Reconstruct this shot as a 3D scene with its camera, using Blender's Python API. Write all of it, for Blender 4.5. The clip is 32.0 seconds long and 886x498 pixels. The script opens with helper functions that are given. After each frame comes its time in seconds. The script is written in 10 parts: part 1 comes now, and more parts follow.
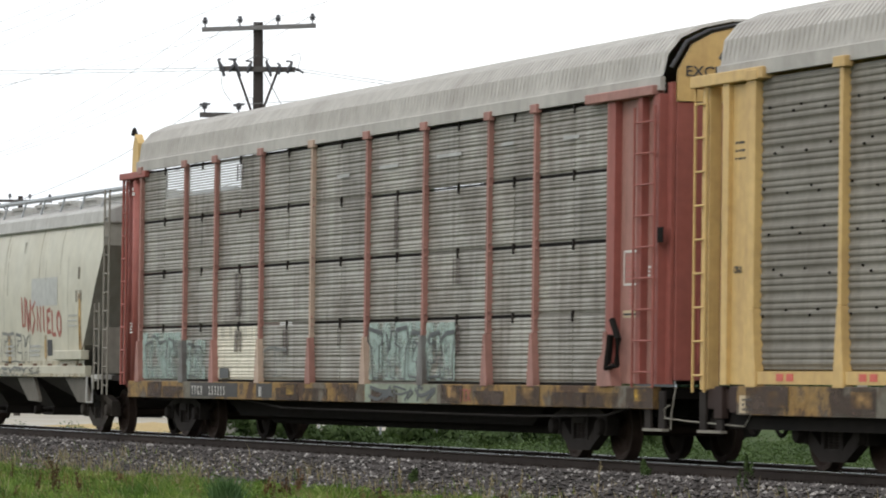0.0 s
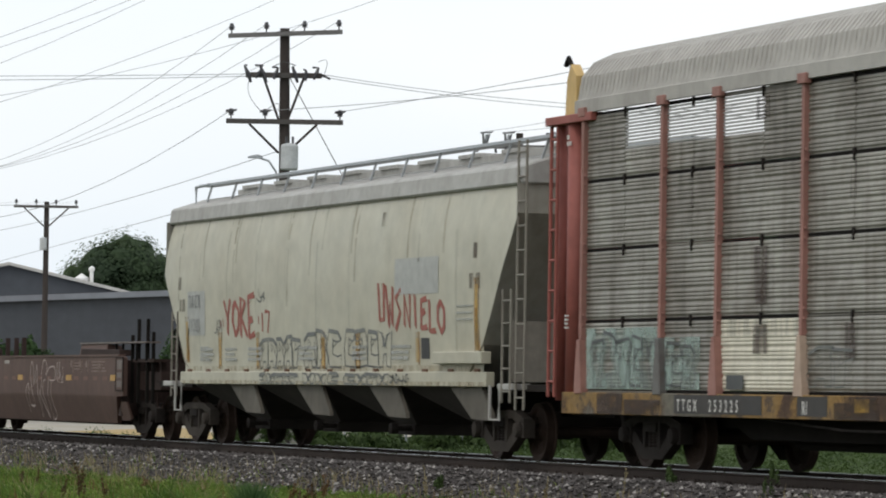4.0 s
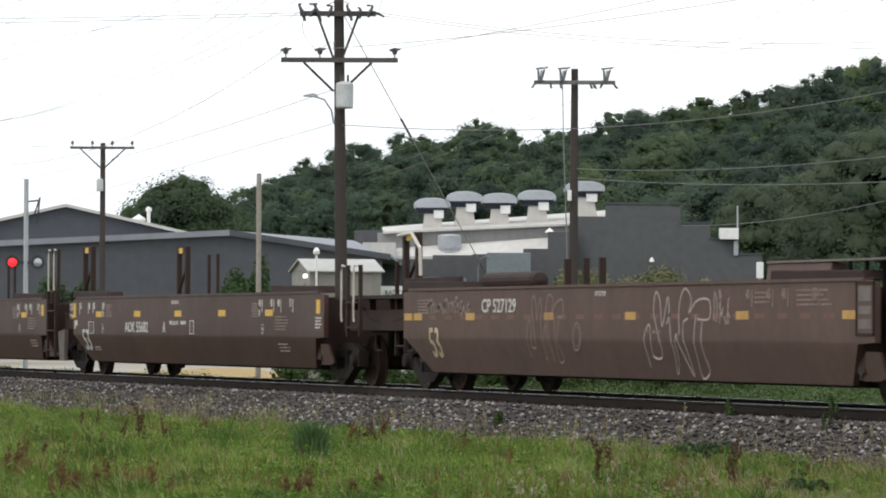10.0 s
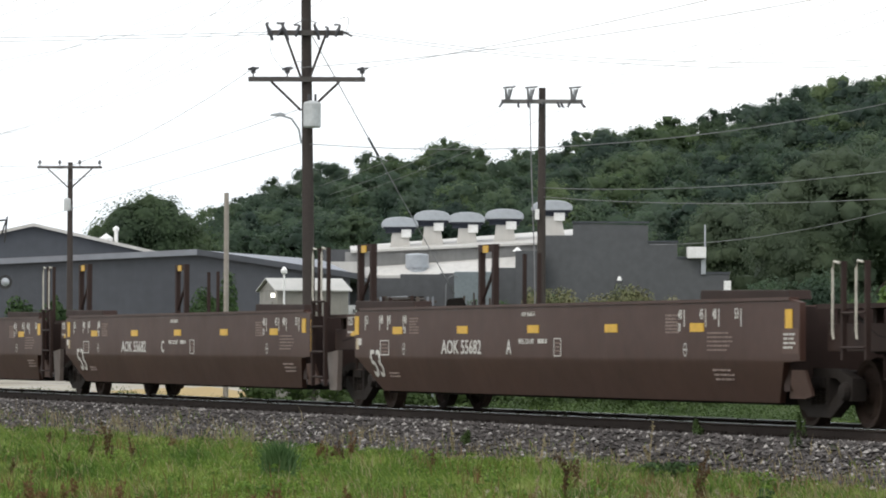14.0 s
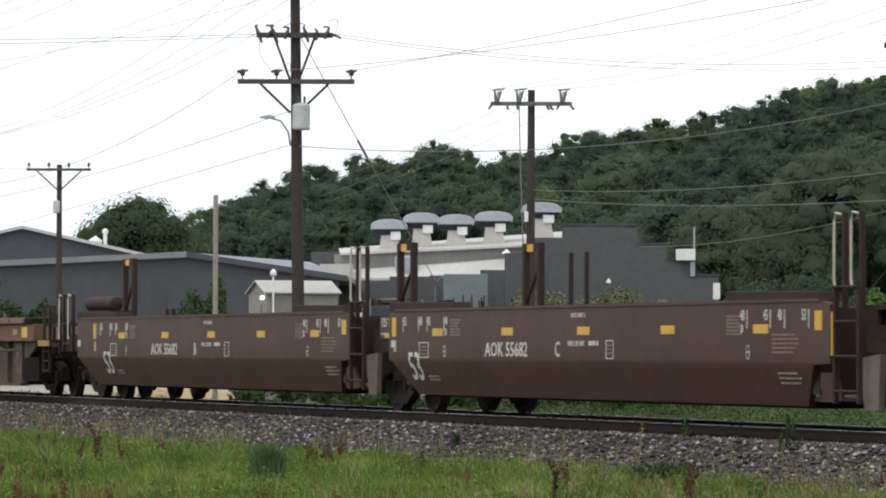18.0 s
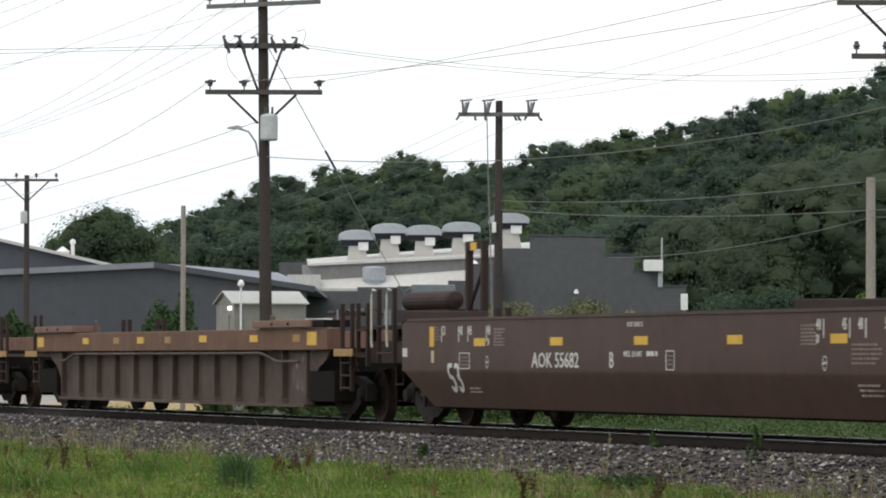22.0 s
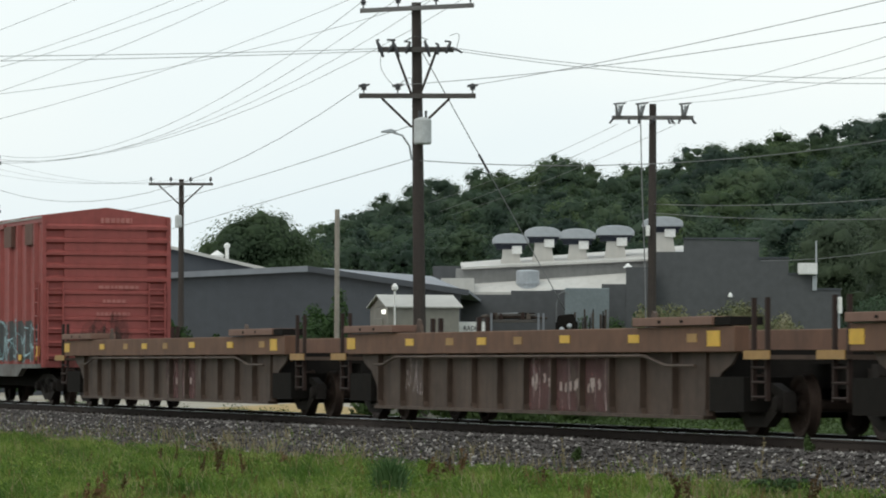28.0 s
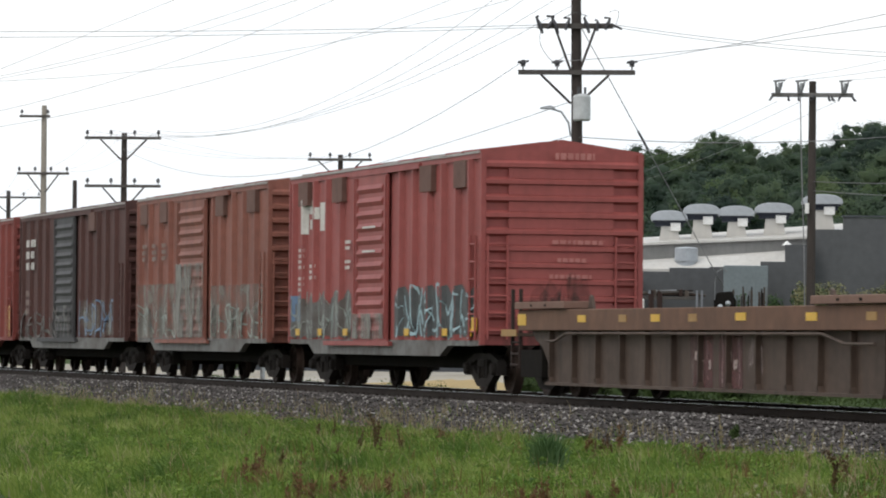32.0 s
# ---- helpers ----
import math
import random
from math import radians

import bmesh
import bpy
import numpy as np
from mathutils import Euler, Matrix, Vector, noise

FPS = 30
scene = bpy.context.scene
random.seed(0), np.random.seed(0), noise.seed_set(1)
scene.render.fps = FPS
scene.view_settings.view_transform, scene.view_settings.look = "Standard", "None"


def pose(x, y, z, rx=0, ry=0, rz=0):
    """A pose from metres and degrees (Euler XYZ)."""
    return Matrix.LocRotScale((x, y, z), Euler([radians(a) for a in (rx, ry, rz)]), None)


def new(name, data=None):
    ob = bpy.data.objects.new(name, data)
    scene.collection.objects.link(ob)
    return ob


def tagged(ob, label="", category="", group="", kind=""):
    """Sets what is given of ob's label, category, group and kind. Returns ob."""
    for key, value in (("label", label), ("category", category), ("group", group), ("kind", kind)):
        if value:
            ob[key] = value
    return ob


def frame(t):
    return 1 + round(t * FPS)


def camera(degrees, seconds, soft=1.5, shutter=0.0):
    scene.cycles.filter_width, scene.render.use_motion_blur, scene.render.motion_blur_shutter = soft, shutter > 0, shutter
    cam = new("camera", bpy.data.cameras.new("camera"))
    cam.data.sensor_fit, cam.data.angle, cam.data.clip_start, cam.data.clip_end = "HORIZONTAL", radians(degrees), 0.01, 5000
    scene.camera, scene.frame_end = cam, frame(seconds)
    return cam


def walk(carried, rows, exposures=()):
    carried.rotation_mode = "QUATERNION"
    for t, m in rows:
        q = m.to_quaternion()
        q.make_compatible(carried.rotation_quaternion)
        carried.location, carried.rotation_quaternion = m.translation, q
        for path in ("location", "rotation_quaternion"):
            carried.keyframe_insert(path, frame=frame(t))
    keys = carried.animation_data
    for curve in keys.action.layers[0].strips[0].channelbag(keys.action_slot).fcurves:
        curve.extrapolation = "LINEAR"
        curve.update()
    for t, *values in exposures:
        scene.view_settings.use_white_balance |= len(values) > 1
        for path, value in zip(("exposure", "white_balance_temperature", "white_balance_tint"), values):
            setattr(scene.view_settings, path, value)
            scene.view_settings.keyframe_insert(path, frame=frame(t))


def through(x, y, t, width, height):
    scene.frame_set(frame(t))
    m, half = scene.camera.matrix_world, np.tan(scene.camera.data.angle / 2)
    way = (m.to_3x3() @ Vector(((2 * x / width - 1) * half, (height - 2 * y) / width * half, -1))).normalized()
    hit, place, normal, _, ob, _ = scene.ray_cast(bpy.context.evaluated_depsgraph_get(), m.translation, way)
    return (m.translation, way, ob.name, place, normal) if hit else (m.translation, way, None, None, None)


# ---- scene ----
# ---- camera ----
EYE_Z = 0.96            # above the rail head
ALONG = 70.88           # degrees from the track's normal to the camera's first heading
cam = camera(11.49, 32.0, soft=1.9, shutter=0.3)
TURNS = [  # seconds, yaw, pitch, roll
    (0, -0.27, 1.81, 0.77), (0.5, -0.21, 1.74, 0.75), (1, -0.14, 1.70, 0.71), (1.5, -0.06, 1.70, 0.69), (2, 0.01, 1.70, 0.72),
    (2.5, 0.03, 1.74, 0.78), (3, 0.04, 1.79, 0.82), (3.5, 0.06, 1.84, 0.90), (4, 0.07, 1.89, 0.91), (4.5, 0.08, 1.91, 0.92),
    (6.5, 0.03, 1.83, 0.74), (7, 0.03, 1.88, 0.69), (7.5, 0.10, 1.88, 0.62), (8, 0.29, 1.73, 0.54), (8.5, 0.49, 1.49, 0.42),
    (9, 0.65, 1.31, 0.33), (9.5, 0.75, 1.17, 0.28), (10, 0.80, 1.06, 0.25), (10.5, 0.80, 0.97, 0.21), (11, 0.78, 0.89, 0.19),
    (11.5, 0.73, 0.86, 0.17), (12, 0.68, 0.89, 0.13), (12.5, 0.62, 0.99, 0.13), (13, 0.50, 1.13, 0.14), (13.5, 0.42, 1.24, 0.17),
    (14, 0.38, 1.31, 0.18), (14.5, 0.36, 1.32, 0.22), (16.5, 0.31, 1.30, 0.17), (17, 0.30, 1.33, 0.11), (17.5, 0.26, 1.33, 0.13),
    (18, 0.24, 1.34, 0.16), (18.5, 0.21, 1.36, 0.16), (19, 0.17, 1.37, 0.18), (19.5, 0.14, 1.38, 0.22), (20, 0.04, 1.42, 0.20),
    (20.5, -0.08, 1.43, 0.20), (21, -0.17, 1.45, 0.21), (21.5, -0.20, 1.48, 0.18), (22, -0.18, 1.48, 0.17), (22.5, -0.17, 1.46, 0.18),
    (23, -0.14, 1.45, 0.15), (23.5, -0.09, 1.45, 0.11), (24, -0.11, 1.48, 0.12), (24.5, 0.03, 1.45, 0.12), (26.5, 0.74, 1.48, 0.11),
    (27, 1.06, 1.54, 0.11), (27.5, 1.45, 1.55, 0.12), (28, 1.82, 1.52, 0.16), (28.5, 2.14, 1.45, 0.18), (29, 2.48, 1.37, 0.21),
    (29.5, 2.81, 1.30, 0.27), (30, 3.05, 1.18, 0.34), (30.5, 3.30, 1.10, 0.38), (31, 3.45, 1.09, 0.44), (31.5, 3.61, 1.15, 0.48),
    (32, 3.88, 1.20, 0.49)]
EXPOSURES = [(0.0, 0.5, 6500, 10), (1.5, 0.45, 6500, 10), (3.0, 0.24, 6500, 10), (4.5, 0.05, 6450, 8), (7.0, -0.17, 6420, 2), (8.0, -0.1, 6420, 2), (9.0, 0.2, 6450, 3), (10.0, 0.5, 6500, 10), (12.0, 0.6, 6500, 10), (13.0, 0.6, 6500, 10), (14.0, 0.55, 6500, 10), (17.0, 0.42, 6500, 10), (20.0, 0.33, 6500, 10), (24.0, 0.28, 6500, 9), (26.0, 0.16, 6500, 9), (27.0, 0.13, 6500, 7), (28.0, 0.06, 6450, 3), (29.5, 0.12, 6450, 4), (31.0, 0.3, 6500, 10), (32.0, 0.3, 6500, 10)]
walk(cam, [(t, pose(0, 0, EYE_Z, 90 + p, 0, ALONG + y) @ pose(0, 0, 0, 0, 0, r)) for t, y, p, r in TURNS], EXPOSURES)

# ---- sky and sun ----
SUN_EL, SUN_AZ = 52, 150      # degrees: height, and bearing clockwise from +y
world = bpy.data.worlds.new("overcast_sky")
scene.world = world
world.use_nodes = True
wn, wl = world.node_tree.nodes, world.node_tree.links
wn.clear()
sky = wn.new("ShaderNodeTexSky")
sky.sky_type, sky.sun_disc = "NISHITA", False
sky.sun_elevation, sky.sun_rotation = radians(SUN_EL), radians(SUN_AZ)
sky.air_density, sky.dust_density, sky.ozone_density = 1.0, 4.0, 1.0
scaled = wn.new("ShaderNodeMix")
scaled.data_type, scaled.blend_type = "RGBA", "MULTIPLY"
scaled.inputs["Factor"].default_value = 1.0
scaled.inputs["B"].default_value = (0.09, 0.09, 0.09, 1)
wl.new(sky.outputs[0], scaled.inputs["A"])
wcoord = wn.new("ShaderNodeTexCoord")
wmap = wn.new("ShaderNodeMapping")
wmap.inputs["Scale"].default_value = (1, 1, 3)
wl.new(wcoord.outputs["Generated"], wmap.inputs["Vector"])
cloud = wn.new("ShaderNodeTexNoise")
cloud.inputs["Scale"].default_value, cloud.inputs["Detail"].default_value = 3.0, 4.0
wl.new(wmap.outputs[0], cloud.inputs["Vector"])
ramp = wn.new("ShaderNodeValToRGB")
ramp.color_ramp.elements[0].position, ramp.color_ramp.elements[0].color = 0.35, (0.86, 0.92, 0.98, 1)
ramp.color_ramp.elements[1].position, ramp.color_ramp.elements[1].color = 0.65, (1.0, 1.0, 1.0, 1)
wl.new(cloud.outputs["Fac"], ramp.inputs["Fac"])
veil = wn.new("ShaderNodeMix")
veil.data_type = "RGBA"
veil.inputs["Factor"].default_value = 0.78
wl.new(scaled.outputs["Result"], veil.inputs["A"])
wl.new(ramp.outputs["Color"], veil.inputs["B"])
bgnode = wn.new("ShaderNodeBackground")
bgnode.inputs["Strength"].default_value = 1.16
wout = wn.new("ShaderNodeOutputWorld")
wl.new(veil.outputs["Result"], bgnode.inputs["Color"])
wl.new(bgnode.outputs[0], wout.inputs["Surface"])

sun = new("sun", bpy.data.lights.new("sun", "SUN"))
sun.data.energy, sun.data.angle, sun.data.color = 0.5, radians(20), (1.0, 0.96, 0.9)
sun.matrix_world = pose(0, 0, 60, 90 - SUN_EL, 0, 180 - SUN_AZ)


# ---- materials ----
def nodes_of(name):
    m = bpy.data.materials.new(name)
    m.use_nodes = True
    return m, m.node_tree.nodes, m.node_tree.links, m.node_tree.nodes["Principled BSDF"]


def surface(name, base, dark=None, rough=0.6, metal=0.0, grain=8.0, patch=0.6, streak=0.0, bump=0.15, amount=0.5, spread=0.0, gloss=0.4):
    """Paint, metal, wood or soil: base colour broken by patches, fine grain and runs down the face."""
    m, n, l, p = nodes_of(name)
    dark = dark or tuple(c * 0.55 for c in base)
    co = n.new("ShaderNodeTexCoord")
    big = n.new("ShaderNodeTexNoise")
    big.inputs["Scale"].default_value, big.inputs["Detail"].default_value, big.inputs["Roughness"].default_value = patch, 6, 0.65
    l.new(co.outputs["Object"], big.inputs["Vector"])
    r1 = n.new("ShaderNodeValToRGB")
    r1.color_ramp.elements[0].position, r1.color_ramp.elements[0].color = 0.38, (0, 0, 0, 1)
    r1.color_ramp.elements[1].position, r1.color_ramp.elements[1].color = 0.72, (amount, amount, amount, 1)
    l.new(big.outputs["Fac"], r1.inputs["Fac"])
    mix1 = n.new("ShaderNodeMix")
    mix1.data_type = "RGBA"
    mix1.inputs["A"].default_value, mix1.inputs["B"].default_value = (*base, 1), (*dark, 1)
    l.new(r1.outputs["Color"], mix1.inputs["Factor"])
    last = mix1
    if streak:
        mp = n.new("ShaderNodeMapping")
        mp.inputs["Scale"].default_value = (5.0, 5.0, 0.35)
        l.new(co.outputs["Object"], mp.inputs["Vector"])
        st = n.new("ShaderNodeTexNoise")
        st.inputs["Scale"].default_value, st.inputs["Detail"].default_value = 1.0, 5
        l.new(mp.outputs[0], st.inputs["Vector"])
        r2 = n.new("ShaderNodeValToRGB")
        r2.color_ramp.elements[0].position, r2.color_ramp.elements[0].color = 0.5, (0, 0, 0, 1)
        r2.color_ramp.elements[1].position, r2.color_ramp.elements[1].color = 0.75, (streak, streak, streak, 1)
        l.new(st.outputs["Fac"], r2.inputs["Fac"])
        mix2 = n.new("ShaderNodeMix")
        mix2.data_type = "RGBA"
        l.new(last.outputs["Result"], mix2.inputs["A"])
        mix2.inputs["B"].default_value = (*dark, 1)
        l.new(r2.outputs["Color"], mix2.inputs["Factor"])
        last = mix2
    fine = n.new("ShaderNodeTexNoise")
    fine.inputs["Scale"].default_value, fine.inputs["Detail"].default_value = grain, 4
    l.new(co.outputs["Object"], fine.inputs["Vector"])
    mr = n.new("ShaderNodeMapRange")
    mr.inputs["To Min"].default_value, mr.inputs["To Max"].default_value = 0.78, 1.22
    l.new(fine.outputs["Fac"], mr.inputs["Value"])
    mul = n.new("ShaderNodeMix")
    mul.data_type, mul.blend_type = "RGBA", "MULTIPLY"
    mul.inputs["Factor"].default_value = 1.0
    l.new(last.outputs["Result"], mul.inputs["A"])
    l.new(mr.outputs[0], mul.inputs["B"])
    last = mul
    if spread:   # piece to piece
        info = n.new("ShaderNodeNewGeometry")
        ob = n.new("ShaderNodeObjectInfo")
        add = n.new("ShaderNodeMath")
        add.operation = "ADD"
        l.new(info.outputs["Random Per Island"], add.inputs[0])
        l.new(ob.outputs["Random"], add.inputs[1])
        sr = n.new("ShaderNodeMapRange")
        sr.inputs["From Max"].default_value = 2.0
        sr.inputs["To Min"].default_value, sr.inputs["To Max"].default_value = 1 - spread, 1 + spread
        l.new(add.outputs[0], sr.inputs["Value"])
        mul2 = n.new("ShaderNodeMix")
        mul2.data_type, mul2.blend_type = "RGBA", "MULTIPLY"
        mul2.inputs["Factor"].default_value = 1.0
        l.new(last.outputs["Result"], mul2.inputs["A"])
        l.new(sr.outputs[0], mul2.inputs["B"])
        last = mul2
    l.new(last.outputs["Result"], p.inputs["Base Color"])
    p.inputs["Metallic"].default_value = metal
    p.inputs["Specular IOR Level"].default_value = gloss
    rr = n.new("ShaderNodeMapRange")
    rr.inputs["To Min"].default_value, rr.inputs["To Max"].default_value = max(0.05, rough - 0.12), min(1, rough + 0.12)
    l.new(big.outputs["Fac"], rr.inputs["Value"])
    l.new(rr.outputs[0], p.inputs["Roughness"])
    if bump:
        b = n.new("ShaderNodeBump")
        b.inputs["Strength"].default_value, b.inputs["Distance"].default_value = bump, 0.02
        l.new(fine.outputs["Fac"], b.inputs["Height"])
        l.new(b.outputs[0], p.inputs["Normal"])
    return m


def patchy(name, stops, scale, rough=0.8):
    """Worn paint of several colours in broad patches with ragged edges, over a fine grain."""
    m, n, l, p = nodes_of(name)
    co = n.new("ShaderNodeTexCoord")
    big = n.new("ShaderNodeTexNoise")
    big.inputs["Scale"].default_value, big.inputs["Detail"].default_value, big.inputs["Roughness"].default_value = scale, 9, 0.72
    l.new(co.outputs["Object"], big.inputs["Vector"])
    r = n.new("ShaderNodeValToRGB")
    while len(r.color_ramp.elements) < len(stops):
        r.color_ramp.elements.new(0.5)
    for e, (at, c) in zip(r.color_ramp.elements, stops):
        e.position, e.color = at, (*c, 1)
    l.new(big.outputs["Fac"], r.inputs["Fac"])
    fine = n.new("ShaderNodeTexNoise")
    fine.inputs["Scale"].default_value, fine.inputs["Detail"].default_value = 14.0, 4
    l.new(co.outputs["Object"], fine.inputs["Vector"])
    mr = n.new("ShaderNodeMapRange")
    mr.inputs["To Min"].default_value, mr.inputs["To Max"].default_value = 0.6, 1.4
    l.new(fine.outputs["Fac"], mr.inputs["Value"])
    mul = n.new("ShaderNodeMix")
    mul.data_type, mul.blend_type = "RGBA", "MULTIPLY"
    mul.inputs["Factor"].default_value = 1.0
    l.new(r.outputs["Color"], mul.inputs["A"])
    l.new(mr.outputs[0], mul.inputs["B"])
    l.new(mul.outputs["Result"], p.inputs["Base Color"])
    p.inputs["Roughness"].default_value, p.inputs["Specular IOR Level"].default_value = rough, 0.25
    return m


def leaves(name, shades, rough=0.6, scale=0.12, through=0.25, own=0.4, low=0.3, high=0.7):
    """Foliage: each leaf takes its own shade; light comes through a little."""
    m, n, l, p = nodes_of(name)
    g = n.new("ShaderNodeNewGeometry")
    co = n.new("ShaderNodeTexCoord")
    ns = n.new("ShaderNodeTexNoise")
    ns.inputs["Scale"].default_value, ns.inputs["Detail"].default_value = scale, 3
    l.new(co.outputs["Object"], ns.inputs["Vector"])
    a = n.new("ShaderNodeMath")
    a.operation = "MULTIPLY_ADD"
    a.inputs[1].default_value = own
    l.new(g.outputs["Random Per Island"], a.inputs[0])
    s = n.new("ShaderNodeMapRange")
    s.inputs["From Min"].default_value, s.inputs["From Max"].default_value, s.inputs["To Max"].default_value = low, high, 1.0 - own
    l.new(ns.outputs["Fac"], s.inputs["Value"])
    l.new(s.outputs[0], a.inputs[2])
    r = n.new("ShaderNodeValToRGB")
    while len(r.color_ramp.elements) < len(shades):
        r.color_ramp.elements.new(0.5)
    for i, c in enumerate(shades):
        r.color_ramp.elements[i].position = i / (len(shades) - 1)
        r.color_ramp.elements[i].color = (*c, 1)
    l.new(a.outputs[0], r.inputs["Fac"])
    l.new(r.outputs["Color"], p.inputs["Base Color"])
    p.inputs["Roughness"].default_value = rough
    p.inputs["Specular IOR Level"].default_value = 0.25
    t = n.new("ShaderNodeBsdfTranslucent")
    l.new(r.outputs["Color"], t.inputs["Color"])
    mx = n.new("ShaderNodeMixShader")
    mx.inputs[0].default_value = through
    out = n["Material Output"]
    l.new(p.outputs[0], mx.inputs[1])
    l.new(t.outputs[0], mx.inputs[2])
    l.new(mx.outputs[0], out.inputs["Surface"])
    return m


def glow(name, color, strength):
    m, n, l, p = nodes_of(name)
    p.inputs["Base Color"].default_value = (*color, 1)
    p.inputs["Emission Color"].default_value = (*color, 1)
    p.inputs["Emission Strength"].default_value = strength
    return m


M_soil = surface("soil", (0.05, 0.06, 0.028), (0.04, 0.035, 0.024), rough=0.95, grain=9, patch=0.3, bump=0.5, gloss=0.05)
M_meadow = surface("meadow", (0.042, 0.068, 0.02), (0.06, 0.064, 0.028), rough=0.95, grain=3, patch=0.4, bump=0.6, gloss=0.05)
M_gravel = surface("pale_gravel", (0.36, 0.34, 0.30), (0.26, 0.22, 0.14), rough=0.95, grain=15, patch=0.25, bump=0.4, amount=0.8, gloss=0.1)
M_sand = surface("sand_pile", (0.36, 0.27, 0.13), (0.28, 0.22, 0.13), rough=0.95, grain=10, patch=0.5, bump=0.3, gloss=0.1)
M_bed = surface("ballast_bed", (0.053, 0.046, 0.042), (0.032, 0.029, 0.026), rough=0.95, grain=30, patch=1.2, bump=0.8, gloss=0.1)
# Bed between the rails: the cars' shadow painted in, over oily stone.
M_bedshade = surface("shaded_oily_ballast", (0.024, 0.021, 0.019), (0.014, 0.012, 0.011), rough=0.9, grain=25, patch=1.0, bump=0.8, gloss=0.1)
M_stone = surface("ballast_stone", (0.090, 0.081, 0.077), (0.040, 0.037, 0.035), rough=0.9, grain=25, patch=1.2, bump=0.3, spread=0.75, amount=0.9, gloss=0.2)
M_stonepale = surface("pale_ballast_stone", (0.34, 0.32, 0.30), (0.2, 0.185, 0.17), rough=0.85, grain=25, patch=2.0, bump=0.3, spread=0.5)
M_rail = surface("rail_steel", (0.050, 0.039, 0.033), (0.030, 0.024, 0.021), rough=0.8, metal=0.2, grain=20, patch=2, bump=0.2, gloss=0.12)
M_railtop = surface("rail_head", (0.62, 0.63, 0.65), (0.5, 0.5, 0.5), rough=0.28, metal=1.0, grain=30, patch=1, bump=0.02)
M_tie = surface("creosoted_tie", (0.085, 0.07, 0.06), (0.05, 0.04, 0.035), rough=0.9, grain=20, patch=2, bump=0.4, spread=0.3, gloss=0.12)
M_pole = surface("weathered_pole", (0.062, 0.052, 0.047), (0.036, 0.031, 0.029), rough=0.9, grain=14, patch=1.0, streak=0.5, bump=0.4, gloss=0.15)
M_poleg = surface("grey_pole", (0.32, 0.29, 0.25), (0.2, 0.17, 0.14), rough=0.9, grain=14, patch=1.0, streak=0.5, bump=0.3)
M_arm = surface("arm_wood", (0.09, 0.082, 0.076), (0.05, 0.046, 0.043), rough=0.9, grain=14, patch=1.0, bump=0.3)
M_armpale = surface("pale_arm", (0.17, 0.165, 0.16), (0.11, 0.105, 0.10), rough=0.8, grain=14, patch=1.0, bump=0.2)
M_insul = surface("insulator", (0.05, 0.05, 0.055), rough=0.35, grain=20, patch=3, bump=0.05)
M_cutout = surface("cutout_grey", (0.15, 0.155, 0.16), (0.09, 0.09, 0.092), rough=0.5, grain=12, patch=2, bump=0.05)
M_galv = surface("galvanised", (0.42, 0.44, 0.46), (0.3, 0.31, 0.32), rough=0.45, metal=0.6, grain=12, patch=1.5, bump=0.05)
M_xfm = surface("transformer_paint", (0.5, 0.52, 0.52), (0.34, 0.34, 0.33), rough=0.5, grain=12, patch=2.0, bump=0.05)
M_housing = surface("blue_grey_sheet", (0.17, 0.20, 0.21), (0.12, 0.14, 0.15), rough=0.6, grain=6, patch=0.6, streak=0.3, bump=0.05)
M_wire = surface("wire", (0.20, 0.20, 0.205), rough=0.7, grain=5, patch=1, bump=0)
M_wall = surface("grey_block", (0.088, 0.091, 0.095), (0.070, 0.072, 0.076), rough=0.85, grain=2.5, patch=0.2, bump=0.1)
M_corr = surface("grey_corrugated_sheet", (0.25, 0.25, 0.243), (0.18, 0.176, 0.168), rough=0.7, grain=3, patch=0.3, streak=0.4, bump=0.1)
M_metalwall = surface("dark_metal_siding", (0.058, 0.064, 0.074), (0.044, 0.048, 0.056), rough=0.6, grain=2, patch=0.2, streak=0.3, bump=0.1)
M_roofgrey = surface("grey_roof", (0.203, 0.218, 0.242), (0.156, 0.156, 0.172), rough=0.6, grain=2, patch=0.3, bump=0.1)
M_roofwhite = surface("white_roof", (0.52, 0.51, 0.48), (0.36, 0.33, 0.29), rough=0.6, grain=2, patch=0.25, streak=0.4, bump=0.1)
M_vent = surface("vent_metal", (0.40, 0.425, 0.45), (0.29, 0.305, 0.325), rough=0.45, metal=0.3, grain=4, patch=0.7, bump=0.05)
M_ventshade = surface("vent_shade", (0.03, 0.035, 0.05), rough=0.8, grain=3, patch=1, bump=0)
M_hut = surface("hut_paint", (0.235, 0.225, 0.195), (0.17, 0.16, 0.135), rough=0.6, grain=4, patch=0.9, bump=0.05)
M_hutroof = surface("hut_roof", (0.42, 0.415, 0.385), (0.30, 0.29, 0.265), rough=0.5, grain=4, patch=1, bump=0.05)
M_white = surface("white_paint", (0.78, 0.78, 0.76), (0.55, 0.54, 0.5), rough=0.6, grain=12, patch=2, bump=0.03)
M_black = surface("black_paint", (0.025, 0.025, 0.027), (0.05, 0.045, 0.04), rough=0.6, grain=12, patch=2, bump=0.05)
M_bark = surface("bark", (0.10, 0.08, 0.06), (0.05, 0.04, 0.03), rough=0.95, grain=10, patch=1, streak=0.5, bump=0.6)
# Hillside leaf shades made bluer: distance haze put in the colour.
M_wood = leaves("wood_leaves", [(0.028, 0.053, 0.036), (0.048, 0.081, 0.050), (0.076, 0.118, 0.065), (0.116, 0.161, 0.079)], scale=0.15, through=0.5, own=0.12, low=0.34, high=0.66)
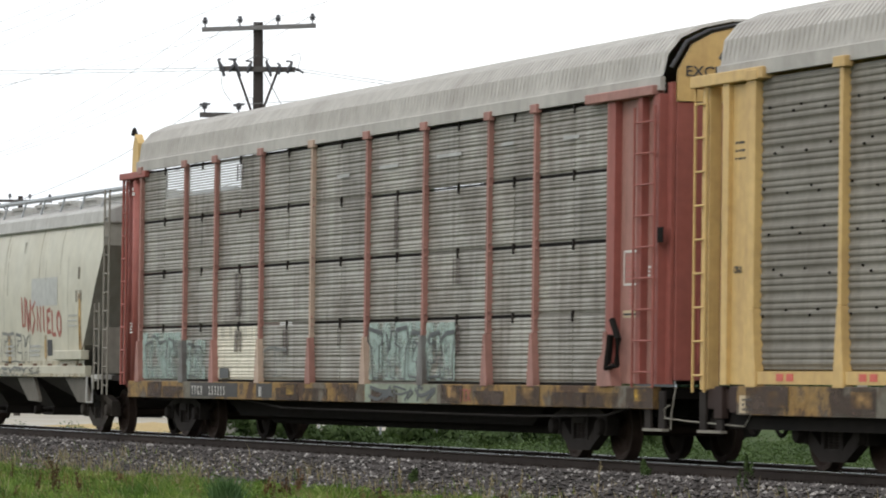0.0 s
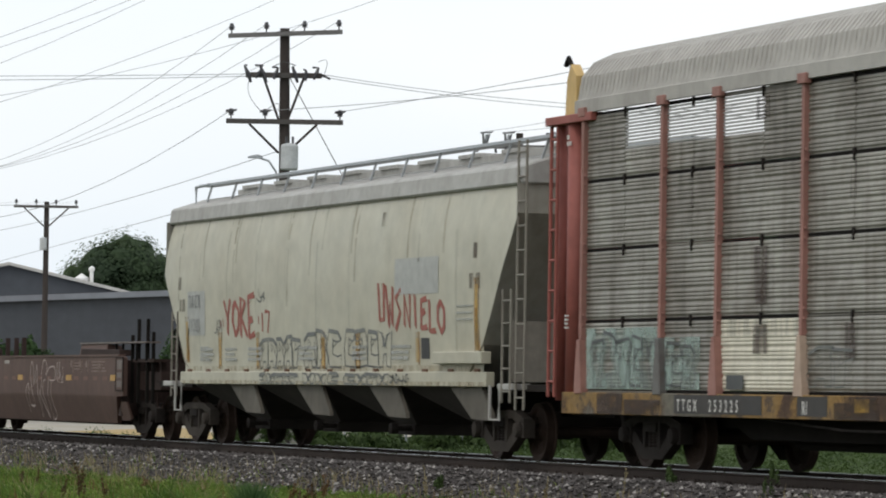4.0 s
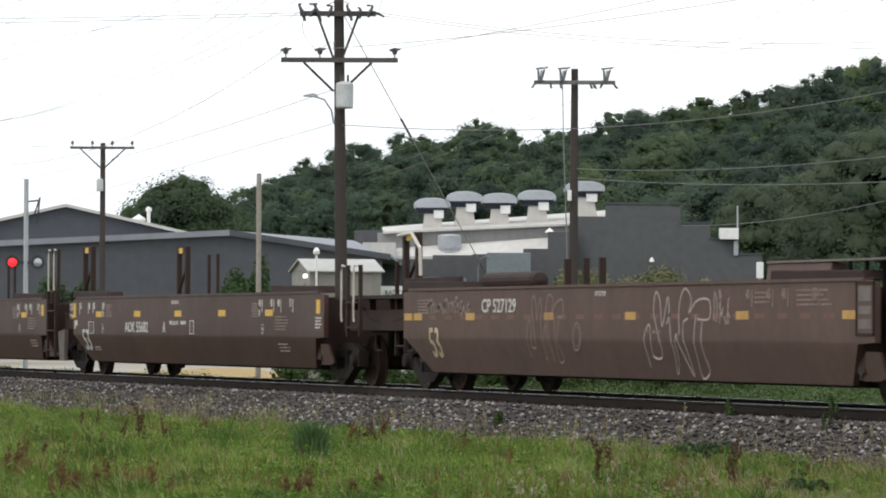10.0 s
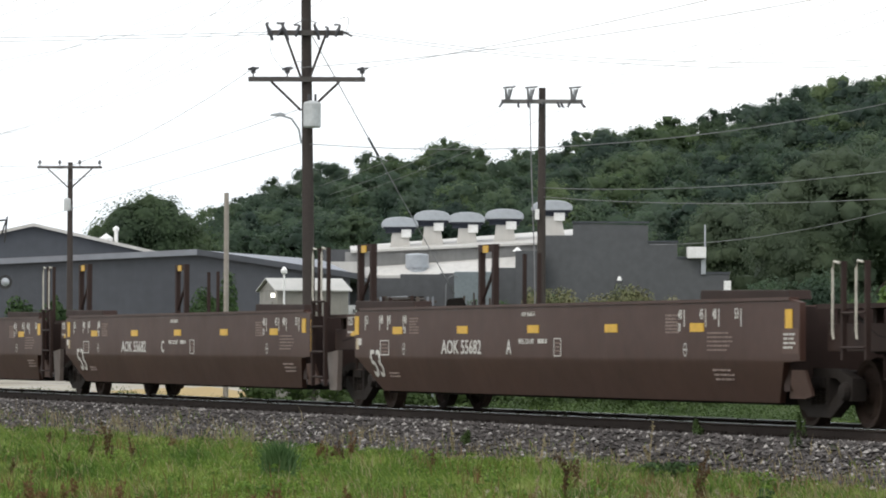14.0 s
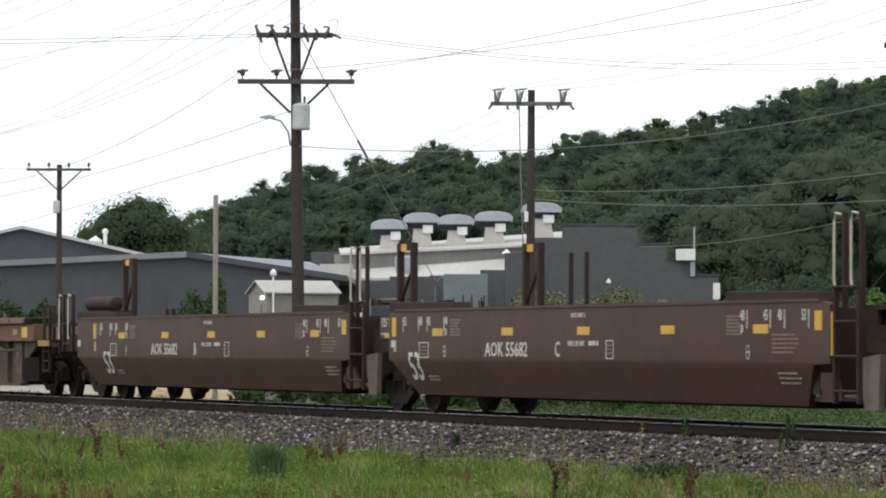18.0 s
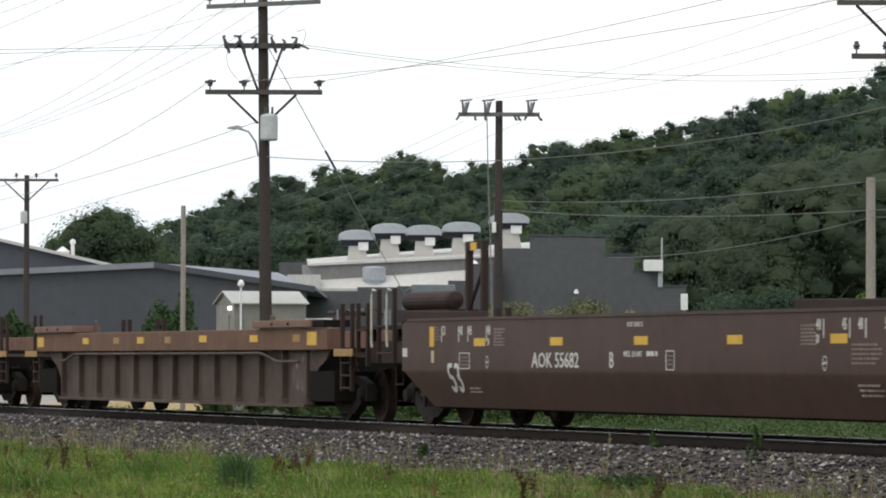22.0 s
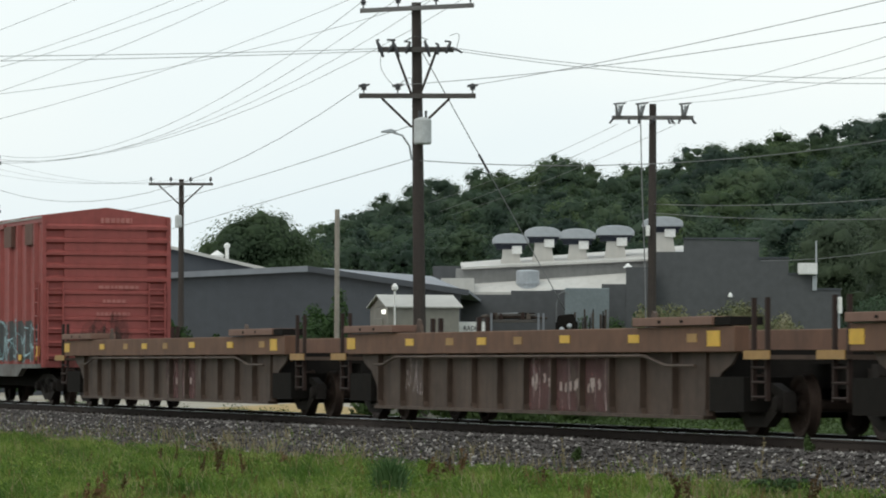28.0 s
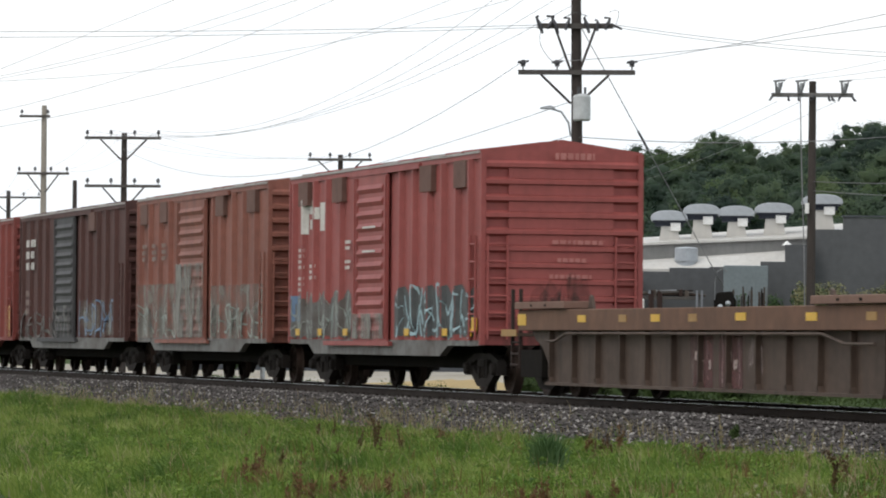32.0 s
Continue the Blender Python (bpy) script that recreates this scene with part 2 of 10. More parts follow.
M_wooddark = leaves("dark_wood_leaves", [(0.026, 0.048, 0.036), (0.040, 0.070, 0.050), (0.062, 0.097, 0.063), (0.090, 0.128, 0.075)], scale=0.15, through=0.5, own=0.12, low=0.34, high=0.66)
M_woodpale = leaves("pale_wood_leaves", [(0.039, 0.067, 0.034), (0.061, 0.097, 0.044), (0.093, 0.139, 0.059), (0.130, 0.178, 0.076)], scale=0.15, through=0.5, own=0.12, low=0.34, high=0.66)
M_willow = leaves("willow_leaves", [(0.053, 0.079, 0.048), (0.077, 0.108, 0.061), (0.108, 0.145, 0.077)], scale=0.3, through=0.5, own=0.2)
M_sapling = leaves("sapling_leaves", [(0.07, 0.13, 0.03), (0.11, 0.18, 0.045), (0.16, 0.24, 0.06)], scale=0.8, through=0.4)
M_bush = leaves("bush_leaves", [(0.024, 0.050, 0.016), (0.042, 0.082, 0.024), (0.075, 0.125, 0.038)], scale=0.5, through=0.35)
M_dry = leaves("dry_weeds", [(0.07, 0.10, 0.04), (0.135, 0.145, 0.065), (0.20, 0.185, 0.095)], scale=0.9, own=0.2)
M_grass = leaves("grass_blades", [(0.038, 0.080, 0.016), (0.096, 0.165, 0.028), (0.185, 0.256, 0.050), (0.30, 0.335, 0.11)], scale=0.9, through=0.4, own=0.3, low=0.38, high=0.64)
M_sedge = leaves("sedge_blades", [(0.04, 0.085, 0.028), (0.065, 0.12, 0.038), (0.095, 0.16, 0.055)], scale=2.0, through=0.3)
M_paleleaf = leaves("pale_weed_leaves", [(0.13, 0.21, 0.05), (0.2, 0.28, 0.08), (0.28, 0.34, 0.13)], scale=2.0, through=0.35)
M_straw = leaves("straw", [(0.20, 0.165, 0.085), (0.30, 0.25, 0.14), (0.40, 0.35, 0.22)])
M_dock = leaves("dock_seed", [(0.05, 0.034, 0.014), (0.085, 0.050, 0.018), (0.035, 0.030, 0.012)], through=0.1)
M_dockred = leaves("red_dock_seed", [(0.095, 0.052, 0.022), (0.15, 0.082, 0.034), (0.07, 0.042, 0.019)], through=0.15)
M_seedhead = leaves("pale_seed_heads", [(0.20, 0.19, 0.10), (0.30, 0.28, 0.17), (0.38, 0.36, 0.25)], through=0.2)
M_verge = leaves("verge_leaves", [(0.034, 0.062, 0.017), (0.058, 0.094, 0.026), (0.085, 0.125, 0.038)], scale=0.5, through=0.3, own=0.3)
M_meadowweed = leaves("meadow_weed_leaves", [(0.034, 0.082, 0.014), (0.085, 0.155, 0.022), (0.16, 0.25, 0.04), (0.28, 0.35, 0.09)], scale=1.7, through=0.35, own=0.25)
M_hutlamp = glow("hut_lamp", (1.0, 0.98, 0.9), 1.6)
M_red_lamp = glow("signal_red", (0.9, 0.012, 0.02), 1.3)


# ---- mesh helpers ----
def box(bm, x0, x1, y0, y1, z0, z1):
    v = [bm.verts.new(c) for c in ((x0, y0, z0), (x1, y0, z0), (x1, y1, z0), (x0, y1, z0), (x0, y0, z1), (x1, y0, z1), (x1, y1, z1), (x0, y1, z1))]
    for q in ((0, 3, 2, 1), (4, 5, 6, 7), (0, 1, 5, 4), (1, 2, 6, 5), (2, 3, 7, 6), (3, 0, 4, 7)):
        bm.faces.new([v[i] for i in q])
    return v


def prism(bm, outline, a0, a1, axis="y"):
    """An outline in the plane across the axis, drawn from a0 to a1. axis y: outline is (x, z); x: (y, z); z: (x, y)."""
    put = {"y": lambda p, a: (p[0], a, p[1]), "x": lambda p, a: (a, p[0], p[1]), "z": lambda p, a: (p[0], p[1], a)}[axis]
    lo = [bm.verts.new(put(p, a0)) for p in outline]
    hi = [bm.verts.new(put(p, a1)) for p in outline]
    k = len(outline)
    fs = [bm.faces.new(lo), bm.faces.new(hi[::-1])]
    for i in range(k):
        fs.append(bm.faces.new((lo[i], hi[i], hi[(i + 1) % k], lo[(i + 1) % k])))
    return fs


def tube(bm, pts, r, n=6, cap=True):
    """A round bar along points, of one radius or of one for each point."""
    pts = [Vector(p) for p in pts]
    rs = r if isinstance(r, (list, tuple)) else [r] * len(pts)
    rings = []
    for i, p in enumerate(pts):
        d = (pts[min(i + 1, len(pts) - 1)] - pts[max(i - 1, 0)]).normalized()
        up = Vector((0, 0, 1)) if abs(d.z) < 0.9 else Vector((1, 0, 0))
        a = d.cross(up).normalized()
        b = a.cross(d)
        rings.append([bm.verts.new(p + (a * math.cos(2 * math.pi * k / n) + b * math.sin(2 * math.pi * k / n)) * rs[i]) for k in range(n)])
    for q, w in zip(rings, rings[1:]):
        for k in range(n):
            bm.faces.new((q[k], q[(k + 1) % n], w[(k + 1) % n], w[k]))
    if cap and n > 2:
        bm.faces.new(rings[0][::-1])
        bm.faces.new(rings[-1])


def lathe(bm, profile, axis, centre, n=20):
    """Turns a profile of (radius, along) about an axis: 'y' or 'z'."""
    c = Vector(centre)
    rings = []
    for r, a in profile:
        ring = []
        for k in range(n):
            u, w = r * math.cos(2 * math.pi * k / n), r * math.sin(2 * math.pi * k / n)
            ring.append(bm.verts.new(c + (Vector((u, a, w)) if axis == "y" else Vector((u, w, a)))))
        rings.append(ring)
    for q, w in zip(rings, rings[1:]):
        for k in range(n):
            bm.faces.new((q[k], q[(k + 1) % n], w[(k + 1) % n], w[k]))
    bm.faces.new(rings[0][::-1])
    bm.faces.new(rings[-1])


def finish(bm, name, material, smooth=False):
    bmesh.ops.recalc_face_normals(bm, faces=bm.faces)
    me = bpy.data.meshes.new(name)
    bm.to_mesh(me)
    bm.free()
    me.materials.append(material)
    if smooth:
        me.polygons.foreach_set("use_smooth", [True] * len(me.polygons))
    return me


def part(name, bm, material, parent, label="", bevel=0.0, smooth=False):
    ob = new(name, finish(bm, name, material, smooth))
    ob.parent = parent
    if label:
        ob["label"] = label
    if bevel:
        b = ob.modifiers.new("bevel", "BEVEL")
        b.width, b.segments, b.limit_method, b.angle_limit = bevel, 1, "ANGLE", radians(40)
    return ob


def thing(name, label, category, m=None, group="", kind=""):
    ob = new(name)
    ob.empty_display_size = 0.3
    if m is not None:
        ob.matrix_world = m
    return tagged(ob, label, category, group, kind)


def whole(name, bm, material, label, category, m=None, group="", kind="", smooth=False):
    ob = new(name, finish(bm, name, material, smooth))
    if m is not None:
        ob.matrix_world = m
    return tagged(ob, label, category, group, kind)


def raw(name, verts, faces, material):
    me = bpy.data.meshes.new(name)
    me.from_pydata(verts, [], faces)
    me.materials.append(material)
    return me


def back(bx, by, z=0.0, turn=0.0):
    """A pose behind the track: bx to the right and by away as seen from the camera's stand."""
    return pose(0, 0, 0, 0, 0, ALONG + 0.24) @ pose(bx, by, z, 0, 0, turn)


def back_at(bx, by, z=0.0):
    return back(bx, by, z).translation


# ---- ground and track ----
TRACK_Y = 23.27
rng = np.random.default_rng(7)


def ground_z(x, y):
    """Height of the soil under the place, in metres from the rail head."""
    d = y - TRACK_Y
    z = -0.72 + 0.10 * math.sin(x * 0.11 + 1.0) * math.exp(-((y - 12) / 9) ** 2)
    if y > TRACK_Y:
        z = -0.72 + 0.22 * min(1.0, max(0.0, (d - 3) / 12))
    return z + 0.03 * noise.noise((x * 0.25, y * 0.25, 0.0))


def build_ground():
    xs = [-4000, -2200, -1200, -700, -450, -320, -250, -200] + [-180 + 2.0 * i for i in range(86)] + [0, 30, 80, 200, 600, 2000, 4000]
    ys = [-4000, -1500, -500, -150, -60, -25, -10, -2] + [1.0 * i for i in range(0, 62)] + [66, 72, 80, 95, 120, 160, 220, 320, 500, 900, 2000, 4000]
    vs = [(x, y, ground_z(x, y)) for y in ys for x in xs]
    w = len(xs)
    fs = [(j * w + i, j * w + i + 1, (j + 1) * w + i + 1, (j + 1) * w + i) for j in range(len(ys) - 1) for i in range(w - 1)]
    ob = new("ground", raw("ground", vs, fs, M_meadow))
    ob.data.polygons.foreach_set("use_smooth", [True] * len(fs))
    return tagged(ob, "rough green meadow ground beside the railway", "ground", kind="structure")


build_ground()


def patch_sheet(name, outline, material, label, z=0.012, kind="structure"):
    """A sheet of road or gravel laid on the soil, following it."""
    bm = bmesh.new()
    bm.faces.new([bm.verts.new((x, y, 0)) for x, y in outline])
    bmesh.ops.triangulate(bm, faces=bm.faces)
    bmesh.ops.subdivide_edges(bm, edges=bm.edges, cuts=9, use_grid_fill=True)
    for v in bm.verts:
        v.co.z = ground_z(v.co.x, v.co.y) + z + 0.02
    ob = new(name, finish(bm, name, material, True))
    return tagged(ob, label, name.replace("_", " "), kind=kind)


patch_sheet("gravel_yard", [(-137, 37.0), (-136, 47), (-175, 62), (-240, 66), (-240, 33), (-175, 33), (-150, 35)], M_gravel, "pale grey gravel yard and access road beside the track")


def build_sand():
    bm = bmesh.new()
    n = 26
    rows = []
    for j in range(9):
        row = []
        for i in range(n):
            u, w = i / (n - 1), j / 8
            x, y = -143 + 20 * u, 34.5 + 4.5 * w
            h = 0.34 * math.sin(math.pi * u) ** 0.6 * math.sin(math.pi * w) * (0.8 + 0.5 * noise.noise((x * 0.5, y * 0.6, 4)))
            row.append(bm.verts.new((x, y, ground_z(x, y) - 0.03 + h)))
        rows.append(row)
    for a, b in zip(rows, rows[1:]):
        for i in range(n - 1):
            bm.faces.new((a[i], a[i + 1], b[i + 1], b[i]))
    whole("sand_mound", bm, M_sand, "long low heap of yellow sand on pale gravel", "sand heap", smooth=True)


build_sand()


def bed_z(d):
    """Ballast surface at a distance d from the track's centre line."""
    d = abs(d)
    if d < 1.75:
        return -0.175
    return -0.175 - (d - 1.75) * 0.5


def build_bed():
    ds = [-3.1, -2.7, -2.3, -2.0, -1.75, -1.4, -0.85, 0, 0.85, 1.4, 1.75, 2.2, 2.8, 3.1]
    xs = [-3000, -1000, -500, -300, -200] + [-160 + 1.0 * i for i in range(141)] + [0, 40, 150, 600, 2000]
    vs = [(x, TRACK_Y + d, bed_z(d) + (0.025 * noise.noise((x * 1.3, d * 2, 0)) if abs(d) > 1.5 else 0)) for d in ds for x in xs]
    w = len(xs)
    fs = [(j * w + i, j * w + i + 1, (j + 1) * w + i + 1, (j + 1) * w + i) for j in range(len(ds) - 1) for i in range(w - 1)]
    ob = new("ballast_bed", raw("ballast_bed", vs, fs, M_bed))
    ob.data.materials.append(M_bedshade)
    for poly in ob.data.polygons:
        poly.material_index = int(abs(poly.center.y - TRACK_Y) < 0.85)
    tagged(ob, "raised bed of dark grey crushed stone ballast", "ballast", kind="structure")
    # loose stones, joined
    base = np.array([(0, 0, 1), (0.95, 0, 0.1), (0.2, 0.9, -0.05), (-0.85, 0.45, 0.12), (-0.7, -0.7, -0.08), (0.35, -0.95, 0.1), (0, 0, -0.8)])
    tri = np.array([(0, 1, 2), (0, 2, 3), (0, 3, 4), (0, 4, 5), (0, 5, 1), (6, 2, 1), (6, 3, 2), (6, 4, 3), (6, 5, 4), (6, 1, 5)])
    n = 52000
    x = -38 - 92 * rng.random(n) ** 1.25
    d = -1.35 - 1.85 * rng.random(n)
    far = rng.random(n) < 0.1
    d = np.where(far, 1.4 + 1.6 * rng.random(n), d)
    size = 0.017 + 0.031 * rng.random(n) ** 1.5
    ang = rng.random(n) * 6.283
    vs = np.zeros((n, 7, 3))
    jit = base[None] * (0.7 + 0.6 * rng.random((n, 7, 1)))
    c, s = np.cos(ang)[:, None], np.sin(ang)[:, None]
    vs[:, :, 0] = (jit[:, :, 0] * c - jit[:, :, 1] * s) * size[:, None] * 1.25 + x[:, None]
    vs[:, :, 1] = (jit[:, :, 0] * s + jit[:, :, 1] * c) * size[:, None] + (TRACK_Y + d)[:, None]
    z0 = np.where(np.abs(d) < 1.75, -0.175, -0.175 - (np.abs(d) - 1.75) * 0.5)
    vs[:, :, 2] = jit[:, :, 2] * size[:, None] * 0.75 + (z0 + 0.012 + 0.02 * rng.random(n))[:, None]
    pale = rng.random(n) < 0.12
    for pick, m, label in ((~pale, M_stone, "loose dark grey crushed stones on the ballast shoulder"), (pale, M_stonepale, "scattered pale stones among the ballast")):
        q = vs[pick]
        fs = (tri[None] + 7 * np.arange(len(q))[:, None, None]).reshape(-1, 3)
        st = new("ballast_stones", raw("ballast_stones", q.reshape(-1, 3).tolist(), fs.tolist(), m))
        tagged(st, label, "ballast stones", kind="stuff")


build_bed()


def build_track():
    track = thing("railway_track", "single railway track with rusty rails and polished heads", "railway track", kind="structure")
    for side in (-1, 1):
        y = TRACK_Y + side * 0.755
        web = [(-0.07, -0.172), (0.07, -0.172), (0.07, -0.158), (0.012, -0.13), (0.012, -0.045), (0.036, -0.035), (0.036, -0.004), (-0.036, -0.004), (-0.036, -0.035), (-0.012, -0.045), (-0.012, -0.13), (-0.07, -0.158)]
        bm = bmesh.new()
        prism(bm, [(y + a, b) for a, b in web], -900, 250, "x")
        rail = part("rail", bm, M_rail, track, "rust-brown steel rail")
        bm = bmesh.new()
        prism(bm, [(y - 0.033, -0.003), (y + 0.033, -0.003), (y + 0.027, 0.002), (y - 0.027, 0.002)], -900, 250, "x")
        part("running_surface", bm, M_railtop, rail, "bright polished rail head")
        # Polished bevel on the camera side, shaped to show a bright line.
        bm = bmesh.new()
        prism(bm, [(y - 0.0375, -0.009), (y - 0.036, -0.009), (y - 0.030, 0.001), (y - 0.0335, 0.002), (y - 0.0375, -0.004)], -900, 250, "x")
        part("view_side_bevel", bm, M_railtop, rail, "polished bevel on the rail head's camera side")
    bm = bmesh.new()
    box(bm, -0.115, 0.115, -1.3, 1.3, -0.17, 0.0)
    tie_mesh = finish(bm, "tie", M_tie)
    bm = bmesh.new()
    box(bm, -0.09, 0.09, -0.16, 0.16, 0.0, 0.022)
    for sx in (-0.055, 0.055):
        for sy in (-0.1, 0.1):
            box(bm, sx - 0.012, sx + 0.012, sy - 0.012, sy + 0.012, 0.022, 0.05)
    plate_mesh = finish(bm, "tie_plate", M_rail)
    for i in range(170):
        x = -38 - i * 0.53
        t = new("tie", tie_mesh)
        t.parent = track
        t.location = (x, TRACK_Y + random.uniform(-0.03, 0.03), -0.17 + random.uniform(-0.008, 0.003))
        t.rotation_euler = (0, 0, random.uniform(-0.015, 0.015))
        p = new("tie_plate", plate_mesh)
        p.parent = t
        p.location = (0, -0.755, 0.0)


build_track()


# ---- grass and weeds ----
def leaf_cloud(lumps, per, size, seed):
    """Small bent leaf sprays over a set of lumps (centre, radii); returns vertices and faces."""
    g = np.random.default_rng(seed)
    vs, fs, ns, o = [], [], [], 0
    for (cx, cy, cz), (rx, ry, rz) in lumps:
        n = per
        d = g.normal(size=(n, 3))
        d /= np.linalg.norm(d, axis=1)[:, None]
        d[:, 2] = np.where(d[:, 2] < -0.35, -d[:, 2], d[:, 2])
        rad = 0.55 + 0.55 * g.random(n)
        c = d * rad[:, None] * np.array([rx, ry, rz]) + np.array([cx, cy, cz])
        a = g.normal(size=(n, 3)) + d * 0.3
        a -= d * (np.sum(a * d, 1) * 0.55)[:, None]
        a /= np.linalg.norm(a, axis=1)[:, None]
        b = np.cross(d + 0.5 * g.normal(size=(n, 3)), a)
        b /= np.linalg.norm(b, axis=1)[:, None] + 1e-6
        s = size * (0.55 + 0.9 * g.random(n))[:, None]
        b = np.where(np.sum(np.cross(a, b) * d, 1)[:, None] < 0, -b, b)
        q = np.stack([c - a * s, c - b * s * 0.55, c + a * s, c + b * s * 0.6 + d * s * 0.25], 1)
        vs.append(q.reshape(-1, 3))
        i = o + 4 * np.arange(n)
        fs.append(np.stack([i, i + 1, i + 2, i + 3], 1))
        turn = d + 0.18 * np.cross(a, b)
        ns.append(np.repeat(turn / np.linalg.norm(turn, axis=1)[:, None], 4, axis=0))
        o += 4 * n
    return np.concatenate(vs), np.concatenate(fs), np.concatenate(ns)


def foliage(name, lumps, per, size, seed, material):
    """A mesh of leaf sprays, shaded as rounded masses."""
    v, f, n = leaf_cloud(lumps, per, size, seed)
    me = raw(name, v.tolist(), f.tolist(), material)
    me.polygons.foreach_set("use_smooth", [True] * len(f))
    me.normals_split_custom_set_from_vertices(n.tolist())
    return me


def blades(name, spots, material, label, category, bend=0.35, width=0.006):
    """Joined tapered blades; each spot is (x, y, ground z, height, lean angle)."""
    spots = np.asarray(spots)
    n = len(spots)
    x, y, z, h, a = spots.T
    w = width * (0.7 + 0.8 * rng.random(n))
    dx, dy = np.cos(a), np.sin(a)
    b = h * bend * (0.3 + rng.random(n))
    # width across the line of sight
    wx, wy = 0.33 * w, 0.94 * w
    vs = np.zeros((n, 5, 3))
    for k, (sgn, hh, bb) in enumerate(((-1, 0, 0), (1, 0, 0), (1, 0.55, 0.3), (-1, 0.55, 0.3), (0, 1, 1))):
        taper = 1.0 if hh == 0 else 0.75
        vs[:, k, 0] = x + sgn * wx * taper + dx * b * bb
        vs[:, k, 1] = y + sgn * wy * taper + dy * b * bb
        vs[:, k, 2] = z + h * hh * np.where(hh == 1, 1 - 0.15 * bend, 1)
    o = 5 * np.arange(n)
    quads = np.stack([o, o + 1, o + 2, o + 3], 1).tolist()
    tris = np.stack([o + 3, o + 2, o + 4], 1).tolist()
    ob = new(name, raw(name, vs.reshape(-1, 3).tolist(), quads + tris, material))
    return tagged(ob, label, category, kind="stuff")


def grass_edge(x):
    """Where the meadow's edge lies, from the ballast's foot towards the camera."""
    return 20.55 + 0.35 * noise.noise((x * 0.12, 3.0, 0)) + 0.25 * noise.noise((x * 0.5, 9.0, 0))


def build_grass():
    spots, straw = [], []
    tries = 400000
    u, w, q, e, f2 = rng.random(tries), rng.random(tries), rng.random(tries), rng.random(tries), rng.random(tries)
    for i in range(tries):
        x = -36 - 84 * u[i] ** 1.5
        y = 7.5 + 13.9 * w[i]
        ratio = y / -x
        if ratio > 0.50 or ratio < 0.155:
            continue
        edge = grass_edge(x)
        if y > edge + 1.9 * (q[i] - 0.6):
            continue
        clump = noise.noise((x * 0.5, y * 1.9, 31.0)) + 0.6 * noise.noise((x * 1.1, y * 4.6, 33.0))
        thick = 0.5 + 0.5 * noise.noise((x * 0.7, y * 1.1, 2.0)) + 0.35 * noise.noise((x * 2.1, y * 3.0, 5.0))
        if f2[i] > 0.5 + 0.65 * thick:
            continue
        tall = 0.07 + 0.17 * max(0.0, thick) ** 1.3 + 0.30 * max(0.0, clump) + 0.18 * q[i] * e[i] ** 3
        if y > edge - 1.2:
            tall *= 0.62
        if x < -70:
            tall *= 1.15
        z = ground_z(x, y) - 0.02
        if y > 20.2:
            z = max(z, bed_z(y - TRACK_Y) - 0.02)
        row = (x, y, z, tall, e[i] * 6.283)
        dry = 0.02 + 0.13 * max(0, noise.noise((x * 0.2, y * 0.9, 7.0))) + (0.55 if y > edge - 0.5 else 0.2 if y > edge - 1.2 else 0) + (0.08 if y / -x > 0.37 else 0)
        (straw if f2[i] < dry else spots).append(row)
    blades("meadow_grass", spots, M_grass, "long uncut green grass along the railway", "grass", bend=0.85, width=0.0065)
    blades("dry_grass", [(x, y, z, h * 1.25, a) for x, y, z, h, a in straw], M_straw, "dry straw-coloured stalks among the grass", "dry grass", bend=0.5, width=0.0042)
    # beyond the track
    n = 60000
    x, y = -44 - 84 * rng.random(n) ** 1.1, 26.0 + 8.0 * rng.random(n)
    rows = [(x[i], y[i], max(ground_z(x[i], y[i]), bed_z(y[i] - TRACK_Y)) - 0.03, 0.12 + 0.2 * abs(noise.noise((x[i] * 0.3, y[i] * 0.4, 1.0))) + 0.1 * rng.random(), 6.283 * rng.random()) for i in range(n)]
    blades("verge_grass", rows, M_grass, "green grass verge on the far side of the track", "grass", width=0.014)


build_grass()


def dock_plant(x, y, h, seed, material=M_dock, label="dark brown dock seed spike standing in the grass", arms=2, slim=1.0):
    """An upright stalk, a few steep side shoots, and seeds packed along them."""
    g = np.random.default_rng(seed)
    h += 0.17
    p = thing("dock_plant", label, "weed", pose(x, y, ground_z(x, y) - 0.03), group="weeds in the meadow")
    bm = bmesh.new()
    bend = g.normal() * 0.06 * h
    shoots = [((0.0, 0.0, h * 0.4), (bend, bend, h))]
    tube(bm, [(0, 0, 0), (bend * 0.4, bend * 0.4, h * 0.5), (bend, bend, h)], [0.008, 0.006, 0.003], 5)
    for i in range(arms):
        a, z = g.random() * 6.283, h * (0.3 + 0.16 * i)
        e = (math.cos(a) * 0.07 * h + bend * 0.5, math.sin(a) * 0.13 * h + bend * 0.5, z + h * (0.28 + 0.15 * g.random()))
        tube(bm, [(bend * 0.3, bend * 0.3, z), e], [0.005, 0.003], 4)
        shoots.append(((bend * 0.3, bend * 0.3, z + 0.03), e))
    part("stalk", bm, material, p)
    vs, fs = [], []
    for s0, s1 in shoots:
        s0, s1 = np.array(s0), np.array(s1)
        for k in range(60):
            f = g.random()
            c = s0 + (s1 - s0) * f + g.normal(size=3) * np.array((0.014, 0.014, 0.014)) * slim * (1.15 - 0.6 * f)
            a, b = g.normal(size=3) * 0.012, g.normal(size=3) * 0.012
            o = len(vs)
            vs += [(c - a).tolist(), (c + b).tolist(), (c + a).tolist()]
            fs.append((o, o + 1, o + 2))
    s = new("seed_head", raw("seed_head", vs, fs, material))
    s.parent = p


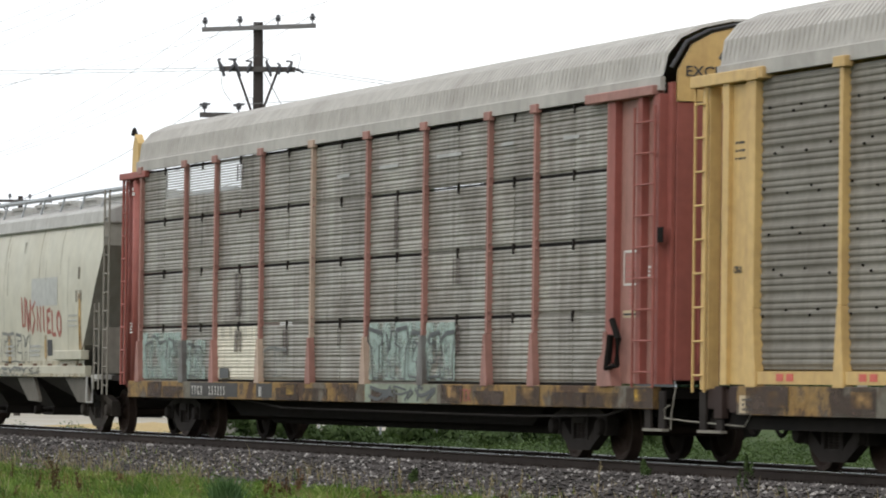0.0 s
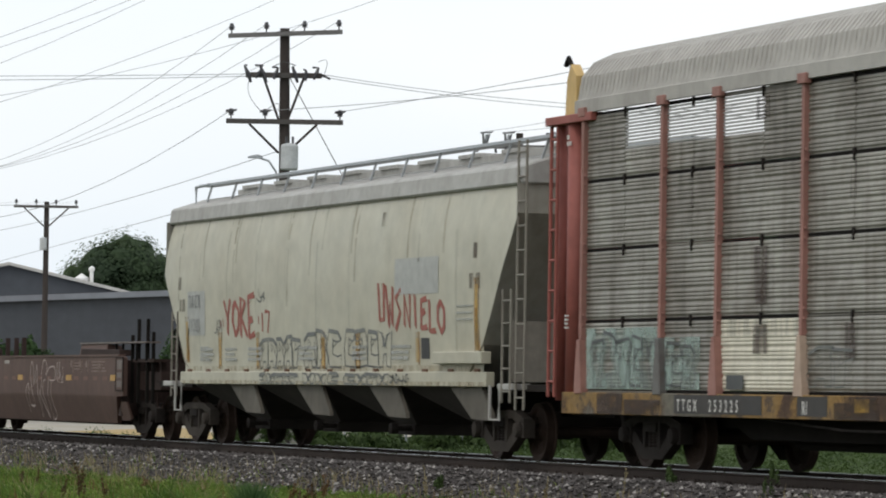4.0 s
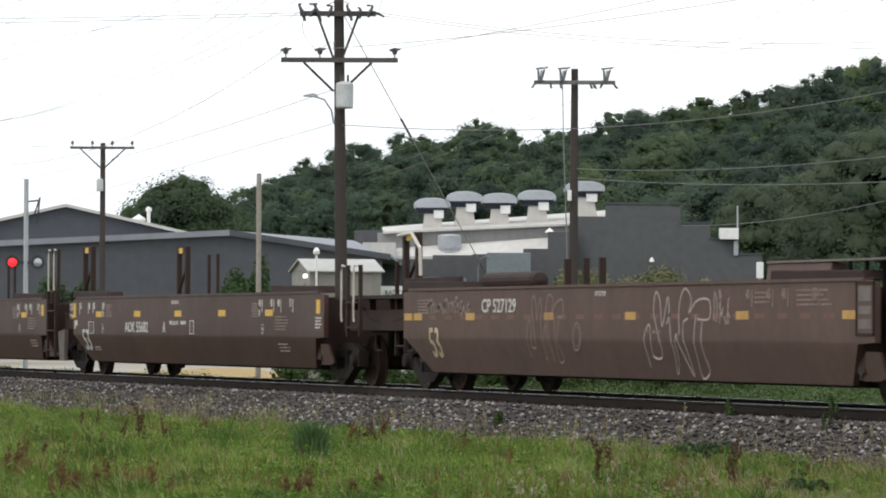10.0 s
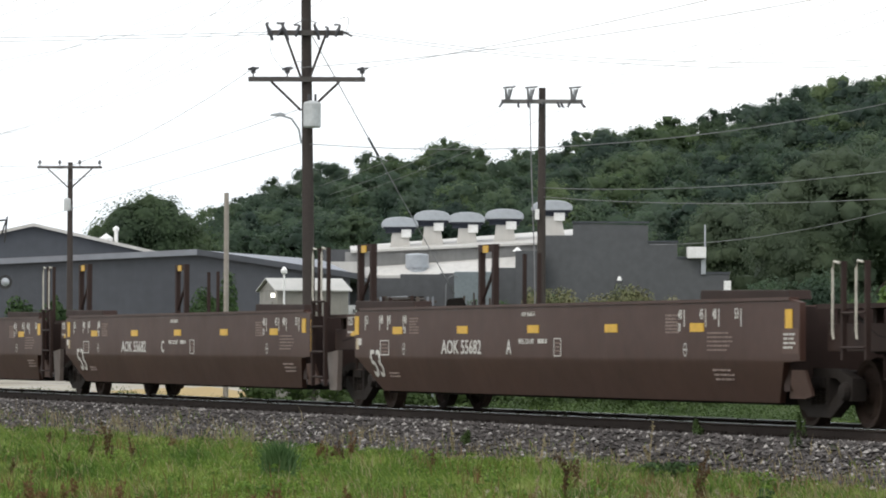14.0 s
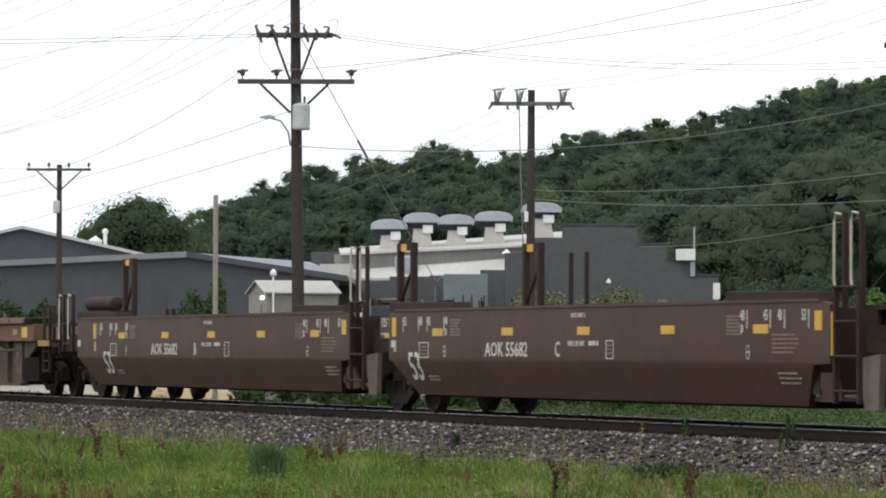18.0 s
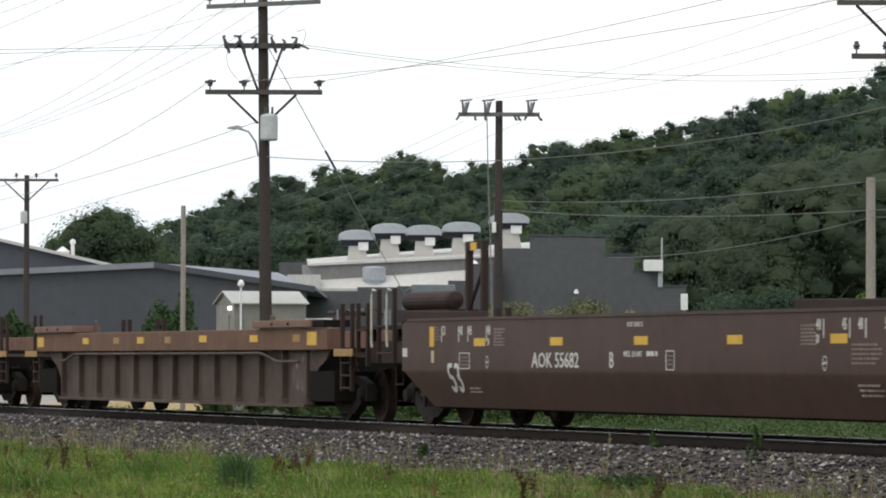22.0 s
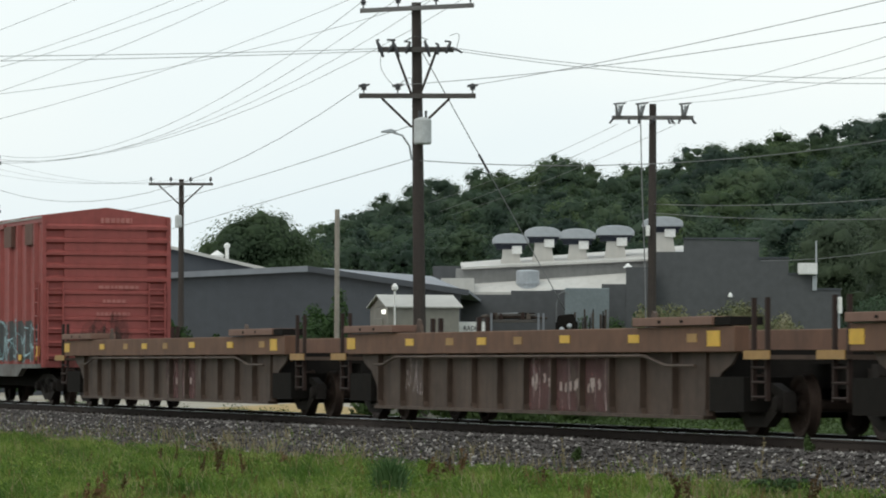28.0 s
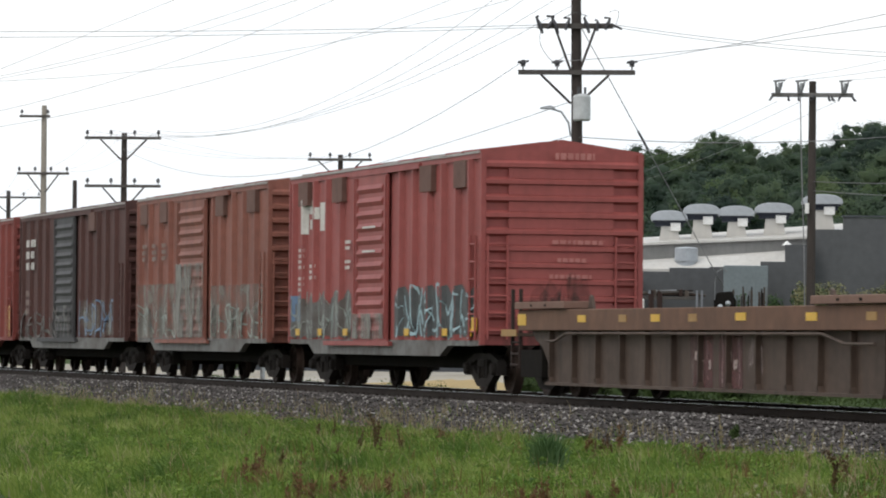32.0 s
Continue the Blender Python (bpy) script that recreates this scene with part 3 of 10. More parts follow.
for i, (x, y, h) in enumerate(((-67.3, 16.6, 0.36), (-65.1, 15.8, 0.28), (-65.0, 14.7, 0.2), (-53.4, 13.7, 0.46), (-55.8, 14.4, 0.2), (-57.8, 14.6, 0.24), (-56.4, 14.8, 0.32), (-52.1, 12.9, 0.18), (-48.4, 11.3, 0.2),
                              (-55.7, 17.5, 0.28), (-54.5, 16.9, 0.25), (-55.1, 17.2, 0.24), (-52.3, 17.6, 0.26), (-40.2, 14.9, 0.44), (-39.6, 16.1, 0.43), (-45.5, 17.0, 0.3))):
    dock_plant(x, y, h, 300 + i, arms=4 if h > 0.4 else 1 + i % 2)
for i, (x, y, h) in enumerate(((-45.4, 10.3, 0.29), (-48.5, 11.1, 0.26), (-41.1, 9.8, 0.35), (-40.5, 9.8, 0.2), (-40.7, 10.0, 0.25), (-41.0, 10.2, 0.27), (-39.1, 9.2, 0.2), (-39.4, 10.0, 0.2), (-39.6, 10.3, 0.31), (-39.0, 10.3, 0.17),
                              (-38.6, 11.5, 0.27), (-39.0, 11.5, 0.2), (-38.7, 11.3, 0.17), (-38.8, 12.2, 0.25), (-38.2, 11.8, 0.17), (-56.3, 17.8, 0.42), (-57.1, 17.6, 0.26), (-64.3, 17.5, 0.2), (-38.2, 15.8, 0.2), (-38.2, 15.9, 0.17), (-45.9, 10.5, 0.22), (-44.8, 10.1, 0.25))):
    dock_plant(x, y, h, 330 + i, M_dockred, "reddish brown dock seed stalk standing in the grass", arms=2, slim=1.3)
for i, (x, y, h) in enumerate(((-48.9, 17.8, 0.5), (-39.7, 14.4, 0.3), (-43.9, 16.5, 0.28), (-56.1, 20.9, 0.4), (-62.2, 19.2, 0.24), (-59.0, 20.2, 0.5), (-52.0, 20.4, 0.6))):
    dock_plant(x, y, h, 370 + i, M_straw, "tall pale dry stalk at the ballast's edge", arms=1, slim=0.5)


def build_stalks():
    """Thin brown seed stalks all through the meadow, in loose drifts."""
    g = np.random.default_rng(61)
    rows = []
    while len(rows) < 1500:
        x = -37 - 50 * g.random() ** 1.5
        y = 8.5 + 11.8 * g.random()
        if y / -x > 0.46 or y / -x < 0.2 or y > grass_edge(x) + 0.2 or noise.noise((x * 0.3, y * 0.5, 21.0)) < 0.05:
            continue
        rows.append((x, y, ground_z(x, y) - 0.02, 0.18 + 0.24 * g.random(), g.random() * 6.283))
    # denser drifts of ripe stems in the foreground
    for cx, cy, r, n in ((-41.5, 10.0, 0.5, 90), (-42.5, 10.9, 0.4, 80), (-44.8, 10.3, 0.4, 70), (-40.3, 11.8, 0.5, 90), (-39.5, 14.0, 0.45, 80), (-39.2, 15.6, 0.5, 80), (-40.2, 13.2, 0.4, 60)):
        for _ in range(n):
            x, y = cx + g.normal() * r * 1.6, cy + g.normal() * r * 0.4
            rows.append((x, y, ground_z(x, y) - 0.02, 0.2 + 0.22 * g.random(), g.random() * 6.283))
    blades("brown_stalks", rows, M_dockred, "thin reddish brown seed stalks in the meadow", "weeds", bend=0.25, width=0.0055)


build_stalks()


def weed_clump(x, y, h, w, seed, z=None, material=M_bush, label="dark leafy green weed clump in the grass", size=0.028):
    g = np.random.default_rng(seed)
    lumps = [((g.normal() * w * 0.3, g.normal() * w * 0.3, h * (0.2 + 0.6 * g.random())), (w * 0.28, w * 0.28, h * 0.25)) for _ in range(7)]
    ob = new("weed_clump", foliage("weed_clump", lumps, 90, size, seed, material))
    ob.matrix_world = pose(x, y, ground_z(x, y) if z is None else z)
    tagged(ob, label, "weed", group="weeds in the meadow")


for i, (x, y, h, w) in enumerate(((-39.1, 16.5, 0.26, 0.4), (-66.2, 20.3, 0.2, 0.3), (-49.0, 19.6, 0.32, 0.35), (-50.0, 19.8, 0.26, 0.5), (-40.9, 17.3, 0.26, 0.4))):
    weed_clump(x, y, h, w, 500 + i)
for i, (x, y, h, w) in enumerate(((-40.4, 12.8, 0.2, 0.5), (-40.3, 13.1, 0.2, 0.5), (-38.3, 13.2, 0.16, 0.4), (-41.5, 16.1, 0.2, 0.3), (-38.4, 16.7, 0.2, 0.3), (-39.3, 12.6, 0.18, 0.4))):
    weed_clump(x, y, h, w, 540 + i, material=M_paleleaf, label="pale green leafy weed clump in the grass", size=0.024)
for i, (x, y, h) in enumerate(((-53.6, 21.7, 0.55), (-53.2, 21.6, 0.4), (-49.5, 21.4, 0.5), (-60.8, 21.0, 0.25))):
    weed_clump(x, y, h * 1.35, 0.11, 520 + i, z=-0.5, material=M_verge, label="tall green weed growing out of the ballast", size=0.017)


def build_tufts():
    g = np.random.default_rng(9)
    rows = []
    for cx, cy, r, n in ((-49.6, 14.8, 0.16, 330), (-49.8, 14.9, 0.12, 160)):
        for k in range(n):
            x, y = cx + g.normal() * r * 0.5, cy + g.normal() * r * 0.5
            rows.append((x, y, ground_z(x, y) - 0.02, 0.30 + 0.3 * g.random(), g.random() * 6.283))
    blades("sedge_tuft", rows, M_sedge, "dark blue-green tuft of coarse grass", "grass tuft", bend=0.4, width=0.009)
    lumps = []
    for k in range(90):
        x = -37.6 - 4.5 * g.random() ** 1.6
        y = (0.345 + 0.075 * g.random()) * -x
        lumps.append(((x, y, ground_z(x, y) + 0.12 + 0.1 * g.random()), (0.02, 0.025, 0.05)))
    ob = new("seed_grass", foliage("seed_grass", lumps, 26, 0.013, 77, M_seedhead))
    tagged(ob, "pale seed heads of ripe grass", "seed grass", kind="stuff")
    blades("seed_stems", [(c[0], c[1], ground_z(c[0], c[1]) - 0.02, c[2] - ground_z(c[0], c[1]), 0.3) for c, r in lumps], M_straw, "thin dry stems of ripe grass", "seed grass", bend=0.1, width=0.004)


build_tufts()


def build_meadow_weeds():
    g = np.random.default_rng(19)
    lumps = []
    while len(lumps) < 3600:
        x = -37 - 60 * g.random() ** 1.4
        y = 8.5 + 11.6 * g.random()
        if y / -x > 0.46 or y / -x < 0.17 or y > grass_edge(x) - 0.3:
            continue
        r = 0.025 + 0.10 * g.random() ** 2.2
        if noise.noise((x * 0.5, y * 0.7, 11.0)) < -0.15:
            continue
        lumps.append(((x, y, ground_z(x, y) + 0.05 + 0.16 * g.random()), (r, r * 1.3, r * 0.8)))
    ob = new("meadow_weeds", foliage("meadow_weeds", lumps, 26, 0.017, 20, M_meadowweed))
    tagged(ob, "mixed broad-leaved weeds scattered in the grass", "weeds", kind="stuff")


build_meadow_weeds()


def build_rough_growth():
    g = np.random.default_rng(23)
    lumps = []
    for k in range(2300):
        x = -46 - 90 * g.random() ** 1.2
        y = 27.0 + 34 * g.random() ** 1.5
        if x < -112 and y > 33:
            continue
        r = 0.25 + 0.35 * g.random()
        h = (0.10 + 0.22 * g.random()) * (0.7 if y < 30 else 1.0)
        lumps.append(((x, y, ground_z(x, y) + 0.35 * h), (r * 1.3, r, h)))
    ob = new("rough_growth", foliage("rough_growth", lumps, 130, 0.027, 24, M_verge))
    tagged(ob, "low rough green growth beyond the track", "undergrowth", kind="stuff")


build_rough_growth()
# ---- buildings behind the track ----
def build_sheds():
    # long dark metal shed with low gable towards the track
    d = 205.0
    k = d / 7794.0
    shed = thing("metal_shed", "long low dark grey metal warehouse with shallow gable roof", "warehouse", back(0, d))
    bm = bmesh.new()
    L, peak, R = (-200 - 784) * k, (330 - 784) * k, (600 - 784) * k
    zl, zp, zr = 5.0, 5.45, 4.45
    prism(bm, [(L, -0.6), (R, -0.6), (R, zr), (peak, zp), (L, zl - 0.25)], 0.0, 0.3)
    part("front_wall", bm, M_metalwall, shed, "dark blue-grey ribbed metal wall")
    bm = bmesh.new()
    for i in range(70):
        x = L + (R - L) * (i + 0.5) / 70
        t = (zl - 0.25 + (zp - zl + 0.25) * (x - L) / (peak - L)) if x < peak else zp + (zr - zp) * (x - peak) / (R - peak)
        box(bm, x - 0.03, x + 0.03, -0.012, 0.0, -0.6, t - 0.25)
    part("wall_ribs", bm, M_metalwall, shed)
    for a, b, za, zb in ((L, peak, zl - 0.25, zp), (peak, R + 0.4, zp, zr - 0.1)):
        bm = bmesh.new()
        prism(bm, [(a, za), (b, zb), (b, zb + 0.14), (a, za + 0.14)], -0.25, 40.0)
        part("roof_slope", bm, M_roofgrey, shed, "pale grey metal roof")
        bm = bmesh.new()
        prism(bm, [(a, za - 0.12), (b, zb - 0.12), (b, zb + 0.15), (a, za + 0.15)], -0.32, -0.25)
        part("fascia", bm, M_roofgrey if a < peak else M_metalwall, shed)
    bm = bmesh.new()
    up = [(peak, 0.1, zp + 0.12), (R + 0.2, -0.2, zr + 0.02), (-6.6, 14.0, 5.42), (-13.9, 14.0, 5.75)]
    va, vb = [bm.verts.new(c) for c in up], [bm.verts.new((x, y, z - 0.12)) for x, y, z in up]
    bm.faces.new(va)
    bm.faces.new(vb[::-1])
    for i in range(4):
        bm.faces.new((va[i - 1], va[i], vb[i], vb[i - 1]))
    part("near_roof", bm, M_roofgrey, shed, "pale grey metal roof slope")
    # higher gabled hall behind
    d2 = 225.0
    k2 = d2 / 7794.0
    hall = thing("gabled_hall", "taller dark grey hall with white roof edge behind the warehouse", "hall", back(0, d2))
    ax, rx, lx = (40 - 784) * k2, (245 - 784) * k2, (-330 - 784) * k2
    bm = bmesh.new()
    prism(bm, [(lx, -0.6), (rx, -0.6), (rx, 5.85), (ax, 7.2), (lx, 4.8)], 0, 0.3)
    part("front_wall", bm, M_metalwall, hall)
    for a, b, za, zb in ((lx, ax, 4.8, 7.2), (ax, rx + 0.3, 7.2, 5.8)):
        bm = bmesh.new()
        prism(bm, [(a, za), (b, zb), (b, zb + 0.16), (a, za + 0.16)], -0.3, 30)
        part("roof_slope", bm, M_roofwhite, hall, "white roof edge")
    for px, h in ((170, 0.55), (152, 0.25)):
        x = (px - 784) * k2
        bm = bmesh.new()
        if h > 0.4:
            lathe(bm, [(0.1, 5.9), (0.1, 6.6 + h), (0.16, 6.6 + h), (0.16, 6.75 + h), (0.02, 6.85 + h)], "z", (x, 6, 0), 10)
            part("flue_pipe", bm, M_white, hall, "white flue pipe")
        else:
            lathe(bm, [(0.3, 5.9), (0.34, 6.6), (0.38, 6.75), (0.02, 7.0)], "z", (x, 6, 0), 14)
            part("roof_vent", bm, M_white, hall, "round white roof vent")


build_sheds()


def build_factory():
    d = 235.0
    k = d / 7794.0

    def X(px):
        return (px - 784) * k

    def Z(py):
        return EYE_Z + (623 - py) * k

    fac = thing("factory", "dark grey block factory with stepped parapet and white sawtooth roof", "factory", back(0, d))
    # stepped gable wall
    bm = bmesh.new()
    prism(bm, [(X(940), -0.6), (X(1272), -0.6), (X(1272), Z(487)), (X(1228), Z(487)), (X(1228), Z(460)), (X(1180), Z(460)), (X(1180), Z(432)), (X(1128), Z(432)), (X(1128), Z(402)), (X(995), Z(398)), (X(995), Z(420)), (X(940), Z(420))], 0, 0.35)
    part("stepped_wall", bm, M_wall, fac, "dark grey painted block wall with stepped top")
    bm = bmesh.new()
    for a, b, py in ((995, 1128, 398), (1128, 1180, 432), (1180, 1228, 460), (1228, 1272, 487)):
        box(bm, X(a) - 0.05, X(b) + 0.05, -0.06, 0.42, Z(py) + 0.0, Z(py) + 0.09)
    part("parapet_coping", bm, M_metalwall, fac)
    # sawtooth: wall strip, upper and lower white roofs
    bm = bmesh.new()
    prism(bm, [(X(590), -0.6), (X(995), -0.6), (X(995), Z(430)), (X(600), Z(449)), (X(590), Z(449))], 2.0, 2.3)
    part("clerestory_wall", bm, M_corr, fac, "grey corrugated clerestory wall")
    bm = bmesh.new()
    for i in range(90):
        px = 606 + i * 4.3
        box(bm, X(px), X(px) + 0.05, 1.94, 2.0, Z(470), Z(450 - 18 * i / 90))
    part("corrugations", bm, M_corr, fac)
    kb = (d + 9.0) / 7794.0
    for i in range(8):
        bm = bmesh.new()
        q = []
        for f in (i / 8, (i + 1) / 8):
            px = 600 + 395 * f
            q.append(((X(px), 1.8, Z(447 - 19 * f)), ((px - 784) * kb, 9.0, EYE_Z + (623 - 440 + 31 * f) * kb)))
        (a0, a1), (b0, b1) = q
        up = [bm.verts.new(c) for c in (a0, b0, b1, a1)]
        lo = [bm.verts.new((c[0], c[1], c[2] - 0.12)) for c in (a0, b0, b1, a1)]
        bm.faces.new(up)
        bm.faces.new(lo[::-1])
        for e in range(4):
            bm.faces.new((up[e], lo[e], lo[(e + 1) % 4], up[(e + 1) % 4]))
        part("roof_bay", bm, M_roofwhite, fac, "white roof bay with dirty runs")
    bm = bmesh.new()
    v = [bm.verts.new(c) for c in ((X(560), -0.3, Z(492)), (X(912), -0.3, Z(492)), (X(912), 2.0, Z(455)), (X(600), 2.0, Z(478)), (X(560), -0.3, Z(500)), (X(912), -0.3, Z(500)), (X(912), 2.0, Z(470)), (X(600), 2.0, Z(490)))]
    for q in ((0, 1, 2, 3), (7, 6, 5, 4), (0, 4, 5, 1), (1, 5, 6, 2), (2, 6, 7, 3), (3, 7, 4, 0)):
        bm.faces.new([v[i] for i in q])
    part("lower_roof", bm, M_roofwhite, fac, "white low roof")
    for a, b, top in ((536, 690, 497), (690, 760, 490), (760, 850, 488), (850, 945, 478), (893, 945, 448)):
        bm = bmesh.new()
        box(bm, X(a), X(b), -0.6 - 0.05 * (a % 7), -0.3, -0.6, Z(top))
        part("low_parapet", bm, M_wall, fac, "dark grey low parapet wall")
    bm = bmesh.new()
    box(bm, X(566), X(624), -0.5, 1.0, Z(498), Z(468))
    part("white_upstand", bm, M_roofwhite, fac)
    bm = bmesh.new()
    box(bm, X(548), X(604), 3.0, 12.0, Z(500), Z(444))
    part("rear_block", bm, M_wall, fac)
    # mushroom roof ventilators
    for px, top, s in ((687, 388, 1.0), (745, 376, 1.0), (807, 379, 1.0), (875, 373, 1.05), (961, 357, 1.1)):
        v = new("roof_ventilator")
        v.parent = fac
        v.location = (X(px), 4.5, Z(top + 52))
        v["label"] = "grey mushroom-capped roof ventilator"
        h = 52 * k
        bm = bmesh.new()
        prof = [(-1.0, 0.72), (-1.0, 0.82)] + [(-math.cos(a * 0.2618) ** 0.8, 0.82 + 0.25 * math.sin(a * 0.2618)) for a in range(1, 6)]
        prof += [(0.0, 1.07)] + [(-x, z) for x, z in prof[::-1]]
        prism(bm, [(x * s, z * h) for x, z in prof], -0.9, 0.9)
        part("cap", bm, M_vent, v, "pale domed metal hood", bevel=0.03)
        bm = bmesh.new()
        # Shade under the hood, put in as a near-black sheet and throat.
        box(bm, -0.9 * s, 0.9 * s, -0.82, 0.82, 0.66 * h, 0.72 * h)
        part("hood_shade", bm, M_ventshade, v, "near-black sheet for the shade under the hood")
        bm = bmesh.new()
        box(bm, -0.78 * s, 0.78 * s, -0.66, 0.66, 0.52 * h, 0.76 * h)
        part("throat", bm, M_ventshade, v)
        bm = bmesh.new()
        box(bm, 0.08 * s, 0.62 * s, -0.74, -0.6, 0.36 * h, 0.64 * h)
        part("motor_cover", bm, M_white, v, "white box on the ventilator")
        bm = bmesh.new()
        prism(bm, [(-0.62 * s, -0.45), (0.66 * s, -0.45), (0.52 * s, 0.22 * h), (0.46 * s, 0.52 * h), (-0.44 * s, 0.52 * h), (-0.48 * s, 0.22 * h)], -0.58, 0.6)
        part("curb", bm, M_roofwhite, v)
    # drum vent on the lower roof, small pipe vents, roof sign box, lamp
    bm = bmesh.new()
    lathe(bm, [(0.55, Z(490)), (0.55, Z(478)), (0.62, Z(478)), (0.62, Z(455)), (0.5, Z(453)), (0.1, Z(452))], "z", (X(719), 0.6, 0), 16)
    part("drum_vent", bm, M_vent, fac, "round grey drum vent", smooth=False)
    for px, pb, pt in ((897, 470, 448),):
        bm = bmesh.new()
        tube(bm, [(X(px), 1.0, Z(pb)), (X(px), 1.0, Z(pt))], 0.06, 8)
        lathe(bm, [(0.28, Z(pt)), (0.02, Z(pt) + 0.25)], "z", (X(px), 1.0, 0), 12)
        part("pipe_vent", bm, M_white, fac)
    bm = bmesh.new()
    box(bm, X(1197), X(1230), -0.5, 0.6, Z(460), Z(440))
    part("wall_unit", bm, M_white, fac, "white cabinet on the parapet", bevel=0.02)
    bm = bmesh.new()
    tube(bm, [(X(1229), 0.1, Z(488)), (X(1229), 0.1, Z(400))], 0.05, 6)
    box(bm, X(1222), X(1230), -0.1, 0.3, Z(488), Z(462))
    part("mast", bm, M_galv, fac)
    bm = bmesh.new()
    lathe(bm, [(0.14, Z(500)), (0.1, Z(495)), (0.03, Z(492))], "z", (X(1077), -0.3, 0), 10)
    part("wall_lamp", bm, M_white, fac, "small white wall lamp")
    bm = bmesh.new()
    box(bm, X(785), X(862), -4.0, -2.0, -0.6, Z(487))
    part("equipment_housing", bm, M_housing, fac, "blue-grey sheet metal equipment housing", bevel=0.03)


build_factory()


def build_hut():
    hut = thing("signal_hut", "pale tan metal signal hut with white gabled roof", "hut", back(-4.61, 115.0, 0, 17))
    bm = bmesh.new()
    box(bm, 0, 1.94, 0, 1.85, -0.7, 2.5)
    part("body", bm, M_hut, hut, bevel=0.02)
    bm = bmesh.new()
    prism(bm, [(0.0, 2.5), (1.85, 2.5), (0.925, 2.78)], 0.0, 0.03, "x")
    part("gable", bm, M_hut, hut)
    for y0, y1, z0, z1 in ((-0.08, 0.925, 2.475, 2.80), (1.93, 0.925, 2.475, 2.80)):
        bm = bmesh.new()
        prism(bm, [(y0, z0), (y1, z1), (y1, z1 + 0.035), (y0, z0 + 0.035)], -0.08, 2.02, "x")
        part("roof_slope", bm, M_hutroof, hut, "white metal roof slope")
    for i in range(5):
        bm = bmesh.new()
        x = 0.2 + 0.38 * i
        box(bm, x - 0.012, x + 0.012, -0.012, 0.0, -0.5, 2.46)
        part("wall_seam", bm, M_hut, hut)
    bm = bmesh.new()
    box(bm, 0.0 - 0.03, 0.0, 0.45, 1.35, 0.1, 2.2)
    part("door", bm, M_hut, hut, bevel=0.01)
    bm = bmesh.new()
    box(bm, -0.1, -0.03, 0.12, 0.26, 2.32, 2.42)
    part("door_lamp", bm, M_hutlamp, hut, "small lit white door lamp")
    bm = bmesh.new()
    tube(bm, [(0.17, -0.06, 1.6), (0.17, -0.06, 2.92)], 0.03, 8)
    lathe(bm, [(0.04, 2.92), (0.085, 2.95), (0.09, 3.02), (0.05, 3.09), (0.01, 3.12)], "z", (0.17, -0.06, 0), 12)
    part("antenna", bm, M_white, hut, "white dome antenna on a mast")


build_hut()


# ---- poles and wires ----
def insulator(bm, x, y, z, s=1.0):
    lathe(bm, [(0.018 * s, z), (0.018 * s, z + 0.08 * s), (0.075 * s, z + 0.09 * s), (0.05 * s, z + 0.13 * s), (0.085 * s, z + 0.15 * s), (0.05 * s, z + 0.2 * s), (0.045 * s, z + 0.25 * s)], "z", (x, y, 0), 8)


def crossarm(pole, z, x0, x1, material, pins, brace=0.0, tilt=0.0, deep=0.11, drop=0.75, wide=False):
    arm = new("crossarm")
    arm.parent = pole
    arm["label"] = "wooden crossarm with insulators"
    bm = bmesh.new()
    prism(bm, [(x0, z - deep / 2 - tilt), (x1, z - deep / 2 + tilt), (x1, z + deep / 2 + tilt), (x0, z + deep / 2 - tilt)], -0.24, -0.14)
    part("beam", bm, material, arm)
    for p in pins:
        bm = bmesh.new()
        insulator(bm, p, -0.19, z + deep / 2 + tilt * (2 * (p - x0) / (x1 - x0) - 1))
        if wide:
            top = z + deep / 2 + 0.16
            prism(bm, [(p - 0.14, top), (p + 0.13, top + 0.03), (p + 0.15, top + 0.08), (p - 0.12, top + 0.06)], -0.25, -0.13)
        part("insulator", bm, M_insul, arm)
    for s in (-1, 1):
        if brace:
            bm = bmesh.new()
            tube(bm, [(s * brace, -0.19, z - 0.06), (s * 0.1, -0.16, z - drop)], 0.035, 6)
            part("brace", bm, M_pole, arm)
    return arm


def pole_post(pole, h, r0, r1, material, lean=0.0):
    bm = bmesh.new()
    tube(bm, [(lean * (1 - i / 6), 0, -0.7 + (h + 0.7) * i / 6) for i in range(7)], [r0 + (r1 - r0) * i / 6 for i in range(7)], 12)
    part("post", bm, material, pole, smooth=False)


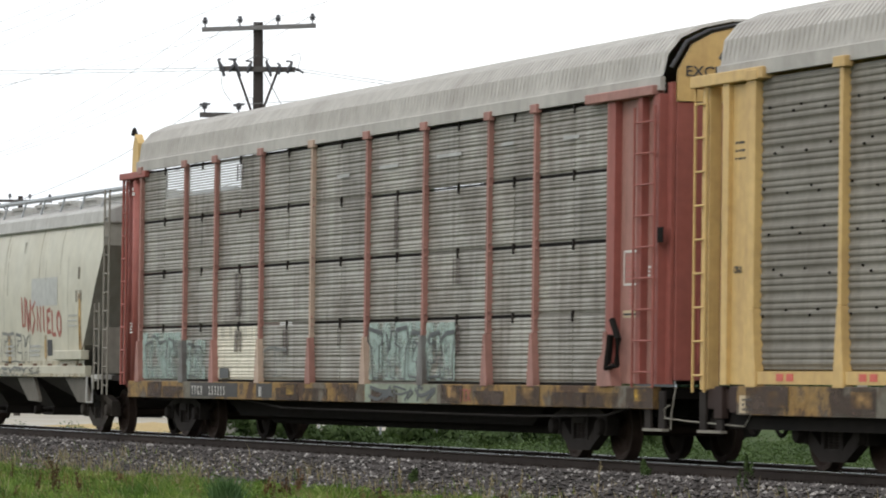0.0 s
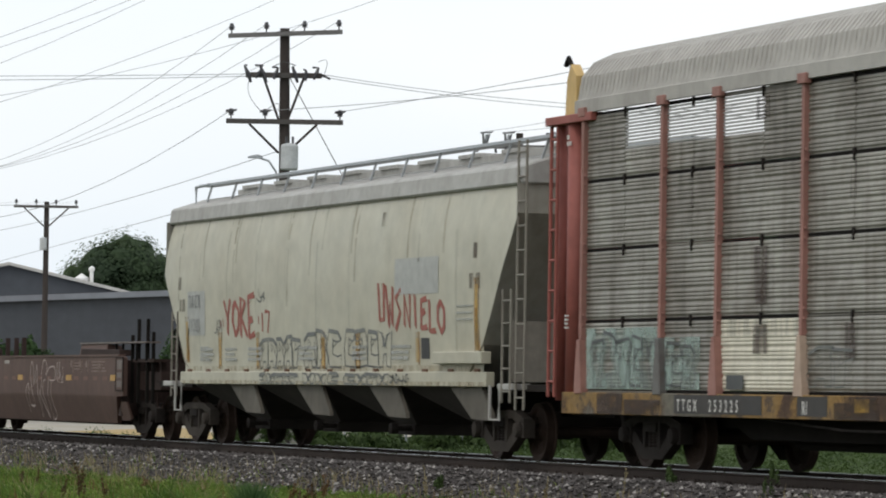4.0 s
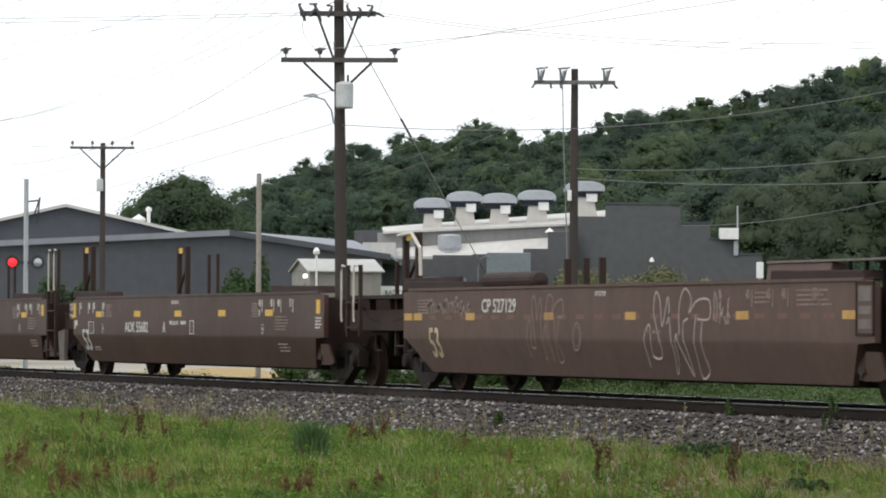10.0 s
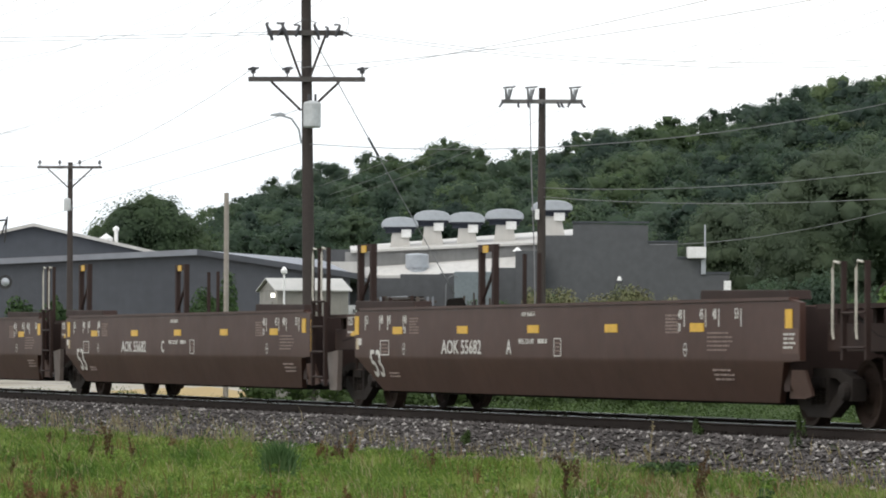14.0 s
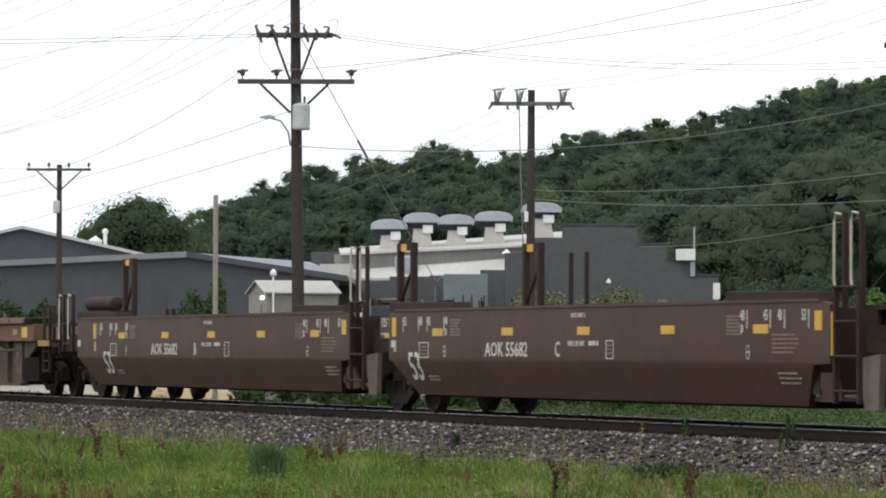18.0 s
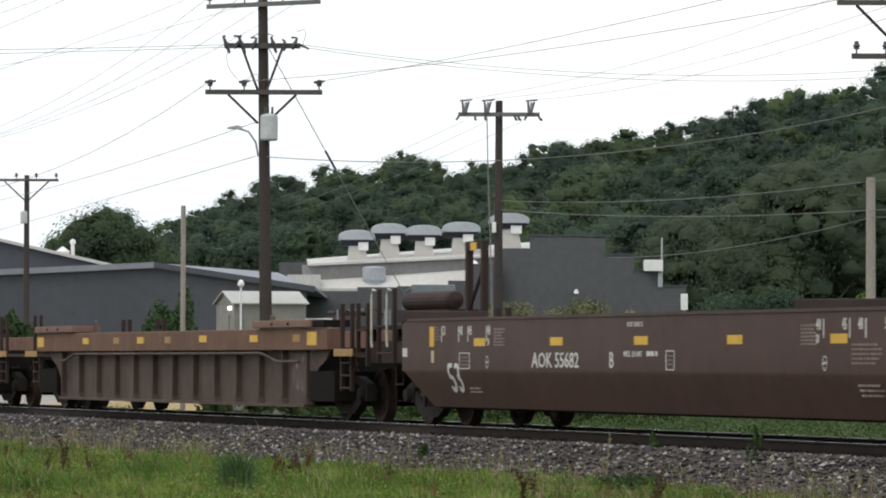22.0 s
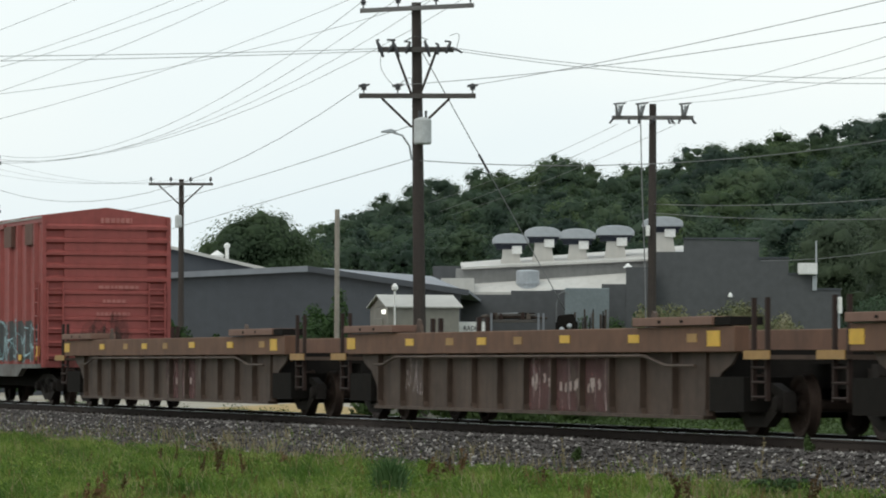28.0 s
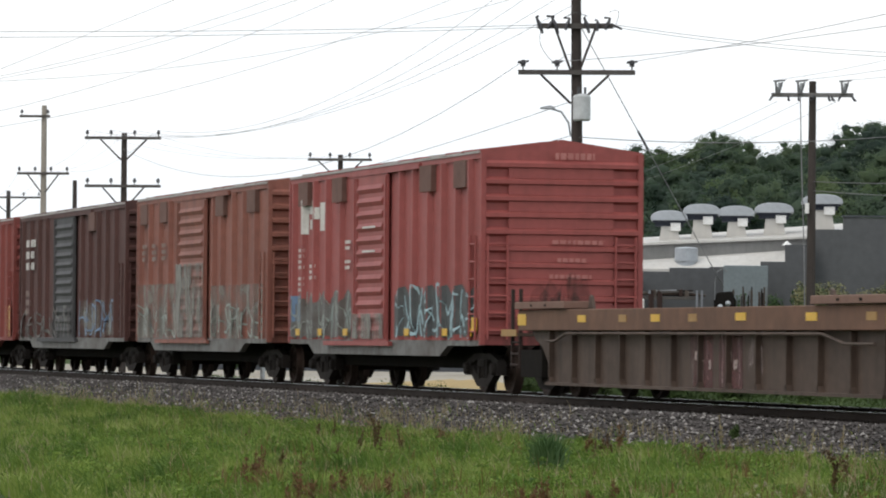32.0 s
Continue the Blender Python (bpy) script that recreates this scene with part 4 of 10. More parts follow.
def build_pole_a():
    p = thing("utility_pole", "tall dark wooden utility pole with three crossarms and transformer", "utility pole", back(-3.72, 110), group="utility poles")
    pole_post(p, 10.05, 0.17, 0.12, M_pole, 0.14)
    crossarm(p, 9.9, -1.4, 1.45, M_armpale, (-1.32, -0.45, 0.5, 1.36), tilt=0.07)
    crossarm(p, 7.7, -1.42, 1.5, M_arm, (-1.3, -0.45, 1.42), brace=0.85, drop=0.78, deep=0.12, wide=True)
    a = crossarm(p, 8.86, -0.95, 0.95, M_arm, (), brace=0.5, drop=1.15, deep=0.13)
    # switch gear on the middle arm
    for x in (-0.85, -0.66, -0.46, -0.22, 0.32, 0.55, 0.78):
        bm = bmesh.new()
        k = math.sin(x * 17.0)
        tube(bm, [(x - 0.04 * k, -0.3, 8.72 + 0.06 * k), (x + 0.05 * k, -0.28, 8.9), (x + 0.14 * k, -0.26, 8.98 + 0.12 * abs(k))], [0.03, 0.055, 0.025], 8)
        tube(bm, [(x + 0.14 * k, -0.26, 8.98 + 0.12 * abs(k)), (x - 0.06, -0.26, 9.0 + 0.1 * abs(k))], [0.02, 0.03], 6)
        part("fuse_cutout", bm, M_insul, a)
    bm = bmesh.new()
    tube(bm, [(0.9, -0.2, 8.9), (1.05, -0.2, 8.84), (1.16, -0.2, 8.78)], 0.03, 6)
    part("jumper", bm, M_insul, a)
    bm = bmesh.new()
    tube(bm, [(-0.3, -0.3, 9.05), (0.0, -0.3, 9.2), (0.3, -0.3, 9.1)], 0.012, 6)
    part("jumper", bm, M_insul, a)
    bm = bmesh.new()
    lathe(bm, [(0.19, 6.48), (0.22, 6.52), (0.22, 7.08), (0.19, 7.12), (0.05, 7.16)], "z", (0.18, -0.36, 0), 16)
    part("transformer", bm, M_xfm, p, "light grey pole transformer can")
    bm = bmesh.new()
    for x in (0.1, 0.26):
        tube(bm, [(x, -0.36, 7.12), (x, -0.36, 7.32)], 0.03, 8)
    part("bushing", bm, M_insul, p)
    bm = bmesh.new()
    tube(bm, [(-0.1, -0.05, 6.1), (-0.16, -0.06, 6.45), (-0.34, -0.06, 6.72), (-0.6, -0.06, 6.8)], 0.025, 8)
    part("lamp_bracket", bm, M_galv, p)
    bm = bmesh.new()
    prism(bm, [(-0.88, 6.79), (-0.5, 6.77), (-0.5, 6.84), (-0.62, 6.88), (-0.86, 6.83)], -0.14, 0.02)
    part("street_light", bm, M_galv, p, "grey street light head", bevel=0.01)
    # jumper loops
    for x0, x1, z0, z1, s in ((-0.85, -0.5, 8.8, 7.9, 0.35), (-0.45, -0.1, 7.95, 7.95, -0.25), (0.85, 1.0, 9.2, 8.85, -0.3)):
        bm = bmesh.new()
        tube(bm, [(x0 + (x1 - x0) * i / 8 - s * math.sin(math.pi * i / 8) * 0.5, -0.25, z0 + (z1 - z0) * i / 8 + (0.0 if s > 0 else 0.2 * math.sin(math.pi * i / 8))) for i in range(9)], 0.008, 5)
        part("jumper_loop", bm, M_wire, p)


def build_pole_b():
    p = thing("utility_pole", "wooden utility pole carrying three line fuses on its crossarm", "utility pole", back(3.0, 150), group="utility poles")
    pole_post(p, 9.9, 0.17, 0.12, M_pole, -0.03)
    arm = crossarm(p, 9.42, -1.4, 1.38, M_armpale, (), deep=0.14)
    for x in (-1.15, -0.40, 1.08):
        c = new("fuse_cutout")
        c.parent, c.location = arm, (x, -0.3, 9.47)
        c["label"] = "grey line fuse cutout with top bar"
        for outline in ([(-0.12, 0), (-0.02, 0), (-0.04, 0.16), (-0.07, 0.38), (-0.14, 0.38)], [(-0.02, 0), (0.05, 0.0), (0.15, 0.38), (0.08, 0.38), (0.03, 0.14), (-0.03, 0.12)]):
            bm = bmesh.new()
            prism(bm, outline, -0.05, 0.05)
            part("bracket", bm, M_cutout, c)
        bm = bmesh.new()
        prism(bm, [(-0.19, 0.38), (0.2, 0.41), (0.26, 0.47), (0.1, 0.45), (-0.19, 0.44)], -0.05, 0.05)
        part("top_bar", bm, M_cutout, c)
        bm = bmesh.new()
        tube(bm, [(0.0, 0.02, 0.1), (0.02, 0.02, 0.36)], 0.045, 8)
        part("fuse_tube", bm, M_galv, c)
    for x, d in ((-1.35, -0.12), (-0.82, 0.0), (-0.48, 0.0), (0.05, -0.1), (0.52, 0.05), (0.62, 0.08), (0.95, -0.1), (1.32, 0.1)):
        bm = bmesh.new()
        tube(bm, [(x, -0.26, 9.4), (x + d * 0.5, -0.3, 9.3), (x + d, -0.3, 9.24), (x + d + 0.06, -0.3, 9.22)], [0.035, 0.045, 0.05, 0.02], 6)
        part("hanging_insulator", bm, M_insul, arm)
    bm = bmesh.new()
    tube(bm, [(-0.42, -0.3, 9.4), (-0.38, -0.2, 7.5), (-0.26, -0.2, 4.2), (-0.18, -0.2, -0.6)], 0.022, 6)
    part("riser_cable", bm, M_wire, p)
    bm = bmesh.new()
    box(bm, -0.24, -0.1, -0.3, -0.15, 5.4, 5.75)
    part("meter_box", bm, M_white, p)


def build_pole_plain(bx, by, h, arms, label, material=M_pole, r=0.15, cans=()):
    p = thing("utility_pole", label, "utility pole", back(bx, by), group="utility poles")
    pole_post(p, h, r, r * 0.72, material)
    for z, x0, x1, n, br in arms:
        crossarm(p, z, x0, x1, M_arm, [x0 + 0.1 + (x1 - x0 - 0.2) * i / (n - 1) for i in range(n)], brace=br, drop=0.85)
    for x, z in cans:
        bm = bmesh.new()
        lathe(bm, [(0.13, z), (0.15, z + 0.03), (0.15, z + 0.5), (0.05, z + 0.56)], "z", (x, -0.28, 0), 12)
        part("transformer", bm, M_xfm, p)
    return p


build_pole_a()
build_pole_b()
build_pole_plain(-16.57, 190, 9.0, [(8.78, -1.4, 1.38, 4, 0.95)], "dark wooden utility pole with one braced crossarm", cans=((-0.1, 6.9),))
build_pole_plain(-31.08, 200, 11.6, [(8.48, -1.2, 1.2, 4, 0.7), (11.1, -1.1, 0.3, 2, 0)], "tall grey utility pole with two crossarms", M_poleg, r=0.17)
build_pole_plain(-23.27, 170, 8.95, [(8.75, -1.52, 1.46, 4, 0.9), (6.88, -1.5, 1.46, 4, 0.8)], "wooden utility pole with two braced crossarms")
build_pole_plain(-42.5, 260, 9.7, [(9.3, -1.9, 1.95, 5, 1.1)], "distant wooden utility pole with one crossarm", r=0.17)
build_pole_plain(10.0, 90, 8.7, [(8.35, -1.3, 1.3, 4, 0.9), (7.25, -1.0, 1.0, 4, 0)], "wooden utility pole with braced crossarm near the track")
build_pole_plain(-32.6, 220, 8.9, [], "distant slim wooden pole", r=0.15)


def build_posts():
    for bx, by, h, r, label in ((-6.2, 120, 5.22, 0.075, "pale grey slim post beside the shed"), (12.55, 120, 6.05, 0.14, "pale grey weathered stub pole carrying low wires")):
        p = thing("stub_pole", label, "pole", back(bx, by))
        pole_post(p, h, r, r * 0.9, M_poleg)
    d, bx = 135.0, -10.46 * 1.35
    s = thing("crossing_signal", "level crossing signal mast with red flashing lamps", "crossing signal", back(bx, d))
    bm = bmesh.new()
    tube(bm, [(0, 0, -0.6), (0, 0, 5.55)], 0.075, 10)
    part("mast", bm, M_galv, s, "pale grey metal mast")
    bm = bmesh.new()
    box(bm, -0.42, 0.42, -0.05, 0.05, 2.95, 3.03)
    part("lamp_bar", bm, M_black, s)
    for x in (-0.4, 0.38):
        bm = bmesh.new()
        lathe(bm, [(0.22, 0.0), (0.22, 0.03), (0.12, 0.06), (0.1, 0.2)], "y", (x, -0.12, 2.99), 18)
        part("lamp_backplate", bm, M_black, s, "black round target plate")
        bm = bmesh.new()
        lathe(bm, [(0.02, -0.03), (0.12, -0.01), (0.13, 0.0)], "y", (x, -0.13, 2.99), 16)
        part("red_lamp", bm, M_red_lamp if x < 0 else M_galv, s, "red flashing lamp")
    bm = bmesh.new()
    tube(bm, [(0.25, 0, 4.45), (0.42, 0, 5.0), (0.34, 0, 4.2)], 0.03, 6)
    tube(bm, [(0, 0, 4.85), (0.36, 0, 4.9)], 0.03, 6)
    part("gate_bracket", bm, M_black, s)


build_posts()


def wire(a, b, sag, r=0.014, n=14, name="overhead_wire", on=0.0):
    """A sagging wire from a to b; on: how much of its span it goes on past b."""
    a, b = Vector(a), Vector(b)
    bm = bmesh.new()
    tube(bm, [a.lerp(b, i / n) - Vector((0, 0, sag * 4 * (i / n) * (1 - i / n))) for i in range(n + 1 + int(n * on))], r, 5)
    return whole(name, bm, M_wire, "thin dark overhead power line wire", "overhead wire", group="overhead wires", smooth=True)


def build_wires():
    A, B, P, C = (-3.72, 110), (3.0, 150), (-23.27, 170), (-16.57, 190)
    W = lambda p, x, z: back_at(p[0] + x, p[1] - 0.19, z)
    # the main line, from the big pole back to the next one
    for xa, za, xp, zp, sag in ((-1.32, 10.08, 1.36, 9.05, 1.3), (-0.45, 10.14, 0.42, 9.05, 1.55), (0.5, 10.18, -0.47, 9.05, 1.6), (1.36, 10.24, -1.42, 9.05, 1.7)):
        wire(W(A, xa, za), W(P, xp, zp), sag, r=0.0065)
    wire(W(A, -1.3, 7.97), W(P, -0.1, 8.35), 1.9, r=0.008)
    wire(W(A, -0.15, 6.95), back_at(-20.13, 190, 7.43), 0.23, r=0.009)
    wire(W(A, -0.15, 6.1), back_at(-19.6, 200, 6.66), 0.0, r=0.009)
    for p, z, q, z2 in ((P, 8.9, C, 9.0), ((-31.08, 200), 8.6, P, 8.9), ((-42.5, 260), 9.5, (-31.08, 200), 8.6)):
        for x in (-1.1, 0.0, 1.1):
            wire(W(p, x, z), W(q, x, z2), 0.5, r=0.0045)
    # level pair from the left to the middle arm
    for ez, z in ((7.5, 8.82), (7.67, 8.88)):
        wire(back_at(-23.3, 95, ez), W(A, -0.92, z), 0.12, r=0.0075)
    # a second line crossing overhead
    for ax, az, bx, bz, sag in ((-17.00, 6.30, -5.52, 10.90, 0.000), (-17.00, 6.41, -4.08, 10.90, 0.566), (-17.00, 6.38, -3.26, 10.90, 0.599), (-17.00, 5.62, -3.45, 10.90, 0.654), (-17.00, 5.35, -0.45, 10.91, 0.815), (-17.00, 6.51, 2.35, 10.90, 1.041)):
        wire(back_at(ax, 95, az), back_at(bx, 95, bz), sag, r=0.005)
    # from the big pole to the right
    wire(W(A, 1.42, 7.97), back_at(6.34, 75, 7.42), 0.1, r=0.0075, on=0.5)
    wire(W(A, -0.45, 7.97), back_at(7.84, 85, 7.92), 0.2, r=0.008, on=0.5)
    for ez, z in ((8.68, 8.9), (8.5, 8.84)):
        wire(W(A, 0.92, z), back_at(12.68, 115, ez), 0.42, r=0.0075, on=0.3)
    wire(W(A, 0.12, 6.08), back_at(12.35, 112, 7.57), 0.62, r=0.011, on=0.3)
    # the fused pole: on to the right, and down to the works
    for x, ex, ez in ((-1.2, 10.15, 9.96), (-0.42, 10.71, 9.52), (1.12, 10.71, 9.21)):
        wire(W(B, x, 9.93), back_at(ex, 110, ez), 0.3, r=0.0075, on=0.5)
    for x, ex, ez in ((-1.2, -6.16, 8.37), (-0.4, -5.64, 7.99), (0.8, -5.13, 7.81)):
        wire(W(B, x, 9.2), back_at(ex, 200, ez), 0.15, r=0.0075)
    # low wires from the grey stub pole across the woods
    E = (12.55, 120)
    for z, bx, by, bz, sag in ((5.95, 3.02, 150, 6.49, 0.25), (5.15, 3.02, 150, 6.18, 0.2), (4.95, 8.02, 180, 5.29, 0.3)):
        wire(W(E, 0, z), back_at(bx, by, bz), sag, r=0.011)
        wire(W(E, 0, z), back_at(16.5, 112, z + 0.1), 0.05, r=0.011)
    wire(W(A, 0.1, 8.9), back_at(0.02, 113, 2.4), 0.0, r=0.012, name="guy_wire")
    bm = bmesh.new()
    a, b = Vector(W(A, 0.1, 8.9)), Vector(back_at(0.02, 113, 2.4))
    tube(bm, [a.lerp(b, 0.40), a.lerp(b, 0.47)], 0.03, 6)
    whole("guy_insulator", bm, M_insul, "dark strain insulator on the guy wire", "insulator")


build_wires()


# ---- woods ----
def icosahedron():
    bm = bmesh.new()
    bmesh.ops.create_icosphere(bm, subdivisions=1, radius=1.0)
    v = np.array([tuple(q.co) for q in bm.verts])
    f = np.array([[q.index for q in p.verts] for p in bm.faces])
    bm.free()
    return v, f


ICO, ICO_FACES = icosahedron()


def canopy(name, trees, lumps, per, leaf, seed, material, bulk=1.0):
    """Tree crowns of many small leafy boughs; each tree is (x, y, foot z, height, width)."""
    g = np.random.default_rng(seed)
    vs, ns, cv, cn = [], [], [], []
    for x, y, z, h, w in trees:
        radii = np.array([0.46 * w, 0.46 * w, 0.34 * h])
        mid = np.array([x, y, z + 0.62 * h])
        d = g.normal(size=(lumps, 3))
        d /= np.linalg.norm(d, axis=1)[:, None]
        d[:, 2] = np.where(d[:, 2] < -0.5, -d[:, 2], d[:, 2])
        reach = 0.35 + 0.6 * g.random(lumps) ** 0.45
        c = mid + d * radii * reach[:, None]
        r = bulk * w * (0.085 + 0.075 * g.random(lumps))
        n = lumps * per
        e = g.normal(size=(lumps, per, 3)) + 0.45 * d[:, None]
        e /= np.linalg.norm(e, axis=2)[:, :, None]
        far = 0.4 + 0.68 * g.random((lumps, per, 1)) ** 0.8
        q = (c[:, None] + e * far * r[:, None, None] * np.array([1.15, 1.15, 0.8])).reshape(n, 3)
        out = (0.55 * d[:, None] + 0.55 * e + np.array([0, 0, 0.25])).reshape(n, 3) + 0.14 * g.normal(size=(n, 3))
        out /= np.linalg.norm(out, axis=1)[:, None]
        a = np.cross(out, g.normal(size=(n, 3)))
        a /= np.linalg.norm(a, axis=1)[:, None]
        b = np.cross(out, a)
        s = leaf * (0.5 + 0.9 * g.random((n, 1)))
        vs.append(np.stack([q - a * s, q - b * s * 0.6, q + a * s, q + b * s * 0.65 + out * s * 0.2], 1).reshape(-1, 3))
        ns.append(np.repeat(out, 4, axis=0))
        # leafy hearts of the boughs, so that no daylight or black shows through them
        ball = ICO[None] * (0.32 + 0.36 * g.random((lumps, 12, 1)))
        cv.append((c[:, None] + ball * r[:, None, None] * np.array([1.1, 1.1, 0.78])).reshape(-1, 3))
        cn.append((0.6 * d[:, None] + 0.6 * ICO[None] + np.array([0, 0, 0.2])).reshape(-1, 3))
    v, n = np.concatenate(vs), np.concatenate(ns)
    f = np.arange(len(v)).reshape(-1, 4).tolist()
    hearts = np.concatenate(cv)
    k = len(hearts) // 12
    f += (ICO_FACES[None] + 12 * np.arange(k)[:, None, None] + len(v)).reshape(-1, 3).tolist()
    v, n = np.concatenate([v, hearts]), np.concatenate([n] + cn)
    n /= np.linalg.norm(n, axis=1)[:, None]
    me = raw(name, v.tolist(), f, material)
    me.polygons.foreach_set("use_smooth", [True] * len(f))
    me.normals_split_custom_set_from_vertices(n.tolist())
    return me


RIDGE = ((-45, 6.0), (-36, 9.0), (-28, 15.6), (-23.1, 18.0), (-18.3, 19.8), (-14.5, 21.7), (-8, 22.6), (-1, 23.7), (1.7, 23.8), (6.5, 22.7), (12, 24.8), (17.7, 26.4), (27.7, 27.3), (32, 28.0), (37.2, 30.6), (45, 32.6), (48.9, 32.8), (51, 34.3), (56, 35.0), (90, 40.0))


def ridge(bx):
    for (a, za), (b, zb) in zip(RIDGE, RIDGE[1:]):
        if bx <= b:
            return za + (zb - za) * max(0.0, (bx - a)) / (b - a)
    return RIDGE[-1][1]


def hill_z(bx, by):
    top = max(0.0, ridge(bx * 500 / by) - 6.5)
    t = min(1.0, max(0.0, (by - 290) / 210))
    return -0.6 + top * t ** 0.85


def build_hill():
    bm = bmesh.new()
    grid = []
    for by in range(280, 700, 20):
        grid.append([bm.verts.new((bx, by, hill_z(bx, min(by, 500)) - max(0, by - 540) * 0.06 + 2.0 * min(1.0, max(0.0, hill_z(bx, min(by, 500)) / 6)))) for bx in range(-70, 141, 6)])
    for a, b in zip(grid, grid[1:]):
        for i in range(len(a) - 1):
            bm.faces.new((a[i], a[i + 1], b[i + 1], b[i]))
    whole("hillside", bm, M_soil, "wooded hillside behind the factory", "hillside", back(0, 0), kind="structure", smooth=True)
    g = np.random.default_rng(21)
    woods = []
    for by in range(300, 521, 17):
        n = 24
        for i in range(n):
            bx = (-0.075 + 0.215 * (i + g.random()) / n) * by
            if hill_z(bx, by) < 1.0 and bx < 0:
                continue
            y = by + g.random() * 14
            h = 5.8 + 3.6 * g.random()
            woods.append((bx, y, hill_z(bx, y) - 0.4, h, 4.6 + 3.6 * g.random()))
            if by > 480:
                woods.append((bx + 2.0, y + 5.0, hill_z(bx, y) - 1.0, h, 5.5 + 3.0 * g.random()))
    kinds = [int(g.choice(3, p=(0.5, 0.28, 0.22))) for _ in woods]
    for k, (m, words) in enumerate(((M_wood, "dense green summer woods covering the hillside"), (M_wooddark, "dark blue-green trees among the hillside woods"), (M_woodpale, "lighter yellow-green trees among the hillside woods"))):
        ob = new("hillside_woods", canopy("hillside_woods", [w for w, q in zip(woods, kinds) if q == k], 28, 70, 0.13, 3 + k, m, 1.15))
        ob.matrix_world = back(0, 0)
        tagged(ob, words, "woods", kind="stuff")


build_hill()


def build_understory():
    g = np.random.default_rng(29)
    lumps = []
    for k in range(620):
        by = 262 + 75 * g.random()
        bx = (0.02 + 0.12 * g.random()) * by
        r = 1.0 + 1.0 * g.random()
        lumps.append(((bx, by, (hill_z(bx, by) if by > 285 else -0.6) + 0.6 + 1.6 * g.random()), (r * 1.2, r, r * 0.8)))
    ob = new("understory", foliage("understory", lumps, 150, 0.17, 30, M_wood))
    ob.matrix_world = back(0, 0)
    tagged(ob, "dense shrubs filling the foot of the wooded slope", "shrubs", kind="stuff")


build_understory()


def tree(bx, by, h, w, material, label, seed, per=40, size=0.13, z=-0.6):
    g = np.random.default_rng(seed)
    t = thing("tree", label, "tree", back(bx, by, z))
    bm = bmesh.new()
    tube(bm, [(0, 0, -0.3), (0.1, 0, h * 0.25), (0.0, 0.1, h * 0.55), (0.1, 0, h * 0.8)], [w * 0.04, w * 0.033, w * 0.02, 0.03], 8)
    trunk = part("trunk", bm, M_bark, t)
    for i in range(7):
        a = i * 2.4
        z0 = h * (0.22 + 0.07 * i)
        bm = bmesh.new()
        tube(bm, [(0.05, 0, z0), (math.cos(a) * w * 0.2, math.sin(a) * w * 0.2, z0 + h * 0.14), (math.cos(a) * w * 0.34, math.sin(a) * w * 0.34, z0 + h * 0.25)], [w * 0.018, w * 0.012, 0.02], 6)
        part("limb", bm, M_bark, trunk)
    boughs = [(0, 0, 0, h, w), (w * 0.2 * g.normal(), 0.5, -0.06 * h, h * 0.92, w * 0.8), (w * 0.2 * g.normal(), -0.5, -0.12 * h, h * 0.85, w * 0.9)]
    c = new("crown", canopy("crown", boughs, per, 110, size, seed, material, 1.2))
    c.parent = t
    return t


def bush(bx, by, h, w, material, label, seed, per=240, size=0.1, z=-0.6, name="bush"):
    g = np.random.default_rng(seed)
    lumps = [((w * 0.36 * g.normal() * 0.8, 0.4 * w * g.normal() * 0.6, h * (0.25 + 0.5 * g.random())), (w * 0.24, w * 0.24, h * 0.25)) for _ in range(7)] + [((0, 0, 0.2 * h), (w * 0.3, w * 0.3, 0.22 * h))]
    ob = new(name, foliage(name, lumps, per, size, seed, material))
    ob.matrix_world = back(bx, by, z)
    return tagged(ob, label, name)


tree(-20.2, 290, 11.9, 9.0, M_woodpale, "broad dark green tree behind the sheds", 31, per=150, size=0.13)
tree(-13.6, 300, 8.2, 5.0, M_wood, "low dark green tree behind the sheds", 32)
tree(-22.9, 300, 9.0, 6.5, M_wood, "slender dark tree behind the sheds", 33)
for i, (bx, by, h, w) in enumerate(((22.6, 255, 13.8, 9.4), (28.2, 260, 15.2, 9.6), (17.2, 268, 11.0, 7.4), (34.2, 266, 15.8, 9.6))):
    tree(bx, by, h, w, M_willow, "tall grey-green willow-like tree at the foot of the hill", 40 + i, per=170, size=0.085)
for i, (bx, by, h, w, m) in enumerate(((-19.5, 180, 3.1, 2.4, M_bush), (-17.3, 180, 3.75, 1.7, M_bush), (-16.1, 180, 3.8, 1.5, M_bush), (-14.4, 182, 3.0, 1.2, M_bush), (-22.6, 182, 3.4, 2.6, M_bush), (-18.3, 181, 3.3, 1.8, M_bush), (-10.9, 185, 4.3, 2.2, M_bush), (-10.0, 186, 4.9, 1.5, M_bush), (-10.4, 184, 4.2, 2.0, M_bush),
                                      (13.1, 130, 4.5, 1.3, M_sapling), (11.9, 131, 3.6, 1.2, M_sapling), (16.0, 170, 2.6, 2.4, M_bush), (19.0, 200, 4.5, 4.0, M_bush), (23.5, 205, 4.5, 4.0, M_bush), (15.5, 240, 6.0, 6.0, M_wood), (19.5, 238, 6.6, 6.0, M_wood), (24.0, 236, 6.6, 6.0, M_wood), (28.5, 238, 7.0, 6.0, M_wood), (33.0, 240, 7.0, 6.0, M_wood), (2.2, 150, 2.7, 1.2, M_bush))):
    bush(bx, by, h, w, m, "leafy green bush growing beside the wall", 60 + i, per=420 if by < 230 else 700, size=0.08 if by < 190 else 0.11, z=-1.2 if by in (130, 131, 170, 200, 205) or by > 230 else -0.6)
